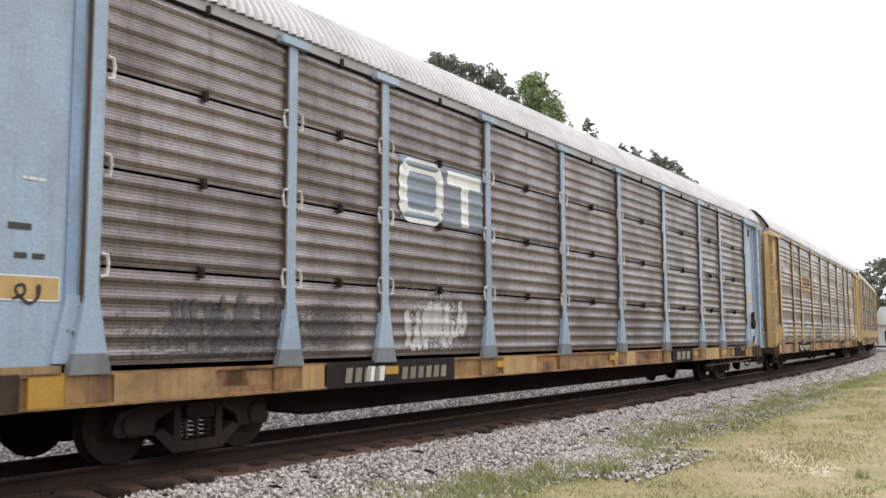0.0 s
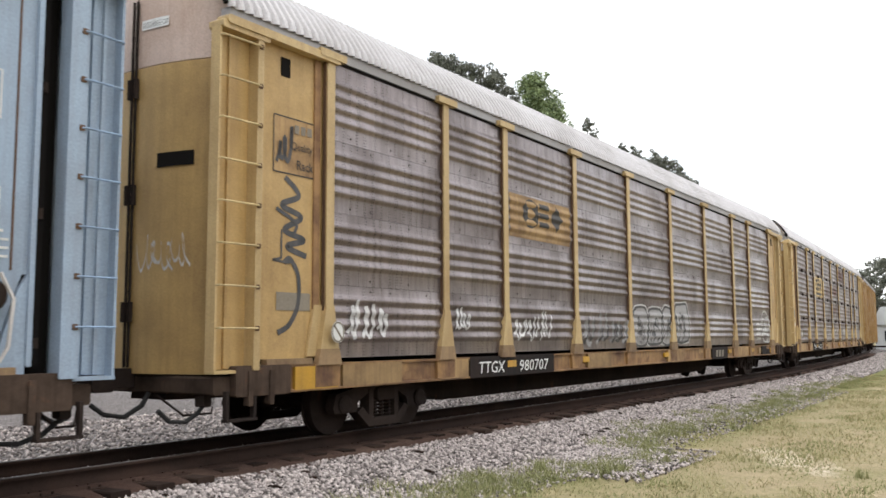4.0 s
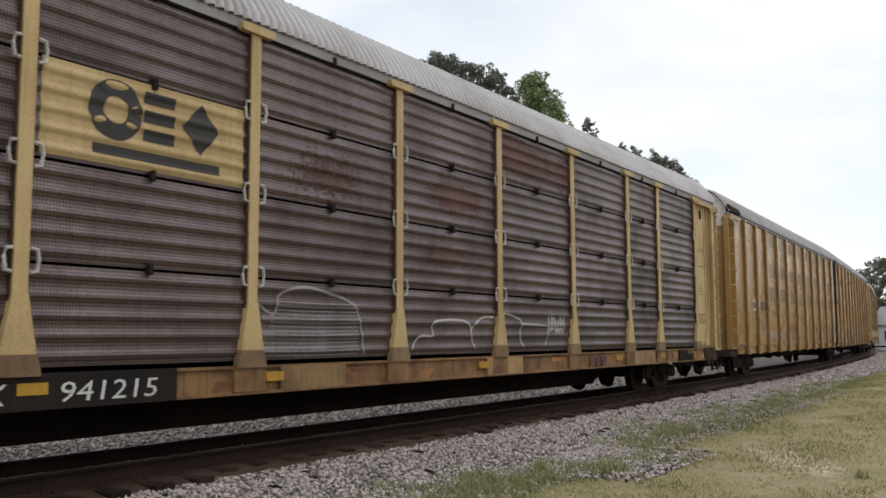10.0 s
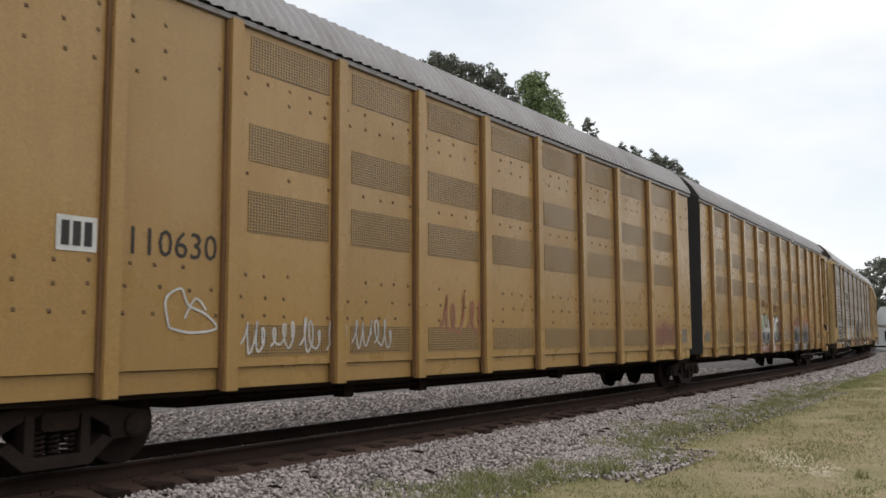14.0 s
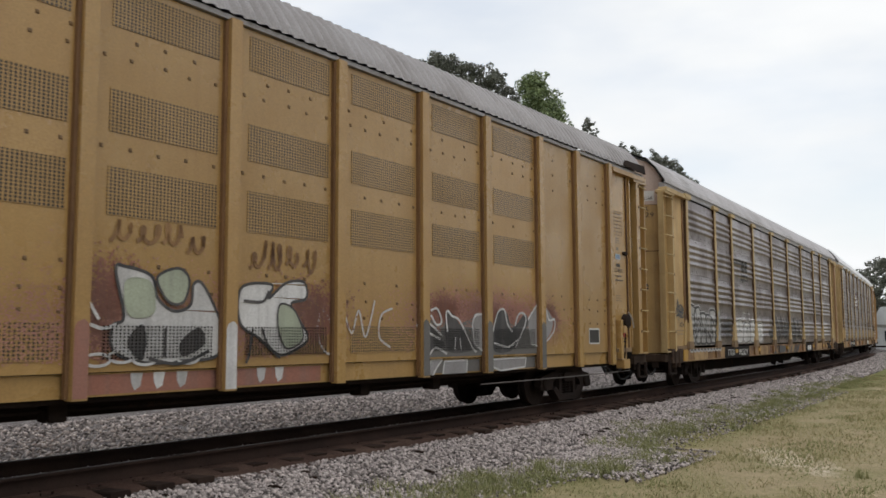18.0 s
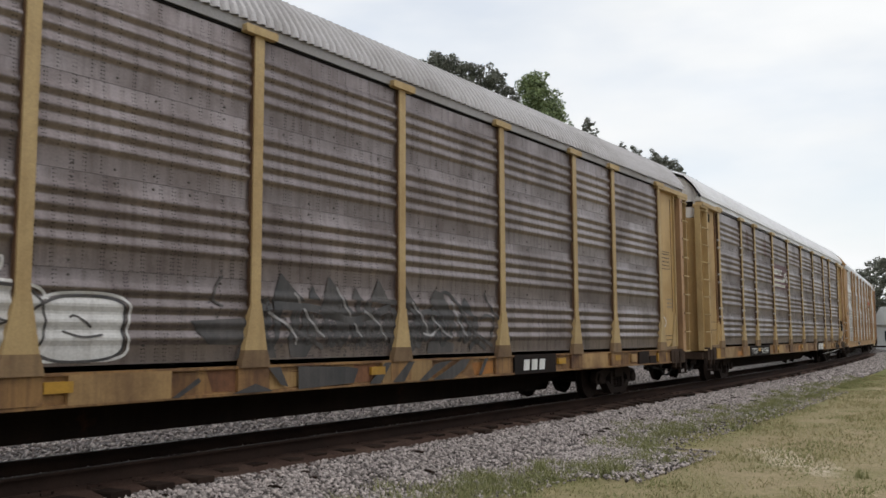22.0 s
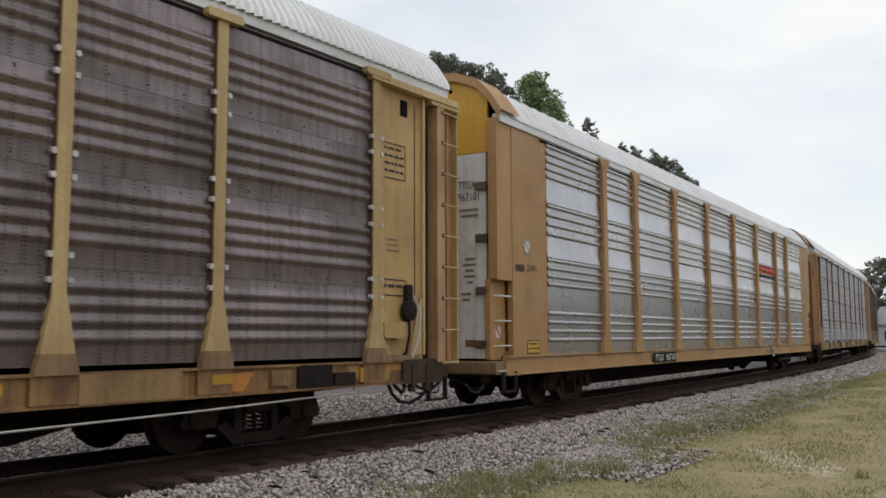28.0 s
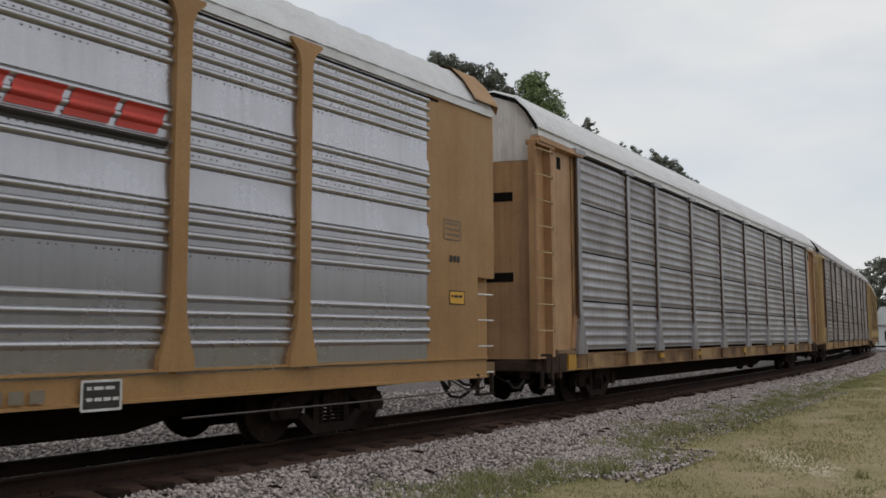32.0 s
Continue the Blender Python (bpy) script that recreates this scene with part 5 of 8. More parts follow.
        truck(car, sx * 10.06)
    sill(car, sill_mat, patches=patches)
    place_car(car, u, 20.12)
    return car


FLAT_POSTS = (-8.84, -7.25, -5.68, -3.79, -1.97, -0.05, 1.84, 3.73, 5.57, 7.47, 9.32)


def flat_post():
    """A pressed upright between the flat sheets, down past the sill."""
    return Geo().prism([(-0.085, 0.60), (0.085, 0.60), (0.085, 4.90), (-0.085, 4.90)], -0.10, 0.0)


def dimple(x, z):
    return [(x - 0.014, -0.012, z - 0.012), (x + 0.014, -0.012, z - 0.012), (x + 0.014, -0.012, z + 0.012), (x - 0.014, -0.012, z + 0.012), (x - 0.022, 0, z - 0.022), (x + 0.022, 0, z - 0.022), (x + 0.022, 0, z + 0.022), (x - 0.022, 0, z + 0.022)]


def rivet_rows(w, rows):
    g = Geo()
    n = max(2, round(w / 0.36))
    rng = random.Random(int(w * 1000))
    for z in rows:
        for i in range(n):
            if rng.random() < 0.22:
                continue
            g.add(dimple(0.12 + (w - 0.24) * i / (n - 1) + rng.uniform(-0.05, 0.05), z + rng.uniform(-0.012, 0.012)), [(0, 1, 2, 3), (0, 4, 5, 1), (1, 5, 6, 2), (2, 6, 7, 3), (3, 7, 4, 0)])
    return g


def flat_car(sx, u):
    """One unit of the two-unit car; sx: -1 the leading unit, 1 the trailing one (turned about)."""
    car = tagged(new("autorack_unit"), "ochre yellow smooth-sided auto rack unit with perforated vents" if sx < 0 else "ochre yellow smooth-sided auto rack unit with painted graffiti", "rail car", "cars of the train")
    k = -sx

    def X(a, b):
        return (min(k * a, k * b), max(k * a, k * b))
    rf = roof(-10.85, 10.5, 0.21, 0.045)
    rf.v = [(k * x, y, z) for x, y, z in rf.v]
    part("roof", rf, ROOF_DULL, car, "ridged metal roof")
    edges = [-9.9] + list(FLAT_POSTS) + [10.45]
    for turn in (0, 1):
        f = -1 if not turn else 1
        for i, (a, b) in enumerate(zip(edges, edges[1:])):
            x0, x1 = X(a, b)
            w = x1 - x0
            s = part("flat_sheet", Geo().box(x0 + 0.01, x1 - 0.01, min(f * 1.44, f * 1.40), max(f * 1.44, f * 1.40), 0.86, 4.88, 0.006), OCHRE, car)
            part("lower_sheet", Geo().box(x0 + 0.08, x1 - 0.08, min(f * 1.40, f * 1.34), max(f * 1.40, f * 1.34), 0.62, 0.85, 0.01), OCHRE, s)
            if turn:
                continue
            solid = i < 3 or i == len(edges) - 2
            if i:
                rows = (4.55, 4.28, 3.98, 1.95, 1.72, 1.45) if solid else (4.27, 4.07, 3.12, 1.93, 1.67, 1.45)
                r = part("rivet_field", rivet_rows(w - 0.2, rows), RIVET, s, at=(x0 + 0.1, -1.44, 0))
                tagged(r, kind="stuff")
            if not solid:
                for z0, z1 in ((4.38, 4.80), (3.28, 3.73), (2.43, 2.92), (0.98, 1.34)):
                    part("vent", shared(("vent", round(w, 2), z0), lambda: Geo().box(0.29, w - 0.18, -0.008, 0.0, z0, z1, 0.003), OCHRE_VENT), OCHRE_VENT, s, "perforated vent plate", at=(x0, -1.44, 0))
        for x in FLAT_POSTS:
            q = part("post", shared("flat_post", flat_post, OCHRE), OCHRE, car, at=(k * x, -1.44 if not turn else 1.44, 0), turn=math.pi * turn)
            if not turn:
                # one side only: rust stain, and the post's shaded side painted in
                part("post_side", shared("post_side", lambda: Geo().box(-0.128, -0.088, -0.05, 0.0, 0.62, 4.86), POST_SIDE), POST_SIDE, q, "rust-stained side of the post with its shade painted in")
        part("eave_rail", Geo().box(*X(-10.8, 10.5), min(f * 1.49, f * 1.36), max(f * 1.49, f * 1.36), 4.89, 4.95), ROOF_DULL, car)
    # dark block added behind the flat sheets to blacken the gaps
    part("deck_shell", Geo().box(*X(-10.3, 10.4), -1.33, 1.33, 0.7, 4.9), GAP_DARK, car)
    part("underframe", Geo().box(*X(-10.6, 10.6), -1.3, 1.3, 0.56, 0.72), STEEL, car)
    part("centre_sill", Geo().prism([(-10.5, 0.50), (-6.2, 0.42), (-5.4, 0.34), (9.0, 0.34), (10.5, 0.5), (10.5, 0.7), (-10.5, 0.7)] if k > 0 else [(-10.5, 0.5), (-9.0, 0.34), (5.4, 0.34), (6.2, 0.42), (10.5, 0.50), (10.5, 0.7), (-10.5, 0.7)], -0.3, 0.3), STEEL, car)
    part("brake_rod", Geo().tube([(k * -5.5, -0.9, 0.50), (k * 0.5, -0.95, 0.46), (k * 8.0, -0.9, 0.50)], 0.03, 6), STEEL, car)
    for x in (-3.0, -1.2, 3.6):
        part("brake_hanger", Geo().box(k * x - 0.1, k * x + 0.1, -1.0, -0.8, 0.36, 0.62, 0.02), STEEL, car)
    ladder_end(car, sx, OCHRE, OCHRE, RUNG, half=10.9, inner=9.9 if sx < 0 else 9.2, reach=-0.03)
    end_door(car, sx, OCHRE, WHITE if sx < 0 else PINK, half=10.9, split=4.53 if sx < 0 else 4.38)
    coupler(car, sx, 10.75)
    # dark plate added for the shaded gap where the roof starts farther back
    gap_plate = [(k * q, -y, z) for q, y, z in ((-10.78, 1.575, 4.95), (-9.55, 1.575, 4.97), (-9.72, 1.535, 5.12), (-10.9, 1.50, 5.17), (-10.78, 1.53, 4.95), (-9.55, 1.53, 4.97), (-9.72, 1.49, 5.12), (-10.9, 1.45, 5.17))]
    part("roof_flap", Geo().add(gap_plate, [(0, 1, 2, 3), (7, 6, 5, 4), (0, 4, 5, 1), (1, 5, 6, 2), (2, 6, 7, 3), (3, 7, 4, 0)]), STEEL_GREY, car)
    truck(car, k * -7.5)
    if sx < 0:
        g, folds = Geo(), 10
        ring = [(-1.42, 0.70)] + [(y * 0.97, z + 0.02) for y, z in ROOF_LINE] + [(1.42, 0.70)]
        n = len(ring)
        vs, fs = [], []
        for i in range(2 * folds + 1):
            x = 10.45 + 1.02 * i / (2 * folds)
            d = 0.0 if i % 2 else 0.06
            vs += [(x, y * (1 - d / 1.4), z - (d if z > 5 else 0)) for y, z in ring]
        for i in range(2 * folds):
            fs += [(i * n + j, i * n + j + 1, (i + 1) * n + j + 1, (i + 1) * n + j) for j in range(n - 1)]
        part("bellows", g.add(vs, fs), RUBBER, car, "black pleated rubber bellows")
        truck(car, 10.95)
    place_car(car, u, 18.0)
    return car

YS = [(-12.4, -11.6, 0.02, 0.30, SAFETY_YELLOW), (-11.5, -10.2, 0.02, 0.31, TAN_PATCH), (-9.2, -8.4, 0.02, 0.31, TAN_PATCH), (-3.8, -2.6, 0.02, 0.31, TAN_PATCH), (1.0, 2.2, 0.02, 0.31, TAN_PATCH), (7.4, 8.6, 0.02, 0.31, TAN_PATCH)]
NAMEPLATE = [(-8.35, -5.35, 0.0, 0.335, BLACK_PLATE), (4.7, 6.25, 0.0, 0.335, BLACK_PLATE), (9.9, 10.2, 0.08, 0.26, TAN_PATCH), (10.35, 10.95, 0.03, 0.31, BLACK_PLATE), (11.0, 11.4, 0.03, 0.2, BLACK_PLATE), (11.5, 12.1, 0.06, 0.25, SAFETY_YELLOW)]
grand = rack_car("weathered brown-grey auto rack car with light blue posts", "close", PANEL_BROWN, BLUE, BLUE, BLUE, BLUE, ROOF, ORANGE_SILL, 13.5, YS + NAMEPLATE, rung=BLUE_DARK, clips=True, brake=True)
tagged_car = rack_car("grey corrugated auto rack car with yellow ends and graffiti", "banded", PANEL_GREY, YELLOW, YELLOW, YELLOW_DOOR, PINK, ROOF, ORANGE_SILL, 42.18, YS + NAMEPLATE)
dark = rack_car("dark brown corrugated auto rack car with pale yellow ends", "close", PANEL_DARK, YELLOW_FADED, YELLOW_FADED, YELLOW_FADED, WHITE, ROOF, ORANGE_SILL, 70.82, YS + NAMEPLATE[:1] + NAMEPLATE[2:], clips=True)
unit_a = flat_car(-1, 96.94)
unit_b = flat_car(1, 118.75)
southern = rack_car("grey corrugated auto rack car with dull yellow ends and graffiti", "banded", PANEL_GREY, YELLOW, YELLOW, YELLOW_DOOR, PINK, ROOF, ORANGE_SILL, 144.43, YS + NAMEPLATE, slots=(), bay=LADDER_TAN, hole=False)
con = rack_car("dark grey corrugated auto rack car with yellow posts", "banded", PANEL_NIGHT, YELLOW, YELLOW, YELLOW_DOOR, WHITE, ROOF_WHITE, ORANGE_SILL, 173.08, YS + NAMEPLATE, brake=True, clips=True, high=0.05, bay=LADDER_TAN)
silver = rack_car("bright silver auto rack car with orange-tan posts", "bright", SILVER, ORANGE_TAN, ORANGE_TAN, ORANGE_TAN, BRIGHT_YELLOW, ROOF_WHITE, ORANGE_TAN, 201.73, (), cap="gusset", seams=True, high=0.03)
last = rack_car("light grey auto rack car with tan ends", "close", PANEL_LIGHT, PANEL_LIGHT, LADDER_TAN, LADDER_TAN, WHITE, ROOF_WHITE, ORANGE_SILL, 230.4, YS, slots=(3.7, 2.2), latches=False, high=0.05)
rack_car("dull brown-grey auto rack car with tan ends", "close", PANEL_BROWN, PANEL_BROWN, YELLOW, YELLOW_DOOR, WHITE, ROOF, ORANGE_SILL, 259.05, YS, latches=False)
rack_car("dull grey auto rack car with tan posts", "banded", PANEL_NIGHT, YELLOW_FADED, YELLOW, YELLOW_DOOR, WHITE, ROOF, ORANGE_SILL, 287.7, YS)

# ---- paint and lettering on the cars ----


def skin(kind):
    """How far out the surface lies at height z: a corrugated side, or a flat one."""
    if isinstance(kind, float):
        return lambda z: kind
    cuts = SPLITS[kind]
    fs = [(z1, relief(kind, z0, z1 - GAPS[kind])) for z0, z1 in zip(cuts, cuts[1:])]

    def at(z):
        for z1, f in fs:
            if z <= z1:
                return SKIN - f(z) - 0.010
        return SKIN - 0.010
    return at


def curve_through(pts, step=0.025, closed=False):
    """Points along a smooth line through pts."""
    p = [np.array(q, float) for q in pts]
    n = len(p)
    out = []
    for i in range(n if closed else n - 1):
        a, b, c, d = (p[(i + k) % n] if closed else p[min(max(i + k, 0), n - 1)] for k in (-1, 0, 1, 2))
        m = max(2, int(np.linalg.norm(c - b) / step))
        for j in range(m):
            t = j / m
            out.append(0.5 * (2 * b + (c - a) * t + (2 * a - 5 * b + 4 * c - d) * t * t + (3 * b - a - 3 * c + d) * t ** 3))
    out.append(p[0] if closed else p[-1])
    return out


def ribbon(g, pts, w, y, closed=False, smooth=True, lift_by=0.0):
    """A painted stroke of width w that lies on the surface y(z)."""
    c = curve_through(pts, closed=closed) if smooth else [np.array(a, float) + (np.array(b, float) - np.array(a, float)) * t for a, b in zip(pts, pts[1:]) for t in np.linspace(0, 1, max(2, int(math.dist(a, b) / 0.025)))]
    v = []
    for i, q in enumerate(c):
        d = c[min(i + 1, len(c) - 1)] - c[max(i - 1, 0)]
        l = np.hypot(*d) or 1
        nx, nz = -d[1] / l * w / 2, d[0] / l * w / 2
        v += [(q[0] + nx, y(q[1] + nz) - lift_by, q[1] + nz), (q[0] - nx, y(q[1] - nz) - lift_by, q[1] - nz)]
    g.add(v, [(2 * i, 2 * i + 1, 2 * i + 3, 2 * i + 2) for i in range(len(c) - 1)])
    return g


def area(g, poly, y, step=0.0125, lift_by=0.0):
    """A painted area with the outline poly, laid on the surface in narrow rows that share their edges."""
    zs = [p[1] for p in poly]
    lo, hi = min(zs), max(zs)
    n = max(1, round((hi - lo) / step))
    e = (hi - lo) * 1e-4
    base, last = len(g.v), None
    for i in range(n + 1):
        z = lo + (hi - lo) * i / n
        zc = min(max(z, lo + e), hi - e)
        xs = sorted(p[0] + (zc - p[1]) / (q[1] - p[1]) * (q[0] - p[0]) for p, q in zip(poly, poly[1:] + poly[:1]) if (p[1] <= zc) != (q[1] <= zc))
        k = len(g.v)
        g.v += [(x, y(z) - lift_by, z) for x in xs]
        if last and last[1] == len(xs):
            g.f += [(last[0] + j, last[0] + j + 1, k + j + 1, k + j) for j in range(0, len(xs) - 1, 2)]
        elif last and last[1] and xs:
            m = min(len(xs), last[1])
            g.f += [(last[0] + j, last[0] + j + 1, k + j + 1, k + j) for j in range(0, m - 1, 2)]
        last = (k, len(xs))
    return g


def rect(x0, x1, z0, z1):
    return [(x0, z0), (x1, z0), (x1, z1), (x0, z1)]


def oval(x, z, a, b, n=20, wob=0.0, seed=0):
    rng = random.Random(seed)
    return [(x + a * math.cos(2 * math.pi * i / n) * (1 + wob * rng.uniform(-1, 1)), z + b * math.sin(2 * math.pi * i / n) * (1 + wob * rng.uniform(-1, 1))) for i in range(n)]


def speckle(g, x, z, a, b, n, size, y, seed):
    """Overspray: a cloud of small flecks, thin towards its edge."""
    rng = random.Random(seed)
    for _ in range(n):
        px, pz = x + a * rng.gauss(0, 0.45), z + b * rng.gauss(0, 0.45)
        if pz < 0.95 or pz > 4.8:
            continue
        s = size * rng.uniform(0.4, 1.2)
        g.add([(px - s, y(pz - s), pz - s), (px + s, y(pz - s), pz - s * 0.6), (px + s * 0.7, y(pz + s), pz + s), (px - s * 0.8, y(pz + s), pz + s * 0.8)], [(0, 1, 2, 3)])
    return g


def paint(car, name, g, mat, label=""):
    return part(name, g, mat, car, label)


def words(text, height, width=None):
    """Flat outline letters as vertices (x, z) and faces, lower left at 0."""
    cu = bpy.data.curves.new("letters", "FONT")
    cu.body, cu.size, cu.resolution_u = text, 1.0, 2
    ob = bpy.data.objects.new("letters", cu)
    scene.collection.objects.link(ob)
    bpy.context.view_layer.update()
    me = bpy.data.meshes.new_from_object(ob.evaluated_get(bpy.context.evaluated_depsgraph_get()))
    v = np.array([(p.co.x, p.co.y) for p in me.vertices])
    f = [tuple(q.vertices) for q in me.polygons]
    bpy.data.objects.remove(ob)
    v -= v.min(0)
    k = height / v[:, 1].max()
    kx = width / v[:, 0].max() if width else k
    return v * np.array([kx, k]), f


def lettering(car, text, x, z, height, y, mat, width=None, slant=0.0, name="lettering", label=""):
    v, f = words(text, height, width)
    return part(name, Geo().add([(x + a + slant * b, y, z + b) for a, b in v], f), mat, car, label)


def end_x(y, xe):
    return xe + 0.27 * (1 - (abs(y) / 1.36) ** 2.4)


def end_lettering(car, text, y, z, height, mat, half=13.65, width=None, flat=None, name="lettering"):
    """Lettering on the leading end, read from ahead of the car; y is where it begins."""
    v, f = words(text, height, width)
    return part(name, Geo().add([(-(flat if flat else end_x(y - a, half - 0.25) + 0.006), y - a, z + b) for a, b in v], f), mat, car)


def end_patch(car, y0, y1, z0, z1, mat, half=13.65, flat=None, name="end_patch", label="", out=0.006):
    g, n = Geo(), 6
    vs = []
    for i in range(n + 1):
        yy = y0 + (y1 - y0) * i / n
        x = -(flat if flat else end_x(yy, half - 0.25) + out)
        vs += [(x, yy, z0), (x, yy, z1)]
    return part(name, g.add(vs, [(2 * i, 2 * i + 2, 2 * i + 3, 2 * i + 1) for i in range(n)]), mat, car, label)


def scrawl(x0, x1, z0, z1, n, seed):
    """The line of a quick tag: a run of loops and strokes of uneven height."""
    rng = random.Random(seed)
    loops = max(2, n // 2)
    w, h = x1 - x0, z1 - z0
    pts = []
    for i in range(loops):
        a, sway, lean = rng.uniform(0.5, 1.0), rng.uniform(0.1, 0.55) * w / loops, rng.uniform(-0.1, 0.15) * h
        low = z0 + rng.uniform(0, 0.25) * h
        for k in range(5):
            t = k / 5
            x = x0 + w * (i + t) / loops + sway * math.sin(2 * math.pi * t)
            z = low + (z1 - low) * a * (0.5 - 0.5 * math.cos(2 * math.pi * t)) * rng.uniform(0.85, 1.0)
            pts.append((min(x1, max(x0, x + lean * (z - z0) / h)), min(z1, max(z0, z))))
    return pts


def tag(car, x0, x1, z0, z1, n, seed, mat, y, w=0.035, lines=2, label=""):
    for k in range(lines):
        m = (x0 + (x1 - x0) * k / lines, x0 + (x1 - x0) * (k + 1) / lines)
        paint(car, "graffiti_tag", ribbon(Geo(), scrawl(m[0], m[1] - 0.02, z0, z1, max(4, n // lines), seed + k), w, y), mat, label)


def bubble_piece(car, x0, x1, z0, z1, n, seed, y, face, edge, glow=None, label="", w=0.045, spread=1.0):
    """Fat rounded graffiti letters with dark outlines and a pale rim."""
    rng = random.Random(seed)
    top, line, rim = Geo(), Geo(), Geo()
    st = (x1 - x0) / n
    for i in range(n):
        cx = x0 + st * (i + 0.5)
        h = (z1 - z0) * rng.uniform(0.8, 1.0)
        cz = z0 + h / 2
        a, b = st * 0.54 * spread, h / 2
        sh = [(cx + a * rng.uniform(0.8, 1.1) * math.copysign(abs(math.cos(t)) ** 0.6, math.cos(t)), cz + b * rng.uniform(0.88, 1.05) * math.copysign(abs(math.sin(t)) ** 0.6, math.sin(t))) for t in [2 * math.pi * k / 11 for k in range(11)]]
        sh = [(px, max(z0, pz)) for px, pz in sh]
        out = [tuple(q) for q in curve_through(sh, 0.05, True)]
        area(top, out, y, 0.025)
        ribbon(line, sh, w, y, True, lift_by=0.007)
        for k in range(2):
            ribbon(line, [(cx + a * rng.uniform(-0.5, 0.1), cz + b * rng.uniform(-0.6, 0.6)), (cx + a * rng.uniform(-0.2, 0.3), cz + b * rng.uniform(-0.3, 0.5)), (cx + a * rng.uniform(0.1, 0.6), cz + b * rng.uniform(-0.7, 0.4))], w * 0.8, y, lift_by=0.007)
        if w > 0.03:
            area(line, oval(cx + a * rng.uniform(-0.3, 0.3), cz + b * rng.uniform(-0.5, 0.3), a * 0.22, b * 0.16), y, 0.025, 0.004)
        ribbon(rim, [(px * 1.0 + (px - cx) * 0.14, max(z0 + 0.02, pz + (pz - cz) * 0.1)) for px, pz in sh], 0.03, y, True, lift_by=0.002)
    if glow:
        g = Geo()
        speckle(g, (x0 + x1) / 2, (z0 + z1) / 2, (x1 - x0) * 0.6, (z1 - z0) * 0.75, 5000, 0.009, lambda z: y(z) + 0.002, seed)
        paint(car, "graffiti_haze", g, glow)
    p = paint(car, "graffiti_piece", top, face, label)
    paint(p, "graffiti_rim", rim, SPRAY_WHITE)
    paint(p, "graffiti_outline", line, edge)
    return p


def placard(car, x0, x1, z0, z1, y, frame=LETTER_BLACK, rows=0, back=None, w=0.016, seed=1, ink=None):
    """A stencilled box with a frame and rows of unreadable small print as bars."""
    yf = skin(y)
    p = None
    if back:
        p = paint(car, "placard", area(Geo(), rect(x0, x1, z0, z1), yf, 0.05), back)
    g = Geo()
    if frame:
        ribbon(g, [(x0, z0), (x1, z0), (x1, z1), (x0, z1), (x0, z0)], w, yf, smooth=False, lift_by=0.003)
    rng = random.Random(seed)
    for i in range(rows):
        z = z1 - (z1 - z0) * (i + 0.8) / (rows + 0.6)
        x = x0 + 0.12 * (x1 - x0)
        while x < x1 - 0.2 * (x1 - x0):
            l = rng.uniform(0.1, 0.28) * (x1 - x0)
            area(g, rect(x, min(x + l, x1 - 0.06 * (x1 - x0)), z, z + (z1 - z0) * 0.3 / (rows + 0.5)), yf, 0.012, 0.003)
            x += l + 0.05 * (x1 - x0)
    return small(paint(p or car, "placard_print", g, ink or frame or LETTER_BLACK))


def bars(car, x0, x1, z0, z1, n, y, mat, slant=0.0, gap=0.28):
    """A mark of n plain bars, in place of letters of a firm's name."""
    st = (x1 - x0) / n
    for i in range(n):
        a, b = x0 + st * i, x0 + st * (i + 1 - gap)
        paint(car, "maker_mark", area(Geo(), [(a, z0), (b, z0), (b + slant * (z1 - z0), z1), (a + slant * (z1 - z0), z1)], skin(y), 0.02, 0.003), mat)


def sill_marks(car, digits, mat=LETTER_WHITE, x=-8.1, plate=True):
    lettering(car, "TTGX", x, 0.60, 0.19, -1.511, mat, 0.85, 0.15)
    lettering(car, digits, x + 1.38, 0.60, 0.19, -1.511, mat, 1.1, 0.15)


def no_hump(car, x, z, y=-1.615, ring=LETTER_GREY):
    """A round sticker with a barred ring."""
    g = paint(car, "sticker", area(Geo(), oval(x, z, 0.13, 0.14), skin(y), 0.02), LETTER_WHITE, "round white sticker with a barred ring")
    r = Geo()
    ribbon(r, oval(x, z, 0.11, 0.12, 16), 0.022, skin(y - 0.003), True)
    ribbon(r, [(x - 0.08, z + 0.09), (x + 0.08, z - 0.09)], 0.03, skin(y - 0.003), smooth=False)
    paint(g, "sticker_print", r, ring)


DOOR = -1.4345
CLOSE, BAND, SHINE = skin("close"), skin("banded"), skin("bright")

# the blue-posted car
field = paint(grand, "emblem_field", area(Geo(), rect(-6.75, -4.42, 2.92, 3.86), CLOSE), BLUE_FADED, "faded blue field of an emblem")
em = Geo()
ribbon(em, [(-5.72, 3.1), (-5.72, 3.62), (-5.84, 3.74), (-6.55, 3.74), (-6.68, 3.6), (-6.68, 3.1), (-6.55, 2.98), (-5.84, 2.98), (-5.72, 3.1)], 0.2, CLOSE, smooth=False, lift_by=0.007)
area(em, rect(-5.5, -4.5, 3.58, 3.8), CLOSE, 0.0125, 0.007)
area(em, rect(-5.1, -4.88, 2.94, 3.58), CLOSE, 0.0125, 0.007)
paint(field, "emblem_shape", em, LETTER_WHITE)
g = Geo()
for k in range(3):
    ribbon(g, scrawl(-6.6 + 0.5 * k, -5.95 + 0.5 * k, 1.0 + 0.05 * k, 1.85, 9, 40 + k), 0.075, CLOSE)
speckle(g, -5.8, 1.4, 0.7, 0.42, 1680, 0.013, CLOSE, 3)
paint(grand, "graffiti_tag", g, SPRAY_PALE, "faded white graffiti patch")
g = Geo()
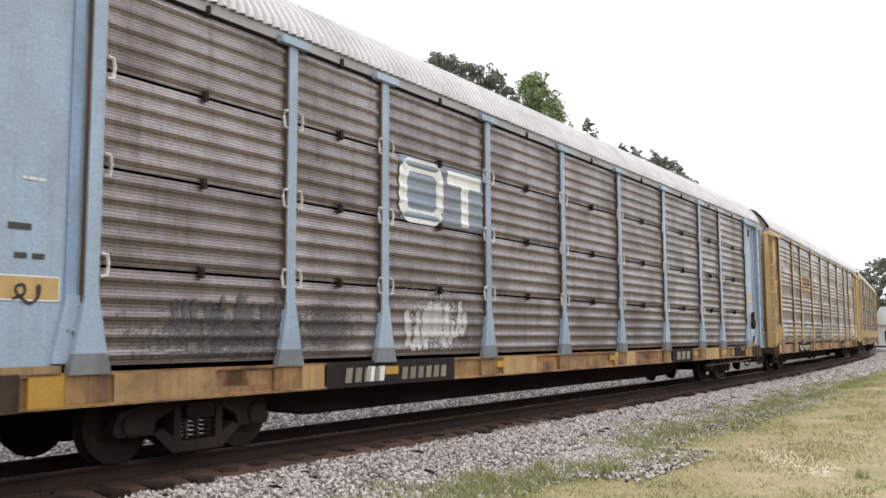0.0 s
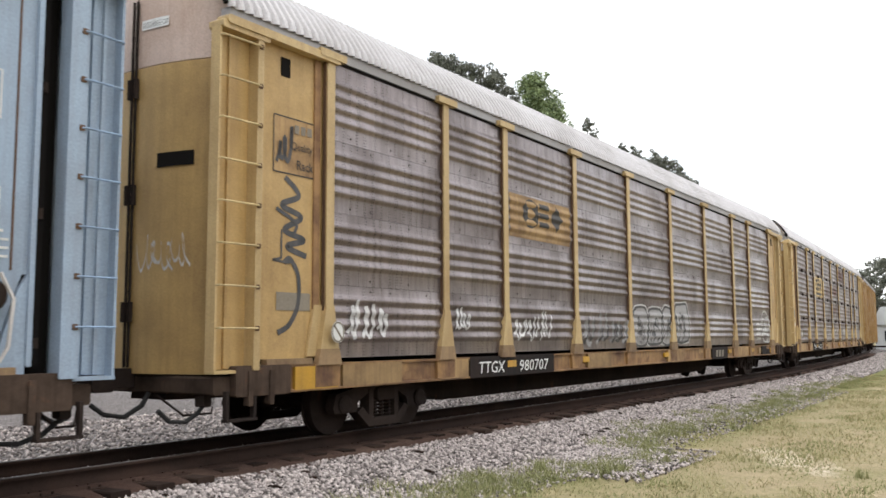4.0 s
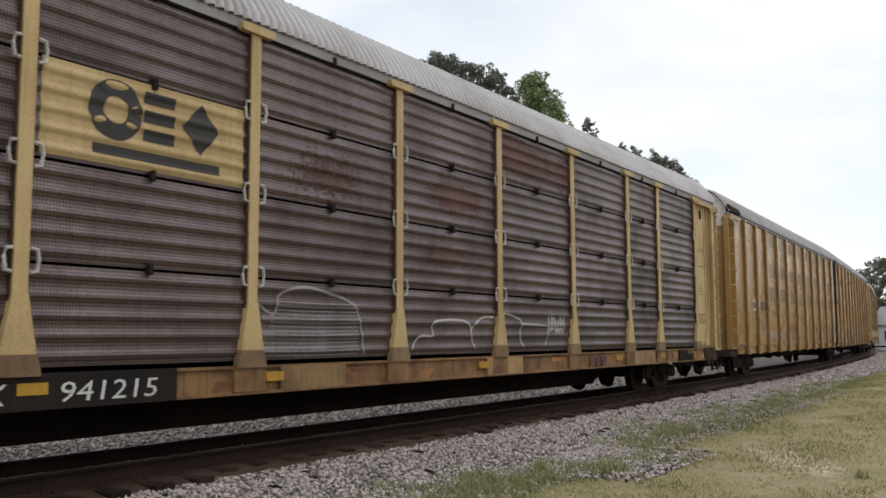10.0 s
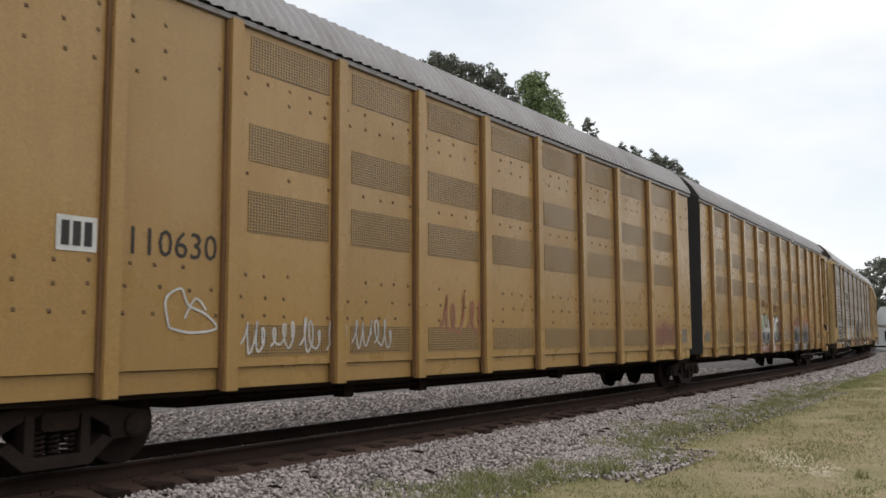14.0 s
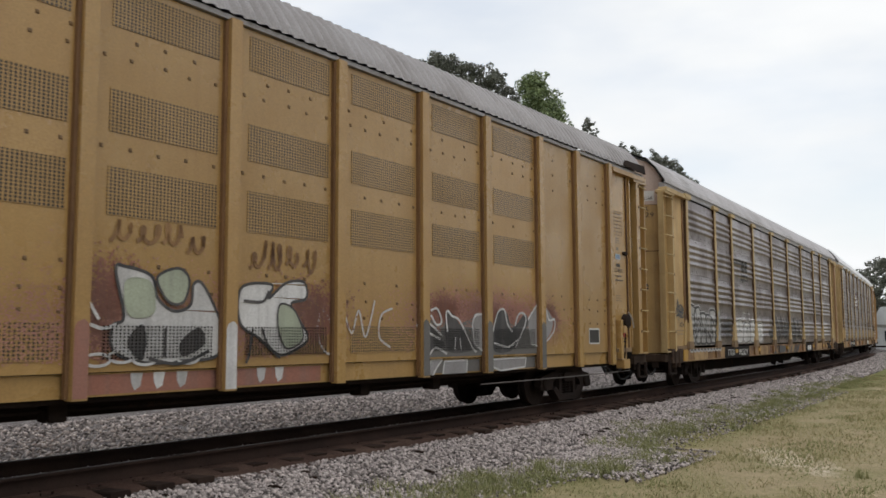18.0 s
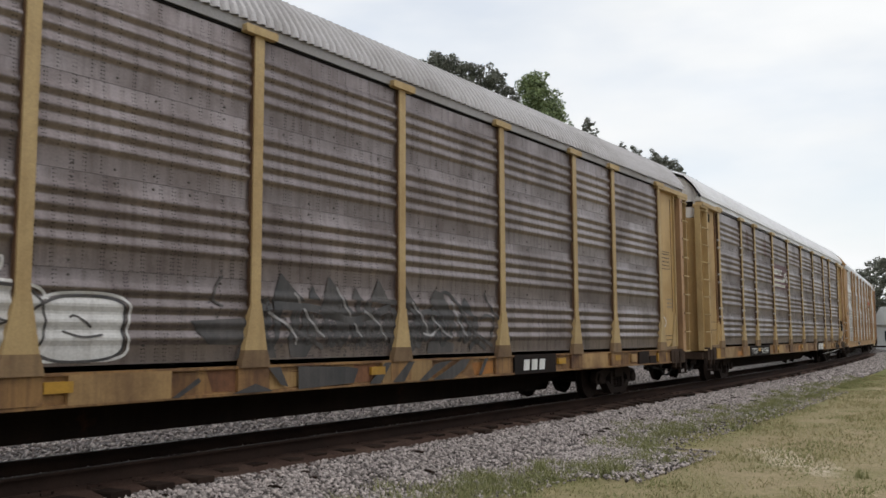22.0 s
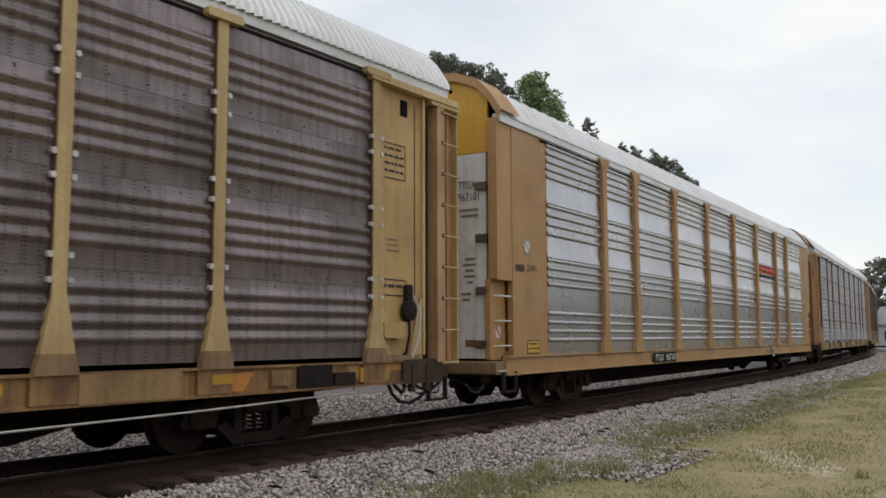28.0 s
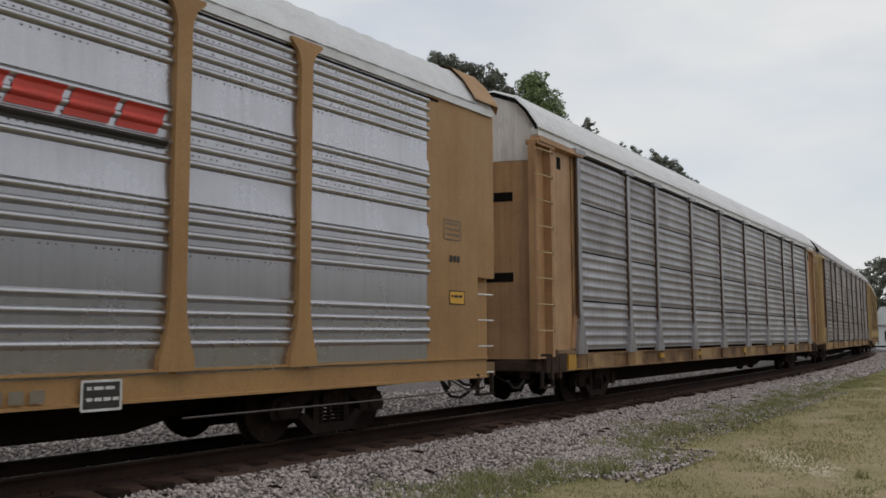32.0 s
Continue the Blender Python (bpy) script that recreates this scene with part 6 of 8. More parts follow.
for k in range(5):
    ribbon(g, scrawl(-10.8 + 0.42 * k, -10.45 + 0.42 * k, 1.25, 1.72, 6, 60 + k), 0.07, CLOSE)
speckle(g, -8.3, 1.35, 0.6, 0.3, 1040, 0.013, CLOSE, 4)
speckle(g, -9.9, 1.2, 1.6, 0.3, 2000, 0.013, CLOSE, 5)
paint(grand, "graffiti_tag", g, SPRAY_BLACK, "smudged black graffiti")
placard(grand, -12.72, -12.09, 1.54, 1.76, DOOR, LETTER_WHITE, 0, YELLOW_DOOR)
tag(grand, -12.55, -12.2, 1.5, 1.78, 4, 8, LETTER_BLACK, skin(DOOR - 0.006), 0.03, 1)
bars(grand, -12.62, -12.3, 2.18, 2.24, 1, DOOR, LETTER_BLACK)
bars(grand, -12.55, -12.2, 1.92, 1.97, 2, DOOR, LETTER_BLACK)
placard(grand, -12.53, -12.21, 2.57, 2.72, DOOR, None, 1, ink=LETTER_WHITE)
placard(grand, 12.06, 12.62, 3.16, 3.6, DOOR, LETTER_WHITE, 4)
placard(grand, 12.05, 12.64, 2.3, 2.54, DOOR, LETTER_WHITE, 0, YELLOW_DOOR)
placard(grand, 12.3, 12.77, 1.85, 2.2, DOOR, None, 4, ink=LETTER_WHITE)
placard(grand, 12.2, 12.45, 2.75, 2.9, DOOR, None, 2, ink=LETTER_WHITE)
bars(grand, -8.0, -7.2, 0.60, 0.79, 4, -1.511, LETTER_GREY, 0.15, 0.35)
bars(grand, -6.75, -5.55, 0.60, 0.77, 6, -1.511, LETTER_GREY, 0.15, 0.35)
bars(grand, -7.55, -7.1, 0.60, 0.80, 2, -1.511, LETTER_WHITE, 0.15, 0.3)
bars(grand, 5.0, 6.1, 0.60, 0.80, 3, -1.507, LETTER_GREY, 0.15, 0.3)


def firm_panel(car, y, faded, x0=-7.0, x1=-4.45, z0=2.93, z1=3.86):
    """A yellow field with dark plain shapes and an underline."""
    f = paint(car, "emblem_field", area(Geo(), rect(x0, x1, z0, z1), y), YELLOW_FADED if not faded else TAN_PATCH, "yellow field of an emblem")
    g = Geo()
    w = (x1 - x0)
    a, b = z0 + 0.30 * (z1 - z0), z0 + 0.92 * (z1 - z0)
    m = (a + b) / 2
    cx = x0 + 0.32 * w
    ribbon(g, oval(cx, m, 0.23, 0.5 * (b - a) - 0.06, 14), 0.17, y, True, lift_by=0.007)
    cx = x0 + 0.53 * w
    for k in range(3):
        z = a + (b - a) * (0.06 + 0.35 * k)
        area(g, rect(cx - 0.2, cx + 0.2, z, z + (b - a) * 0.21), y, 0.0125, 0.007)
    cx = x0 + 0.75 * w
    area(g, [(cx - 0.26, m), (cx, a), (cx + 0.26, m), (cx, b)], y, 0.0125, 0.007)
    if not faded:
        area(g, rect(x0 + 0.22 * w, x0 + 0.86 * w, z0 + 0.10 * (z1 - z0), z0 + 0.21 * (z1 - z0)), y, 0.0125, 0.007)
    paint(f, "emblem_shape", g, LETTER_BLACK)


# the grey car with many tags
firm_panel(tagged_car, BAND, True, -6.95, -4.5, 2.95, 3.72)
tag(tagged_car, -11.4, -10.45, 1.17, 1.8, 16, 11, SPRAY_WHITE, BAND, 0.055, 3, "white graffiti tag")
tag(tagged_car, -8.75, -8.3, 1.3, 1.78, 8, 12, SPRAY_WHITE, BAND, 0.04, 1)
tag(tagged_car, -6.85, -5.35, 1.1, 1.7, 18, 13, SPRAY_WHITE, BAND, 0.045, 3, "white graffiti tag")
tag(tagged_car, -4.0, 2.4, 1.0, 1.75, 36, 14, SPRAY_GREY, BAND, 0.09, 9, "grey graffiti letters")
tag(tagged_car, -3.9, 2.5, 1.02, 1.6, 36, 15, SPRAY_BLACK, BAND, 0.07, 9, "black graffiti letters")
tag(tagged_car, 9.9, 11.3, 1.1, 1.9, 12, 16, SPRAY_WHITE, BAND, 0.03, 2)
g = Geo()
ribbon(g, [(-12.55, 3.15), (-12.3, 2.95), (-12.6, 2.8), (-12.25, 2.68), (-12.55, 2.5), (-12.2, 2.4), (-12.5, 2.3), (-12.15, 2.2)], 0.075, skin(DOOR))
ribbon(g, [(-12.6, 2.5), (-12.6, 2.15), (-12.75, 2.12), (-12.45, 2.1)], 0.03, skin(DOOR - 0.002), smooth=False)
ribbon(g, [(-12.55, 2.1), (-12.45, 2.15), (-12.3, 1.95), (-12.3, 1.6), (-12.45, 1.35), (-12.65, 1.25)], 0.07, skin(DOOR - 0.004))
ribbon(g, [(-12.7, 2.75), (-12.35, 2.6), (-12.4, 2.45)], 0.05, skin(DOOR - 0.003))
paint(tagged_car, "graffiti_tag", g, SPRAY_BLACK, "black graffiti down the end sheet")
placard(tagged_car, -12.76, -12.0, 3.2, 3.9, DOOR, LETTER_BLACK, 0, TAN_PATCH)
lettering(tagged_car, "Quality", -12.45, 3.48, 0.13, DOOR - 0.008, LETTER_BLACK, 0.38)
lettering(tagged_car, "Rack", -12.35, 3.27, 0.12, DOOR - 0.008, LETTER_BLACK, 0.3)
bars(tagged_car, -12.4, -12.05, 3.72, 3.83, 3, DOOR - 0.006, LETTER_GREY)
tag(tagged_car, -12.72, -12.4, 3.3, 3.85, 6, 91, SPRAY_BLACK, skin(DOOR - 0.01), 0.05, 1)
bars(tagged_car, -12.68, -12.08, 1.52, 1.74, 1, DOOR, LETTER_GREY, gap=0.0)
no_hump(tagged_car, -11.74, 1.26)
bubble_piece(tagged_car, -1.3, 2.72, 0.97, 2.05, 4, 21, BAND, SPRAY_GREY, SPRAY_BLACK, RUST_BLOOM, "large grey graffiti letters outlined in black", 0.06)
g = Geo()
ribbon(g, oval(11.0, 1.5, 0.52, 0.52, 16), 0.04, BAND, True)
ribbon(g, oval(10.76, 1.56, 0.17, 0.23, 12), 0.035, BAND, True)
ribbon(g, oval(11.26, 1.56, 0.17, 0.25, 12), 0.035, BAND, True)
ribbon(g, [(10.5, 1.2), (10.65, 1.27), (11.0, 1.26), (11.35, 1.2), (11.47, 1.1)], 0.035, BAND)
ribbon(g, [(10.95, 1.36), (11.02, 1.45), (11.1, 1.36), (10.95, 1.35)], 0.035, BAND)
ribbon(g, [(11.42, 1.85), (11.58, 1.6), (11.6, 1.2), (11.5, 1.0), (11.2, 0.98)], 0.03, BAND)
for k in range(4):
    ribbon(g, [(10.68 + 0.15 * k, 1.2), (10.68 + 0.15 * k, 1.32)], 0.025, BAND, smooth=False)
paint(tagged_car, "graffiti_face", g, LETTER_WHITE, "white outline drawing of a round face")
for k in range(4):
    tag(tagged_car, 9.72 + 0.02 * k, 10.38, 1.06 + 0.16 * k, 1.16 + 0.16 * k, 18, 80 + k, LETTER_WHITE, BAND, 0.024, 3)
placard(tagged_car, 12.02, 12.5, 3.2, 3.62, DOOR, LETTER_GREY, 3)
bars(tagged_car, 12.15, 12.4, 2.95, 3.05, 1, DOOR, LETTER_GREY)
placard(tagged_car, 12.0, 12.55, 1.75, 2.0, DOOR, LETTER_GREY, 0, TAN_PATCH)
placard(tagged_car, 12.2, 12.6, 2.3, 2.6, DOOR, None, 3, ink=LETTER_GREY)
sill_marks(tagged_car, "980707")
end_patch(tagged_car, -0.55, -0.1, 4.92, 5.04, LETTER_WHITE, name="label_strip")
end_lettering(tagged_car, "EXCESS HEIGHT CAR", -0.12, 4.94, 0.07, LETTER_BLACK, width=0.42)
g = Geo()
for k in range(3):
    p = scrawl(-0.95 + 0.25 * k, -0.6 + 0.25 * k, 1.95, 2.5, 6, 95 + k)
    c = curve_through(p)
    g.add([(-(end_x(q[0], 13.4) + 0.008), q[0], q[1] + s) for q in c for s in (-0.02, 0.02)], [(2 * i, 2 * i + 1, 2 * i + 3, 2 * i + 2) for i in range(len(c) - 1)])
paint(tagged_car, "graffiti_tag", g, SPRAY_WHITE)

# the dark car
firm_panel(dark, CLOSE, False, -7.0, -4.45, 2.93, 3.86)
placard(dark, -12.74, -12.03, 3.18, 3.92, DOOR, LETTER_BLACK)
lettering(dark, "Quality", -12.58, 3.47, 0.15, DOOR - 0.004, LETTER_BLACK, 0.46)
lettering(dark, "Auto Rack", -12.68, 3.24, 0.12, DOOR - 0.004, LETTER_BLACK, 0.6)
bars(dark, -12.62, -12.2, 3.70, 3.82, 3, DOOR - 0.002, LETTER_GREY)
bars(dark, -12.6, -12.15, 3.44, 3.455, 1, DOOR - 0.002, LETTER_BLACK, gap=0.0)
bars(dark, -12.63, -12.2, 1.9, 2.2, 1, DOOR, LETTER_GREY, gap=0.0)
tag(dark, -12.68, -12.1, 1.55, 1.76, 9, 31, SPRAY_WHITE, skin(DOOR), 0.035, 2)
placard(dark, -12.53, -12.12, 1.2, 1.5, DOOR, LETTER_GREY, 3, YELLOW_DOOR)
placard(dark, -12.5, -12.3, 2.6, 2.72, DOOR, None, 1, ink=LETTER_GREY)
no_hump(dark, -11.87, 1.27)
no_hump(dark, 12.02, 1.27, -1.475)
g = Geo()
for pts in ([(-1.1, 1.0), (-0.9, 1.2), (-0.55, 1.22), (-0.5, 1.42), (0.3, 1.45), (0.6, 1.3)], [(0.65, 1.0), (0.55, 1.3), (0.9, 1.5), (1.3, 1.52)], [(1.55, 1.6), (2.2, 1.48), (2.15, 1.2), (2.3, 1.0)], [(2.2, 1.42), (3.0, 1.4), (3.25, 1.35), (3.1, 1.0)]):
    ribbon(g, pts, 0.032, CLOSE)
for k in range(3):
    ribbon(g, scrawl(3.2, 3.95, 1.25, 1.65, 12, 33 + k), 0.022, CLOSE)
paint(dark, "graffiti_tag", g, SPRAY_PALE, "thin white graffiti outline")
g = Geo()
ribbon(g, [(-4.2, 1.6), (-3.9, 1.48), (-3.8, 1.72), (-3.4, 1.82), (-2.9, 1.76), (-2.4, 1.62), (-2.25, 1.3), (-2.2, 0.97)], 0.035, CLOSE)
for k in range(14):
    ribbon(g, [(-4.2 + 0.03 * k, 0.98 + 0.05 * k), (-3.2, 0.97 + 0.05 * k), (-2.3, 0.98 + 0.05 * k)], 0.012, CLOSE)
paint(dark, "graffiti_tag", g, SPRAY_GREY, "thin grey graffiti outline of a head")
paint(dark, "paint_patch", area(Geo(), [(-4.15, 0.97), (-2.95, 0.97), (-2.85, 1.5), (-4.1, 1.45)], lambda z: CLOSE(z) + 0.003), PANEL_NIGHT)
g = Geo()
speckle(g, -11.5, 4.5, 0.5, 0.5, 640, 0.013, CLOSE, 61)
paint(dark, "rust_bloom", g, RUST_BLOOM)
for x, z, a, b, n in ((2.0, 4.45, 0.5, 0.3, 3000), (2.7, 4.35, 1.0, 0.3, 2600), (3.9, 4.3, 0.25, 0.3, 1100), (0.15, 3.4, 0.65, 0.2, 2600), (-0.1, 3.45, 0.3, 0.15, 900), (-0.15, 2.45, 0.5, 0.18, 900), (-2.9, 3.3, 0.7, 0.3, 700)):
    paint(dark, "rust_bloom", speckle(Geo(), x, z, a, b, n, 0.017, CLOSE, int(100 * x + 900)), RUST_BLOOM)
placard(dark, 12.18, 12.74, 3.08, 3.52, DOOR, LETTER_BLACK)
placard(dark, 12.1, 12.4, 3.05, 3.15, DOOR, None, 1, ink=LETTER_WHITE)
placard(dark, 12.15, 12.55, 2.25, 2.6, DOOR, None, 4, ink=LETTER_GREY)
placard(dark, 12.16, 12.76, 1.54, 1.78, DOOR, LETTER_BLACK, 0, YELLOW_DOOR)
sill_marks(dark, "941215")
end_lettering(dark, "941215", -0.45, 4.16, 0.11, LETTER_GREY, width=0.46)
g = Geo()
for k in range(4):
    c = curve_through(scrawl(-1.1 + 0.2 * k, -0.85 + 0.2 * k, 1.15, 1.5, 6, 97 + k))
    g.add([(-(end_x(q[0], 13.4) + 0.008), q[0], q[1] + s) for q in c for s in (-0.012, 0.012)], [(2 * i, 2 * i + 1, 2 * i + 3, 2 * i + 2) for i in range(len(c) - 1)])
paint(dark, "graffiti_tag", g, SPRAY_BLACK)

# the ochre units
FLAT = skin(-1.452)
bars(unit_a, -7.84, -7.4, 2.03, 2.37, 1, -1.447, LETTER_WHITE, gap=0.0)
bars(unit_a, -7.79, -7.42, 2.08, 2.32, 3, -1.450, LETTER_BLACK)
lettering(unit_a, "110630", -7.0, 2.05, 0.29, -1.447, LETTER_BLACK, 1.14)
g = Geo()
ribbon(g, [(-6.5, 1.3), (-6.55, 1.6), (-6.35, 1.72), (-6.25, 1.55), (-6.0, 1.45), (-5.85, 1.3), (-6.2, 1.25), (-6.5, 1.3)], 0.028, FLAT)
ribbon(g, [(-6.3, 1.4), (-6.15, 1.62), (-6.0, 1.5)], 0.025, FLAT)
for k in range(6):
    ribbon(g, scrawl(-5.5 + 0.5 * k, -5.05 + 0.5 * k, 1.0, 1.5, 7, 101 + k), 0.025, FLAT)
paint(unit_a, "graffiti_tag", g, SPRAY_WHITE, "thin white graffiti outline")
tag(unit_a, -1.4, 0.2, 1.2, 2.0, 14, 111, SPRAY_RED, FLAT, 0.05, 2, "faint red graffiti")
tag(unit_a, 7.65, 9.2, 0.95, 1.6, 22, 112, SPRAY_RED, FLAT, 0.045, 3, "faint red graffiti")
g = Geo()
speckle(g, 8.4, 1.25, 0.65, 0.35, 1800, 0.011, FLAT, 113)
paint(unit_a, "graffiti_haze", g, SPRAY_PINK)
tag(unit_a, -10.15, -9.65, 3.2, 3.75, 9, 114, SPRAY_BLACK, skin(DOOR), 0.025, 1)
placard(unit_a, -10.12, -9.6, 1.92, 2.14, DOOR, None, 2, ink=LETTER_GREY)
placard(unit_a, 9.62, 10.03, 1.03, 1.36, -1.447, LETTER_GREY, 2, LETTER_GREY)
end_lettering(unit_a, "EXCESS HEIGHT CAR", -0.22, 4.78, 0.10, LETTER_BLACK, half=10.9, width=0.92)
end_patch(unit_a, -0.78, -0.55, 4.10, 4.26, LETTER_WHITE, half=10.9, name="number_field")
end_lettering(unit_a, "110630", -0.5, 3.96, 0.11, LETTER_BLACK, half=10.9, width=0.5)
tag(unit_b, -3.4, -2.1, 2.1, 2.5, 12, 120, RUST_TAN, FLAT, 0.045, 4, "thin brown graffiti")
tag(unit_b, -1.5, -0.3, 2.0, 2.4, 12, 127, RUST_TAN, FLAT, 0.045, 4, "thin brown graffiti")
g = Geo()
speckle(g, -2.6, 1.3, 2.4, 0.55, 14000, 0.009, FLAT, 121)
speckle(g, 4.0, 1.45, 2.4, 0.5, 22000, 0.011, FLAT, 122)
paint(unit_b, "graffiti_haze", g, SPRAY_PINK)
for x, z, a, b, n in ((4.0, 1.5, 0.6, 0.28, 2600), (6.0, 1.5, 0.45, 0.3, 2200), (2.6, 1.6, 0.5, 0.25, 1800), (-0.4, 1.5, 0.7, 0.4, 2600), (-3.4, 1.5, 0.4, 0.5, 2200)):
    small(paint(unit_b, "graffiti_mist", speckle(Geo(), x, z, a, b, n, 0.014, lambda q: FLAT(q) - 0.001, int(x * 10) + 300), RUST_PINK))
def painted_letter(car, y, face, outline, rim=0.03, edge=SPRAY_BLACK, label=""):
    """One graffiti letter: a filled outline with a dark line round it and a pale one outside."""
    sh = [tuple(q) for q in curve_through(outline, 0.05, True)]
    p = paint(car, "graffiti_letter", area(Geo(), sh, skin(y), 0.02), face, label)
    paint(p, "graffiti_outline", ribbon(Geo(), outline, rim, skin(y - 0.003), True), edge)
    return p


BODY = [(-3.32, 1.88), (-3.22, 1.92), (-2.89, 1.84), (-2.8, 1.61), (-2.59, 1.48), (-2.37, 1.55), (-2.33, 1.78), (-2.19, 1.77), (-1.94, 1.35), (-1.98, 1.0), (-2.48, 0.95), (-2.95, 0.94), (-3.31, 1.06), (-3.34, 1.31), (-3.21, 1.41)]
SECOND = [(-1.63, 1.77), (-1.15, 1.83), (-1.2, 1.66), (-0.9, 1.86), (-0.58, 1.88), (-0.55, 1.68), (-0.81, 1.61), (-0.69, 1.44), (-0.51, 1.17), (-0.89, 0.99), (-1.11, 1.03), (-1.33, 1.18), (-1.64, 1.36)]
first = painted_letter(unit_b, -1.458, SPRAY_WHITE, BODY, 0.035, label="white graffiti letter outlined in black")
painted_letter(unit_b, -1.458, SPRAY_WHITE, SECOND, 0.035, label="white graffiti letter outlined in black")
painted_letter(unit_b, -1.465, SPRAY_GREEN, [(-2.81, 1.84), (-2.55, 1.94), (-2.4, 1.83), (-2.46, 1.59), (-2.63, 1.56), (-2.76, 1.68)], 0.03)
painted_letter(unit_b, -1.465, SPRAY_GREEN, [(-1.01, 1.59), (-0.75, 1.52), (-0.6, 1.19), (-0.88, 1.06), (-1.03, 1.29)], 0.025)
painted_letter(unit_b, -1.464, SPRAY_GREEN, [(-3.2, 1.77), (-2.9, 1.77), (-2.85, 1.46), (-3.15, 1.43)], 0.012, SPRAY_GREEN)
painted_letter(unit_b, -1.466, SPRAY_BLACK, [(-3.16, 1.15), (-3.0, 1.33), (-2.94, 1.17), (-2.99, 0.97)], 0.012)
painted_letter(unit_b, -1.466, SPRAY_BLACK, [(-2.49, 1.15), (-2.25, 1.3), (-2.17, 1.13), (-2.46, 1.0)], 0.012)
for line in ([(-3.65, 1.6), (-3.5, 1.38)], [(-3.3, 1.33), (-3.45, 1.29), (-3.6, 1.33)], [(-2.7, 1.3), (-2.7, 1.0)], [(-2.9, 0.98), (-2.5, 0.92), (-2.1, 1.05)], [(-1.6, 1.62), (-1.3, 1.62), (-1.2, 1.75)], [(-1.45, 1.3), (-1.5, 1.0), (-1.55, 0.9)], [(-1.3, 1.3), (-1.2, 1.1), (-1.0, 0.95)], [(-1.72, 1.65), (-1.8, 1.45)]):
    paint(unit_b, "graffiti_stroke", ribbon(Geo(), line, 0.035, skin(-1.469)), SPRAY_BLACK if line[0][0] > -3.0 else SPRAY_WHITE)
for x in (-3.0, -2.72, -2.42, -1.25, -0.95):
    paint(unit_b, "graffiti_drip", area(Geo(), [(x - 0.07, 0.84), (x + 0.08, 0.84), (x + 0.05, 0.7), (x - 0.02, 0.66), (x - 0.06, 0.74)], skin(-1.408), 0.02), SPRAY_WHITE)
paint(unit_b, "graffiti_fill", area(Geo(), [(-3.68, 0.64), (-0.2, 0.64), (-0.2, 0.835), (-3.68, 0.835)], skin(-1.404), 0.03), RUST_PINK, "dull pink overspray on the lower sheet")
g = Geo()
for k in range(5):
    ribbon(g, oval(-3.5 + 0.28 * k, 0.98 + 0.03 * (k % 2), 0.15, 0.06, 10), 0.03, skin(-1.462), True)
paint(unit_b, "graffiti_tag", g, SPRAY_WHITE)
g = Geo()
ribbon(g, [(0.0, 1.3), (-0.25, 1.55), (-0.3, 1.2), (-0.1, 0.98), (0.15, 1.15)], 0.03, FLAT)
ribbon(g, [(0.15, 1.65), (0.35, 1.25), (0.5, 1.55), (0.65, 1.2), (0.85, 1.7)], 0.03, FLAT)
ribbon(g, [(1.25, 1.6), (1.0, 1.5), (0.95, 1.2), (1.2, 1.05)], 0.03, FLAT)
paint(unit_b, "graffiti_tag", g, SPRAY_WHITE, "thin white graffiti")
LOWER = skin(-1.408)
for x0, x1 in ((2.08, 3.68), (3.9, 5.58)):
    paint(unit_b, "graffiti_fill", area(Geo(), [(x0, 0.89), (x1, 0.89), (x1, 1.40), (x1 - 0.3, 1.5), (x1 - 0.8, 1.36), (x0 + 0.5, 1.52), (x0, 1.42)], skin(-1.4525), 0.03), SPRAY_DUSK, "smoky grey graffiti ground")
    paint(unit_b, "graffiti_fill", area(Geo(), rect(x0, x1 - 0.02, 0.64, 0.835), skin(-1.405), 0.03), SPRAY_DUSK)
for x in (1.97, 3.79, 5.68):
    paint(unit_b, "graffiti_fill", area(Geo(), [(x - 0.08, 0.62), (x + 0.08, 0.62), (x + 0.08, 1.38), (x + 0.04, 1.44), (x - 0.03, 1.46), (x - 0.08, 1.41)], skin(-1.5445), 0.03), SPRAY_DUSK)
for x in (-3.73, -1.84):
    paint(unit_b, "graffiti_fill", area(Geo(), [(x - 0.08, 0.62), (x + 0.08, 0.62), (x + 0.08, 1.34), (x + 0.02, 1.38), (x - 0.05, 1.36), (x - 0.08, 1.3)], skin(-1.5445), 0.03), RUST_PINK if x < -2 else SPRAY_WHITE)
FILLS = [(SPRAY_BLACK, [(2.05, 1.48), (2.31, 1.27), (2.56, 1.05), (2.05, 1.0), (1.9, 1.2)]), (SPRAY_BLACK, [(2.63, 1.57), (2.79, 1.55), (3.06, 1.33), (3.41, 1.04), (3.17, 0.95), (2.68, 0.97), (2.58, 1.27)]),
         (SPRAY_BLACK, [(4.0, 1.27), (4.23, 1.63), (4.48, 1.6), (4.66, 1.34), (5.11, 1.59), (5.21, 1.42), (4.85, 1.08), (4.5, 0.93), (4.05, 0.96)]), (SPRAY_GREY, [(3.39, 1.51), (3.6, 1.58), (3.92, 1.4), (3.72, 1.21), (3.97, 0.98), (3.7, 0.95), (3.37, 1.1)]),
         (SPRAY_GREY, [(5.26, 1.49), (5.6, 1.74), (5.92, 1.72), (6.19, 1.47), (6.03, 1.21), (5.61, 1.03), (5.31, 1.14)])]
for mat, sh in FILLS:
    paint(unit_b, "graffiti_letter", area(Geo(), [tuple(k) for k in curve_through(sh, 0.05, True)], skin(-1.456), 0.02), mat, "graffiti letter shape")
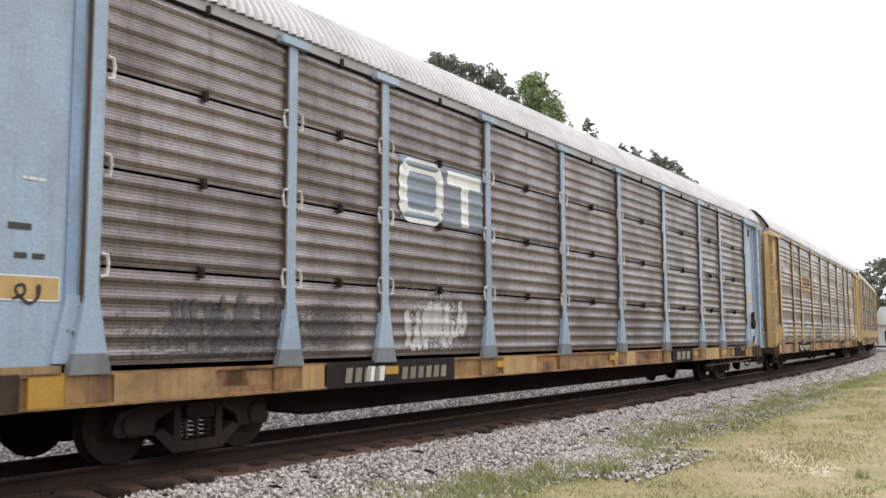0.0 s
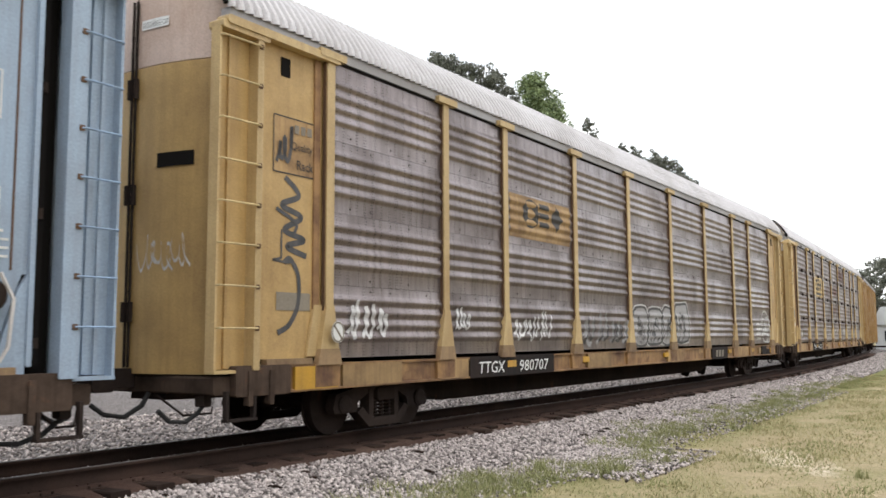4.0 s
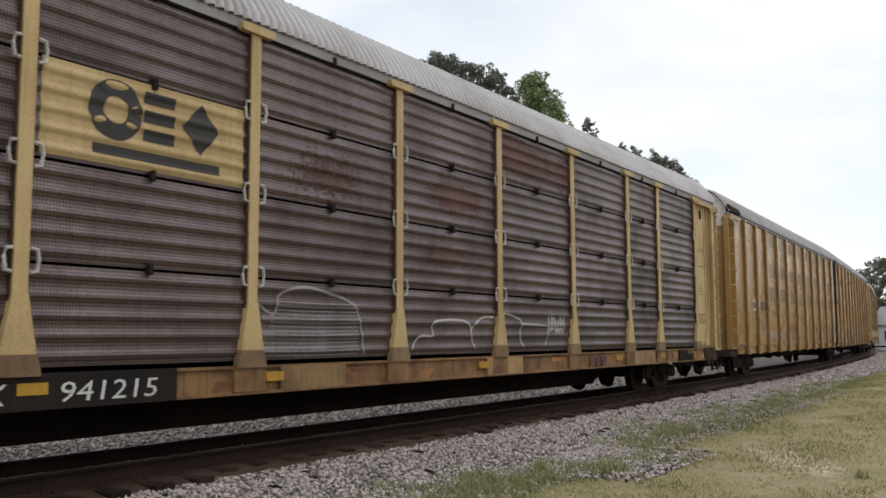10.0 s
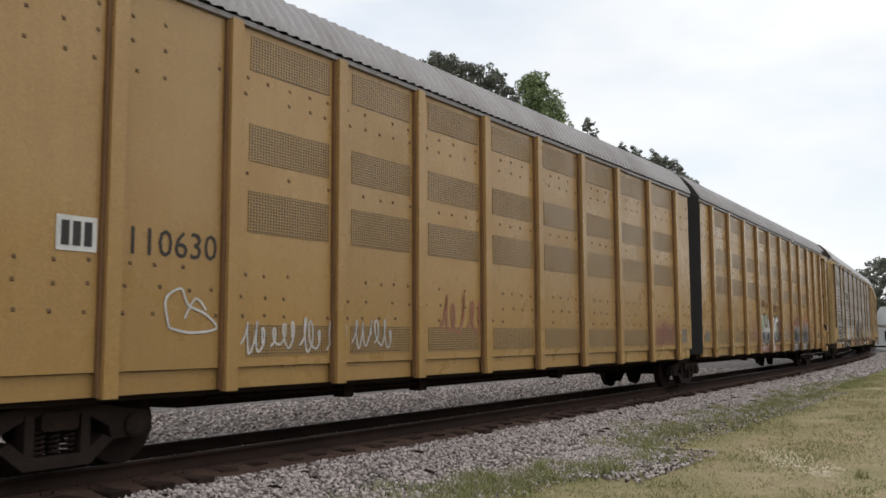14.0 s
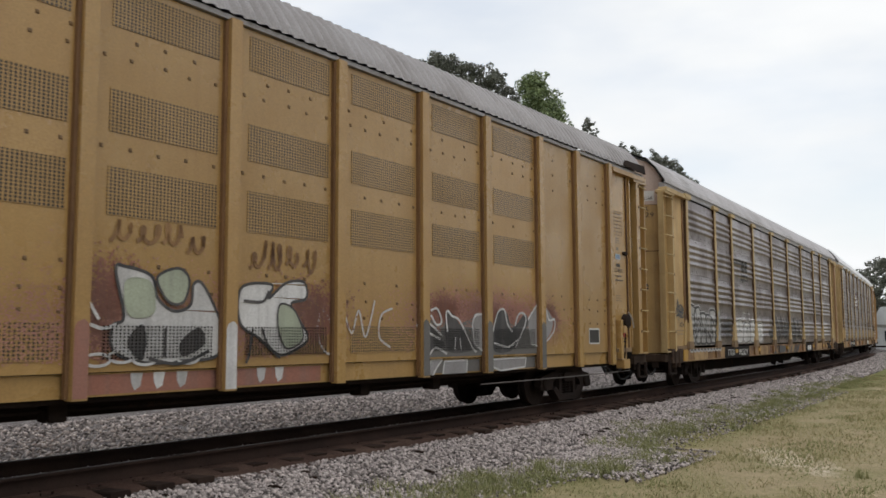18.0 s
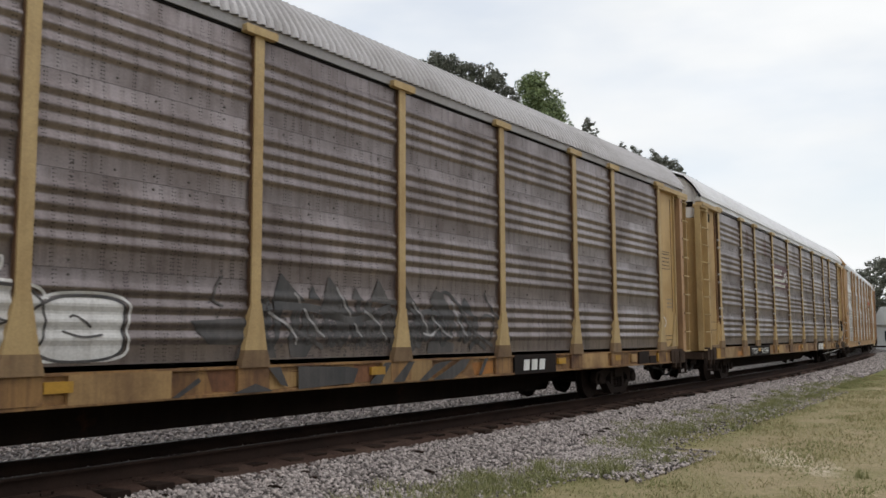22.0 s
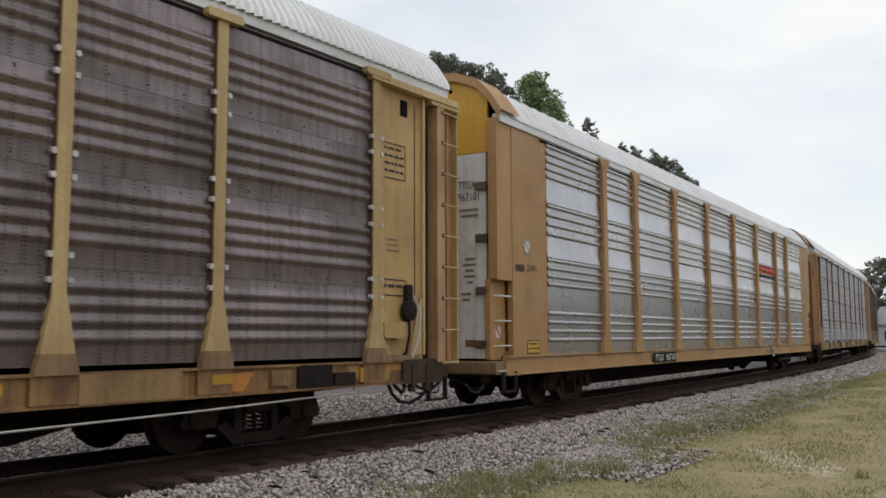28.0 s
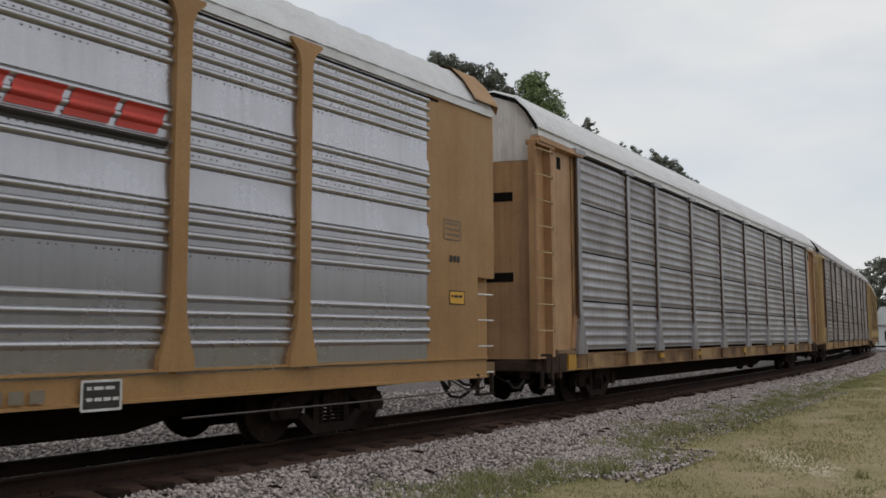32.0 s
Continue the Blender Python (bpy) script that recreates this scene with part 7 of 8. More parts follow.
for sh in ([(2.12, 0.6), (2.27, 0.85), (2.57, 0.85), (2.42, 0.73), (2.31, 0.61)], [(2.58, 0.62), (2.63, 0.82), (3.28, 0.82), (3.25, 0.62)], [(4.05, 0.81), (4.67, 0.82), (5.22, 0.82), (5.18, 0.66), (4.34, 0.62), (4.09, 0.68)]):
    q = paint(unit_b, "graffiti_fill", area(Geo(), sh, LOWER, 0.03), SPRAY_GREY)
    paint(q, "graffiti_outline", ribbon(Geo(), sh, 0.03, skin(-1.411), True, smooth=False), SPRAY_WHITE)
for line in ([(1.82, 1.37), (2.09, 1.27), (2.44, 1.16)], [(1.87, 1.45), (2.14, 1.4), (2.49, 1.21)], [(2.19, 1.59), (2.36, 1.62), (2.48, 1.43), (2.34, 1.38), (2.19, 1.53)], [(2.64, 1.27), (2.6, 1.54), (2.66, 1.59), (2.76, 1.52), (2.99, 1.44), (3.34, 1.04), (3.48, 0.95)],
             [(2.16, 0.93), (2.32, 1.03), (2.63, 0.93)], [(2.86, 1.19), (2.84, 0.99)], [(2.99, 1.18), (3.03, 0.99)], [(3.36, 1.39), (3.46, 1.54), (3.76, 1.55), (3.91, 1.46)], [(3.36, 1.39), (3.44, 1.09), (3.7, 0.95)], [(4.0, 1.27), (4.07, 1.43), (4.19, 1.62), (4.39, 1.65), (4.49, 1.41), (4.66, 1.28)],
             [(4.75, 1.38), (4.88, 1.58), (5.09, 1.59), (5.12, 1.42), (4.76, 1.01)], [(4.04, 1.09), (4.5, 1.02), (4.84, 1.14)], [(5.21, 1.49), (5.6, 1.78), (5.86, 1.75), (6.03, 1.5), (6.25, 1.51), (6.2, 1.28), (5.72, 1.03), (5.31, 1.07)]):
    paint(unit_b, "graffiti_stroke", ribbon(Geo(), line, 0.035, skin(-1.461)), SPRAY_WHITE)
placard(unit_b, 7.8, 8.28, 1.05, 1.34, -1.447, LETTER_WHITE, 0, LETTER_BLACK, 0.03)
for x0, x1 in ((-3.44, -2.02), (-1.55, -0.13), (2.26, 3.61), (4.08, 5.5)):
    # the punched holes show through the paint
    g = Geo()
    for i in range(int((x1 - x0) / 0.047)):
        for j in range(10):
            x, z = x0 + 0.047 * i, 0.995 + 0.035 * j
            g.add([(x - 0.011, -1.4735, z - 0.010), (x + 0.011, -1.4735, z - 0.010), (x + 0.011, -1.4735, z + 0.010), (x - 0.011, -1.4735, z + 0.010)], [(0, 1, 2, 3)])
    small(paint(unit_b, "vent_holes", g, GAP_DARK))
placard(unit_b, 9.95, 10.2, 3.1, 3.4, DOOR, LETTER_GREY, 2)
placard(unit_b, 9.95, 10.2, 2.0, 2.4, DOOR, None, 4, ink=LETTER_GREY)
placard(unit_b, -10.2, -9.7, 1.05, 1.3, -1.447, LETTER_GREY, 2, LETTER_GREY)

# the grey car with large pieces
bubble_piece(southern, -11.7, -8.75, 0.96, 2.0, 6, 22, BAND, SPRAY_PALE, SPRAY_BLACK, SPRAY_GREY, "large white bubble graffiti letters outlined in black", 0.065, 1.28)
bubble_piece(southern, -6.95, -3.2, 0.96, 1.72, 4, 23, BAND, SPRAY_WHITE, SPRAY_BLACK, None, "white graffiti letters outlined in black", 0.028)
paint(southern, "graffiti_fill", area(Geo(), [(-9.2, 1.0), (-8.9, 1.0), (-8.96, 1.6), (-8.975, 1.86), (-9.05, 1.95), (-9.125, 1.84), (-9.125, 1.6)], skin(-1.5445), 0.03), SPRAY_PALE, "pale paint over the post")
paint(southern, "graffiti_stroke", ribbon(Geo(), [(-9.1, 1.02), (-8.98, 1.25), (-9.1, 1.5), (-8.99, 1.8)], 0.035, skin(-1.5475)), SPRAY_BLACK)
for k in range(10):
    x, r = -11.75 + 0.31 * k, 0.19
    bump = [(x - r, 0.858), (x - 0.8 * r, 0.80), (x - 0.35 * r, 0.755), (x + 0.3 * r, 0.75), (x + 0.8 * r, 0.79), (x + r, 0.858)]
    q = paint(southern, "graffiti_fill", area(Geo(), bump, skin(-1.5135 - 0.0006 * k), 0.02), SPRAY_PALE)
    paint(q, "graffiti_outline", area(Geo(), [(x - 0.6 * r, 0.858), (x - 0.4 * r, 0.82), (x, 0.80), (x + 0.4 * r, 0.82), (x + 0.6 * r, 0.858)], skin(-1.521), 0.02), SPRAY_BLACK)
tag(southern, -6.0, -4.2, 1.6, 2.0, 7, 24, SPRAY_WHITE, BAND, 0.03, 1)
g = Geo()
for k in range(8):
    ribbon(g, scrawl(-1.5 + 0.64 * k, -0.95 + 0.64 * k, 1.05, 1.75, 6, 150 + k), 0.075, BAND)
speckle(g, -8.0, 1.4, 0.8, 0.4, 1520, 0.013, BAND, 152)
paint(southern, "graffiti_tag", g, SPRAY_BLACK, "smudged black graffiti letters")
for tri in ([(-2.37, 1.38), (-1.55, 1.42), (-1.5, 1.1), (-2.1, 1.12)], [(-1.7, 0.95), (-1.58, 1.18), (-1.1, 1.2), (-1.03, 0.95)], [(-1.14, 1.62), (-0.97, 1.98), (-0.55, 1.64)], [(-0.5, 1.68), (-0.4, 1.86), (-0.28, 1.66)],
            [(-0.28, 1.5), (-0.09, 1.99), (0.5, 1.42)], [(0.35, 1.7), (0.45, 1.86), (0.6, 1.68)], [(0.75, 1.68), (0.95, 2.0), (1.2, 1.68)], [(1.44, 1.7), (1.54, 2.0), (1.83, 1.64)], [(-0.83, 1.16), (-0.36, 1.14), (-0.51, 0.95), (-0.78, 0.95)],
            [(2.16, 1.69), (2.32, 1.91), (2.55, 1.85), (2.7, 1.62), (3.0, 1.22), (2.79, 1.35), (2.41, 1.58)], [(3.0, 1.66), (3.16, 1.83), (3.44, 1.5), (3.3, 1.52)], [(2.1, 1.0), (2.2, 1.14), (2.5, 1.16), (2.85, 1.08), (2.8, 0.95), (2.2, 0.95)]):
    paint(southern, "graffiti_letter", area(Geo(), tri, BAND, 0.02), SPRAY_BLACK)
for line, w in (([(-1.1, 1.58), (-0.4, 1.56), (0.4, 1.42), (1.2, 1.62)], 0.10), ([(-0.9, 1.34), (-0.5, 1.2), (-0.2, 1.05)], 0.05), ([(0.1, 1.3), (0.5, 1.5), (0.9, 1.2)], 0.05), ([(0.9, 1.7), (1.5, 1.66), (1.85, 1.5), (2.1, 1.2)], 0.07),
                ([(1.2, 1.6), (1.5, 1.3), (1.9, 1.05)], 0.07), ([(1.2, 1.1), (1.5, 1.18), (1.75, 1.05), (1.4, 0.98), (1.2, 1.1)], 0.12), ([(2.5, 1.87), (2.71, 1.86), (3.0, 1.65), (3.24, 1.41), (3.55, 1.21), (4.01, 1.04)], 0.055),
                ([(3.75, 1.92), (3.92, 1.69), (4.27, 1.43), (4.57, 1.18), (4.54, 1.09), (4.28, 1.09)], 0.032), ([(3.6, 1.49), (3.79, 1.55), (4.03, 1.48), (4.0, 1.31), (3.87, 1.1)], 0.05), ([(1.89, 1.52), (2.12, 1.57), (2.41, 1.53), (2.57, 1.37)], 0.07), ([(1.9, 1.3), (2.17, 1.35), (2.38, 1.12)], 0.06), ([(1.5, 1.5), (1.75, 1.25), (1.6, 1.05)], 0.06), ([(-1.9, 1.9), (-2.05, 1.65), (-1.9, 1.55)], 0.03), ([(3.3, 1.0), (3.5, 1.12), (3.8, 1.0)], 0.08)):
    paint(southern, "graffiti_stroke", ribbon(Geo(), line, w, BAND, lift_by=0.003), SPRAY_BLACK)
for line in ([(-0.75, 1.75), (-0.45, 1.4), (-0.2, 1.2)], [(0.05, 1.85), (0.3, 1.5), (0.55, 1.2)], [(-1.2, 1.5), (-0.8, 1.3), (-0.7, 1.1)], [(0.6, 1.55), (0.9, 1.4), (1.1, 1.15)], [(1.7, 1.7), (2.0, 1.45), (2.15, 1.2)], [(2.2, 1.5), (2.5, 1.3), (2.75, 1.18)], [(2.0, 1.25), (2.2, 1.22), (2.4, 1.32)], [(2.75, 1.75), (2.95, 1.45), (3.2, 1.2)]):
    paint(southern, "graffiti_stroke", ribbon(Geo(), line, 0.035, BAND, lift_by=0.007), SPRAY_GREY)
small(paint(southern, "graffiti_haze", speckle(Geo(), 0.9, 1.3, 2.2, 0.32, 2600, 0.014, BAND, 31), SPRAY_BLACK))
for line in ([(-0.69, 0.84), (0.48, 0.80), (0.37, 0.58), (-0.23, 0.57), (-0.68, 0.56)], [(-1.2, 0.84), (-1.0, 0.84), (-0.86, 0.6), (-0.98, 0.62)], [(-1.75, 0.56), (-1.4, 0.66), (-1.1, 0.56)], [(0.7, 0.56), (0.95, 0.56), (1.2, 0.84), (1.05, 0.84)],
             [(1.22, 0.56), (1.5, 0.56), (1.75, 0.84), (1.6, 0.84)], [(1.85, 0.55), (2.05, 0.55), (2.6, 0.78), (2.75, 0.84), (2.3, 0.8)], [(2.2, 0.55), (2.75, 0.55), (3.1, 0.70), (3.25, 0.84), (3.0, 0.84)], [(-2.6, 0.56), (-2.5, 0.56), (-2.2, 0.72), (-2.25, 0.76)], [(3.5, 0.58), (3.6, 0.58), (3.8, 0.84), (3.7, 0.84)]):
    paint(southern, "graffiti_stroke", area(Geo(), line, skin(-1.512), 0.03), SPRAY_BLACK)
bars(southern, -7.0, -5.6, 3.42, 3.48, 1, "banded", LETTER_BLACK, gap=0.0)
bars(southern, -7.0, -6.0, 3.52, 3.56, 1, "banded", LETTER_BLACK, gap=0.0)
bars(southern, -6.0, -5.1, 3.2, 3.56, 2, "banded", LETTER_BLACK, 0.2)
bars(southern, -6.0, -5.1, 3.05, 3.13, 5, "banded", LETTER_BLACK)
bars(southern, -6.0, -5.0, 2.92, 3.0, 6, "banded", LETTER_BLACK)
g = Geo()
speckle(g, -12.4, 1.78, 0.45, 0.2, 900, 0.012, skin(DOOR), 171)
speckle(g, -12.55, 1.95, 0.15, 0.2, 260, 0.010, skin(DOOR), 172)
small(paint(southern, "graffiti_tag", g, SPRAY_DUSK, "dark animal-shaped smudge"))
for line in ([(-12.8, 1.8), (-12.62, 1.93), (-12.6, 2.12), (-12.52, 1.94), (-12.3, 1.98), (-12.1, 1.84)], [(-12.75, 1.68), (-12.5, 1.72), (-12.25, 1.66), (-12.05, 1.72)], [(-12.5, 1.84), (-12.35, 1.8), (-12.2, 1.84)]):
    paint(southern, "graffiti_stroke", ribbon(Geo(), line, 0.03, skin(DOOR), lift_by=0.003), SPRAY_BLACK)
lettering(southern, "24594", -12.53, 1.42, 0.12, DOOR - 0.004, LETTER_BLACK, 0.46)
placard(southern, -12.72, -12.05, 1.24, 1.33, DOOR, LETTER_GREY, 0)
sill_marks(southern, "982629")
bars(southern, 4.98, 5.85, 0.60, 0.79, 3, -1.513, LETTER_WHITE, 0.15)
end_patch(southern, -1.2, -0.52, 4.55, 4.80, LETTER_WHITE, name="label_strip", out=0.003)
end_patch(southern, -1.3, 1.3, 3.28, 3.30, STAIN, name="rusty_seam", out=0.03)
end_lettering(southern, "EXCESS", -0.55, 4.69, 0.08, LETTER_BLACK, width=0.42)
end_lettering(southern, "HEIGHT CAR", -0.55, 4.575, 0.08, LETTER_BLACK, width=0.62)
end_lettering(southern, "982629", -0.56, 4.14, 0.12, LETTER_BLACK, width=0.62)
end_lettering(southern, "TTGX", -0.56, 4.30, 0.12, LETTER_BLACK, width=0.5)
for text, y, z, h, w in (("Take off", -0.16, 2.64, 0.21, 0.82), ("handle", -0.46, 2.34, 0.22, 0.56)):
    for dy, dz in ((0, 0), (0.016, 0.008)):
        end_lettering(southern, text, y + dy, z + dz, h, SPRAY_BLACK, width=w, name="handwriting")
for y0, y1, z0, z1 in ((-0.4, -0.18, 2.35, 2.47), (-0.98, -0.52, 2.04, 2.18), (-0.44, -0.2, 2.05, 2.17)):
    c = curve_through(scrawl(y0, y1, z0, z1, 7, int(1000 * z0 + 10 * y0)))
    paint(southern, "handwriting", Geo().add([(-(end_x(q[0], 13.4) + 0.008), q[0], q[1] + r) for q in c for r in (-0.014, 0.014)], [(2 * i, 2 * i + 1, 2 * i + 3, 2 * i + 2) for i in range(len(c) - 1)]), SPRAY_BLACK)
placard(southern, 12.06, 12.62, 2.84, 3.26, DOOR, LETTER_BLACK, 4)
placard(southern, 12.3, 12.78, 1.82, 2.15, DOOR, None, 3, ink=LETTER_GREY)
paint(southern, "graffiti_mark", ribbon(Geo(), [(12.1, 1.68), (12.12, 1.5), (12.05, 1.42), (12.22, 1.43), (12.3, 1.52), (12.22, 1.62), (12.14, 1.66)], 0.035, skin(DOOR)), SPRAY_WHITE, "white painted loop")
placard(southern, 12.0, 12.75, 1.1, 1.2, DOOR, LETTER_BLACK, 0)

# the dark grey car with the maroon emblem
f = paint(con, "emblem_field", area(Geo(), rect(-4.2, -1.52, 2.92, 3.82), BAND), MAROON, "maroon field of an emblem")
g = Geo()
area(g, rect(-4.2, -2.25, 3.18, 3.27), BAND, 0.0125, 0.007)
area(g, rect(-4.2, -2.05, 3.0, 3.09), BAND, 0.0125, 0.007)
for r in (0.34, 0.18):
    ribbon(g, [(-1.95 - r * math.cos(a) * -1 * -1, 3.2 + r * math.sin(a)) for a in np.linspace(0.0, math.pi, 9)], 0.08, BAND, lift_by=0.007)
paint(f, "emblem_shape", g, LETTER_WHITE)
g = Geo()
for i in range(7):
    x = -4.06 + 0.2 * i
    area(g, [(x, 3.42), (x + 0.14, 3.42), (x + 0.17, 3.64), (x + 0.03, 3.64)], BAND, 0.0125, 0.007)
paint(f, "emblem_shape", g, LETTER_WHITE)
sill_marks(con, "963744")
bars(con, 4.9, 6.3, 0.58, 0.84, 3, -1.513, LETTER_WHITE, 0.25, 0.25)
placard(con, 11.98, 12.54, 3.45, 3.95, DOOR, LETTER_BLACK, 4)
placard(con, 11.98, 12.57, 1.78, 2.0, DOOR, LETTER_BLACK, 1)
placard(con, 12.08, 12.42, 2.34, 2.62, DOOR, None, 3, ink=LETTER_GREY)
placard(con, -12.78, -12.12, 1.36, 1.58, DOOR, LETTER_BLACK, 0)
end_lettering(con, "963744", -0.45, 4.12, 0.1, LETTER_BLACK, width=0.42)
end_patch(con, -1.25, -0.35, 4.75, 4.9, GAP_DARK, name="vent_slot", out=0.01)
no_hump(con, -13.42, 1.52, -1.38)
g = Geo()
speckle(g, -8.1, 4.3, 0.25, 0.6, 640, 0.013, BAND, 181)
speckle(g, -5.4, 4.2, 0.3, 0.6, 640, 0.013, BAND, 182)
speckle(g, 4.7, 4.4, 0.3, 0.5, 560, 0.013, BAND, 183)
paint(con, "rust_bloom", g, RUST_BLOOM)

# the silver car
g = Geo()
for i in range(4):
    x = 4.62 + 0.58 * i
    area(g, [(x, 3.34), (x + 0.5, 3.34), (x + 0.62, 3.62), (x + 0.12, 3.62)], SHINE, 0.015, 0.004)
e = paint(silver, "emblem_shape", g, RED, "red slanted emblem bars")
paint(e, "emblem_bar", area(Geo(), [(4.5, 3.2), (6.98, 3.2), (7.0, 3.29), (4.52, 3.29)], SHINE, 0.015, 0.004), LETTER_BLACK)
placard(silver, 6.07, 6.5, 0.5, 0.78, -1.508, LETTER_WHITE, 2, LETTER_BLACK, 0.025, ink=LETTER_WHITE)
bars(silver, 5.15, 5.75, 0.6, 0.72, 3, -1.508, LETTER_GREY)
paint(silver, "sill_plate", area(Geo(), rect(-6.2, -4.5, 0.56, 0.8), skin(-1.506), 0.05), BLACK_PLATE)
lettering(silver, "TTGX", -6.1, 0.60, 0.16, -1.513, LETTER_WHITE, 0.6, 0.15)
lettering(silver, "967101", -5.3, 0.60, 0.16, -1.513, LETTER_WHITE, 0.75, 0.15)
SIDE = -1.468
bars(silver, -13.0, -12.66, 2.33, 2.45, 4, SIDE, LETTER_BLACK)
lettering(silver, "25901", -12.58, 2.35, 0.12, SIDE - 0.003, LETTER_BLACK, 0.38)
placard(silver, -12.59, -12.13, 0.9, 1.12, SIDE, LETTER_BLACK, 2, BRIGHT_YELLOW)
placard(silver, -12.7, -12.4, 1.6, 2.1, SIDE, None, 6, ink=LETTER_GREY)
no_hump(silver, -12.56, 2.78, SIDE - 0.002)
no_hump(silver, -13.36, 1.27, -1.306, RED)
placard(silver, 12.3, 12.7, 1.7, 1.9, SIDE, LETTER_BLACK, 1, BRIGHT_YELLOW)
placard(silver, 12.15, 12.6, 2.7, 3.0, SIDE, LETTER_GREY, 3)
bars(silver, 12.3, 12.6, 2.35, 2.45, 3, SIDE, LETTER_BLACK)
end_lettering(silver, "967101", -0.66, 3.53, 0.14, LETTER_BLACK, width=0.42, flat=13.582)
end_lettering(silver, "TTGX", -0.66, 3.74, 0.14, LETTER_BLACK, width=0.36, flat=13.582)
for z, y0, y1 in ((2.5, -0.98, -0.78), (2.4, -1.0, -0.74), (2.3, -0.96, -0.78), (2.2, -0.99, -0.76), (2.1, -0.94, -0.82), (1.9, -0.9, -0.7), (1.8, -0.88, -0.72), (3.35, -1.05, -0.66), (3.25, -1.05, -0.7), (1.35, -0.5, -0.36), (1.25, -0.5, -0.36), (1.15, -0.5, -0.36)):
    end_patch(silver, y0, y1, z, z + 0.045, LETTER_GREY, flat=13.566, name="print")
end_patch(silver, -1.02, -0.78, 1.02, 1.14, RUST_RED, flat=13.566, name="label_plate")


bars(tagged_car, 5.0, 5.85, 0.60, 0.79, 3, -1.513, LETTER_GREY, 0.25)
bars(dark, 5.0, 5.85, 0.60, 0.79, 3, -1.513, MAROON, 0.25)

for car, x0, x1, z0, z1 in ((con, 6.4, 11.4, 0.36, 0.47), (silver, 7.3, 13.1, 0.34, 0.36), (unit_b, 3.6, 9.8, 0.42, 0.44), (grand, 7.5, 12.2, 0.38, 0.44)):
    part("cut_rod", Geo().tube([(x0, -1.46, z0), ((x0 + x1) / 2, -1.47, (z0 + z1) / 2 - 0.012), (x1, -1.46, z1), (x1 + 0.1, -1.40, z1 + 0.1)], 0.012, 5), CLIP if car is con else RIVET_GREY, car, "thin release rod under the sill")

# the trailing end of the second ochre unit
END = -1.447
placard(unit_b, 9.05, 9.58, 3.40, 3.92, END, STAIN, 6, w=0.012, ink=RIVET)
placard(unit_b, 9.2, 9.45, 3.18, 3.36, END, None, 3, ink=LETTER_GREY)
placard(unit_b, 9.2, 9.46, 2.87, 2.98, END, LETTER_WHITE, 0, BLUE_DARK, 0.014)
bars(unit_b, 9.25, 9.42, 3.07, 3.13, 1, END, LETTER_GREY)
bars(unit_b, 9.24, 9.46, 2.70, 2.77, 4, END, LETTER_BLACK)
lettering(unit_b, "CLEARANCE", 9.14, 2.58, 0.085, END - 0.003, LETTER_BLACK, 0.44)
placard(unit_b, 9.12, 9.6, 2.32, 2.56, END, None, 2, ink=LETTER_BLACK)
placard(unit_b, 9.15, 9.5, 1.92, 2.1, END, None, 3, ink=LETTER_GREY)
placard(unit_b, 9.45, 9.72, 0.98, 1.14, END, LETTER_BLACK, 1, BRIGHT_YELLOW, 0.012)
b = part("hand_brake", Geo().lathe([(-0.14, 0.06), (-0.12, 0.15), (-0.03, 0.16), (0.0, 0.12)], (9.56, -1.45, 1.52), 14), STEEL, unit_b, "dark brake gear box with a bent lever")
part("brake_lever", Geo().tube([(9.6, -1.56, 1.72), (9.74, -1.58, 1.58), (9.84, -1.57, 1.38)], 0.018, 5), CLIP, b)
part("brake_chain", Geo().tube([(9.53, -1.5, 1.4), (9.52, -1.5, 1.1), (9.5, -1.48, 0.72)], 0.018, 5), STEEL, b)
part("brake_tag", Geo().box(9.46, 9.58, -1.50, -1.47, 1.16, 1.33, 0.02), RED, b, "small red tag")
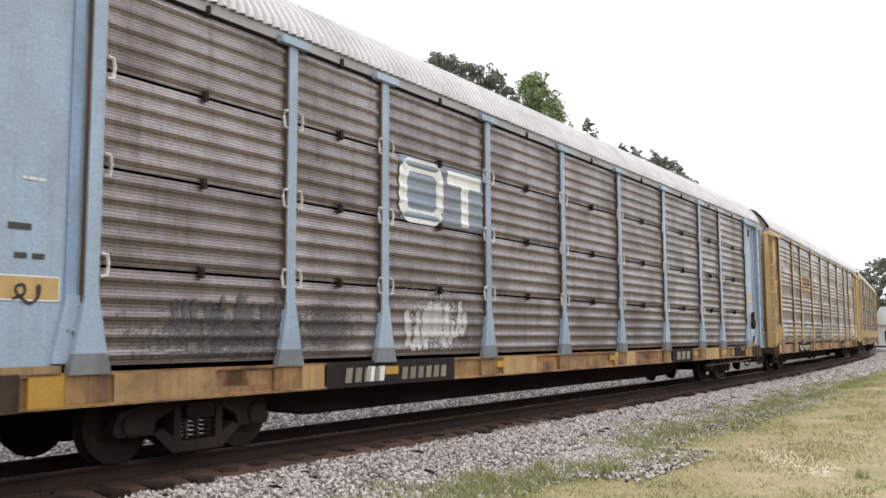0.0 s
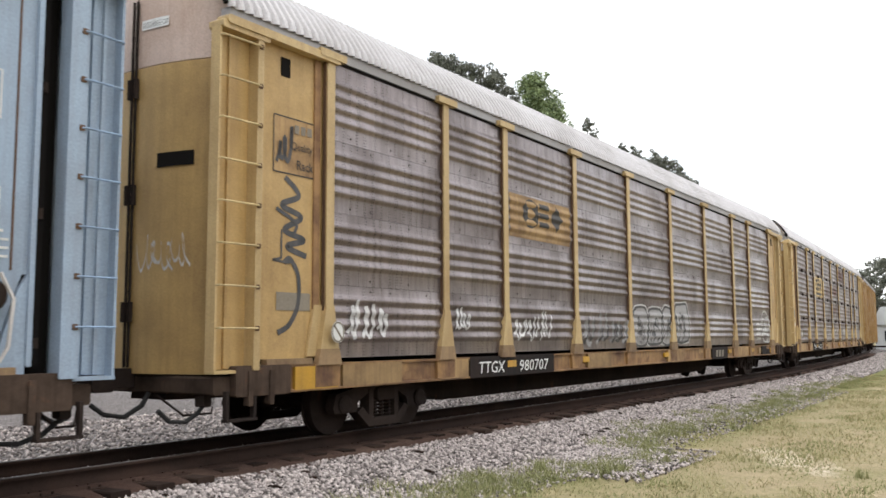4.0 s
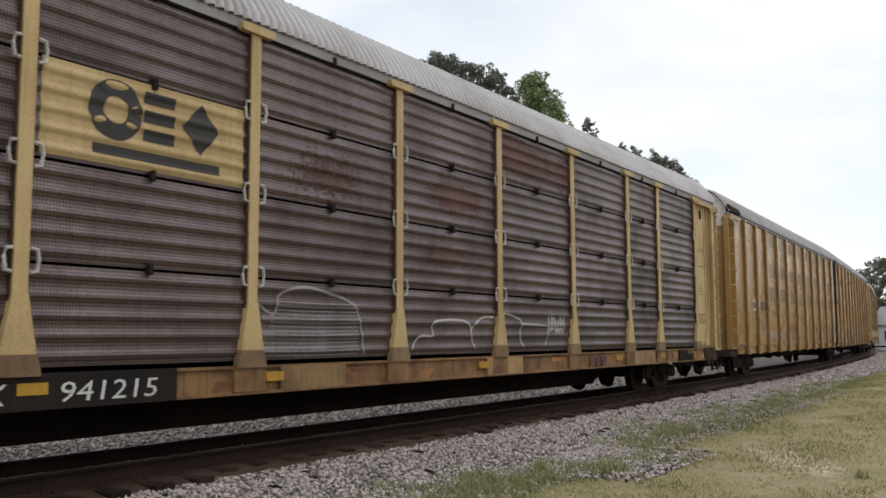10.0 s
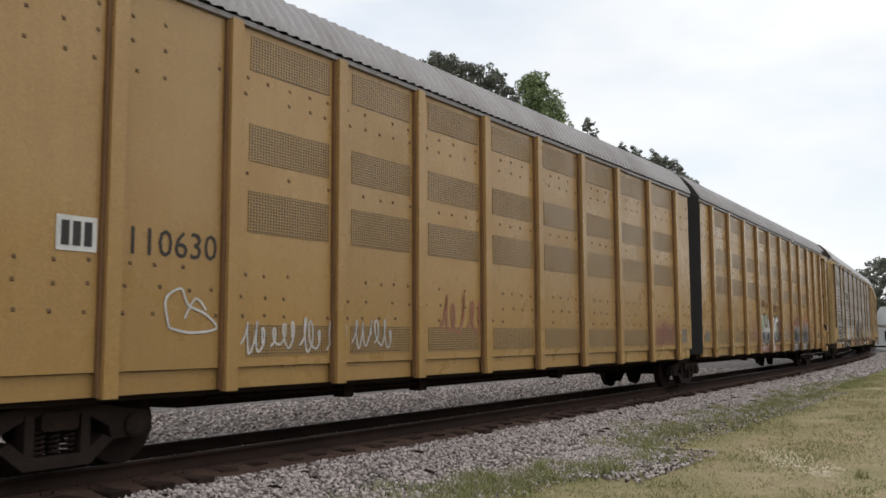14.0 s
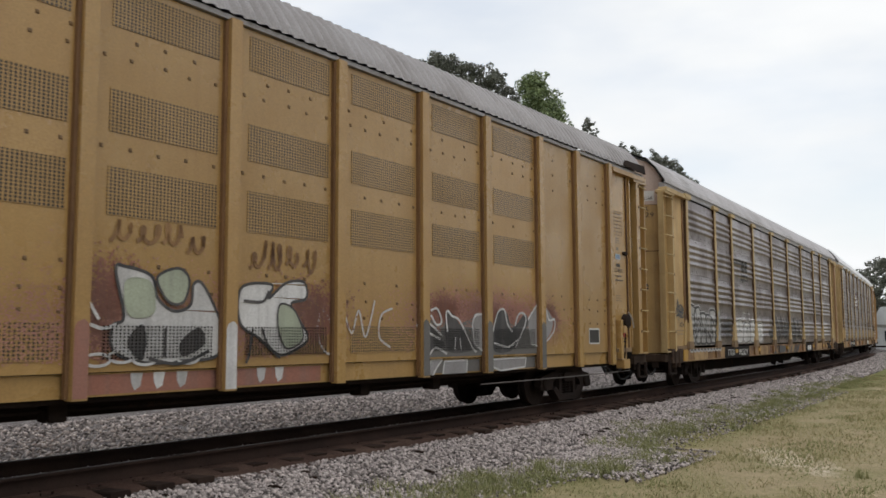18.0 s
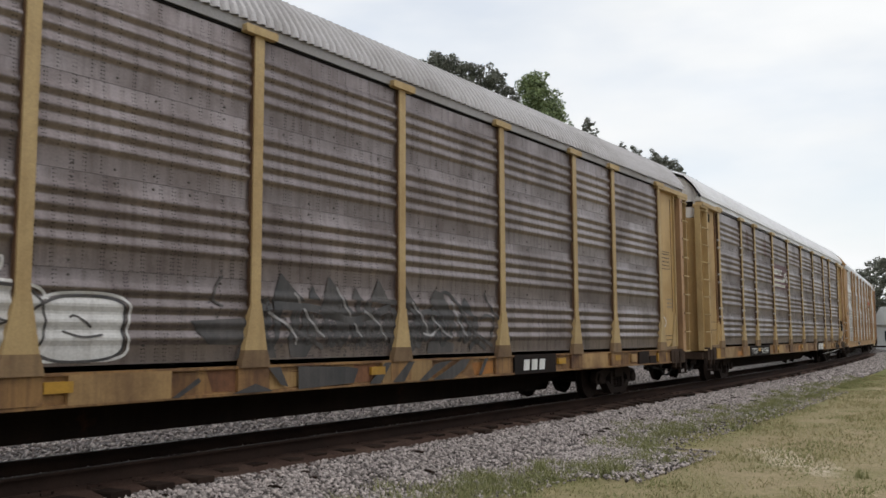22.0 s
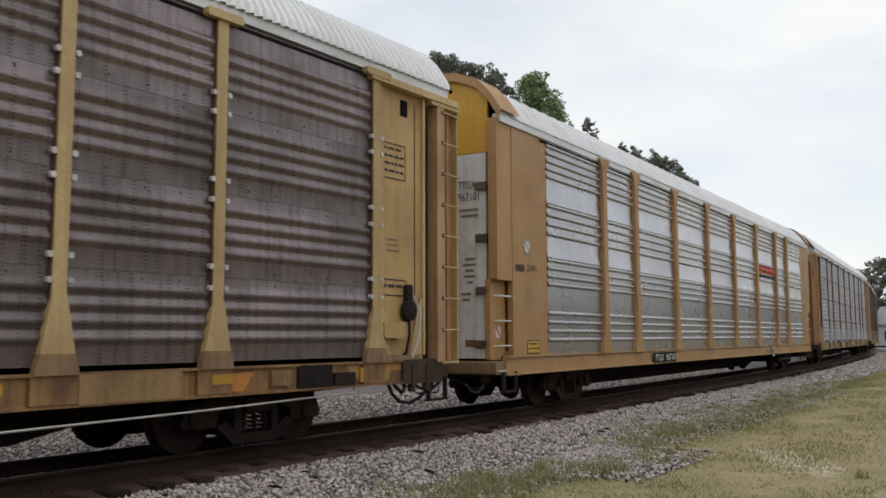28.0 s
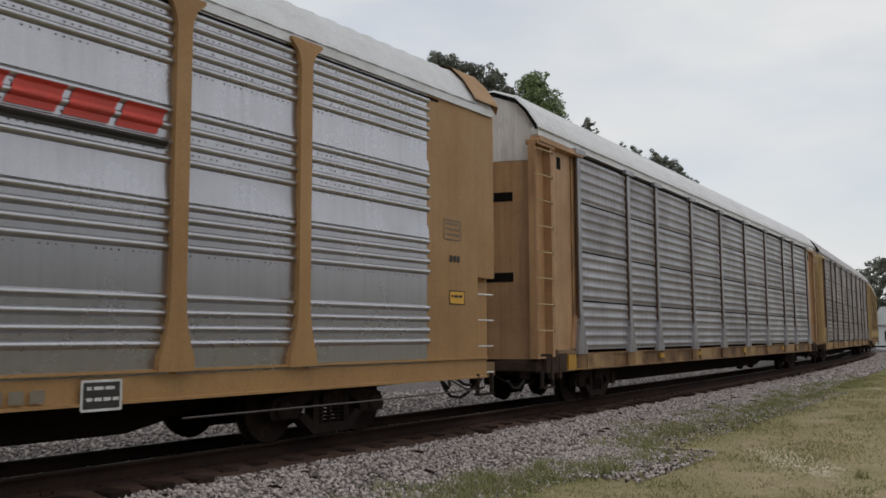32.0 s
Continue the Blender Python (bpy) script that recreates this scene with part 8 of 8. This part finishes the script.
part("brake_column", Geo().box(9.16, 9.28, -1.56, -1.45, 0.72, 1.55, 0.02), OCHRE, unit_b)
part("brake_step", Geo().box(9.2, 9.52, -1.60, -1.42, 0.50, 0.70, 0.02), OCHRE, unit_b)
part("brake_shelf", Geo().box(9.28, 9.44, -1.58, -1.45, 1.26, 1.42, 0.02), OCHRE, unit_b)
part("door_latch", Geo().box(9.6, 9.78, -1.50, -1.44, 2.98, 3.05, 0.015), STEEL, unit_b)
part("end_seam", Geo().box(9.80, 9.84, -1.47, -1.43, 0.9, 4.8, 0.006), STAIN, unit_b)


def sill_rust(car, seed):
    """Worn and repainted lengths of a car's sill."""
    rng = random.Random(seed)
    for i in range(20):
        x = -12.9 + 25.8 * (i + rng.random()) / 20
        if -9.3 < x < -5.2 or 4.0 < x < 6.3:
            continue
        w, lo, hi = rng.uniform(0.2, 0.9), rng.choice((0.575, 0.575, 0.64, 0.72)), rng.choice((0.835, 0.835, 0.79, 0.72)) + 0.01
        if hi - lo < 0.08:
            hi = lo + 0.1
        shape = [(x, lo + rng.uniform(0, 0.02)), (x + w * 0.5, lo + rng.uniform(0, 0.03)), (x + w + rng.uniform(-0.1, 0.1), lo + rng.uniform(0, 0.02)), (x + w + rng.uniform(-0.1, 0.1), hi), (x + w * 0.4, hi - rng.uniform(0, 0.03)), (x + rng.uniform(-0.1, 0.1), hi - rng.uniform(0, 0.02))]
        paint(car, "worn_patch", area(Geo(), shape, skin(-1.4635), 0.012), rng.choice((RUST_RED, ORANGE_PATCH, TAN_PATCH, RUST_TAN, RUST_TAN)))


for i, car in enumerate((grand, tagged_car, dark, southern, con)):
    sill_rust(car, 300 + 20 * i)


def motions():
    """All that moves: the cars along the track and the wheels under them."""
    for car, rows in MOVING:
        walk(car, rows)
    step = 2 / FPS
    times = [i * step for i in range(int(32 / step) + 1)] + [32.0]
    times = sorted({round(t * FPS) / FPS for t in times})
    for w, x in WHEELS:
        rows = [(t, Matrix.Translation(w.location) @ Matrix.Rotation(-travel(t) / 0.42, 4, "Y")) for t in times]
        walk(w, rows)


motions()
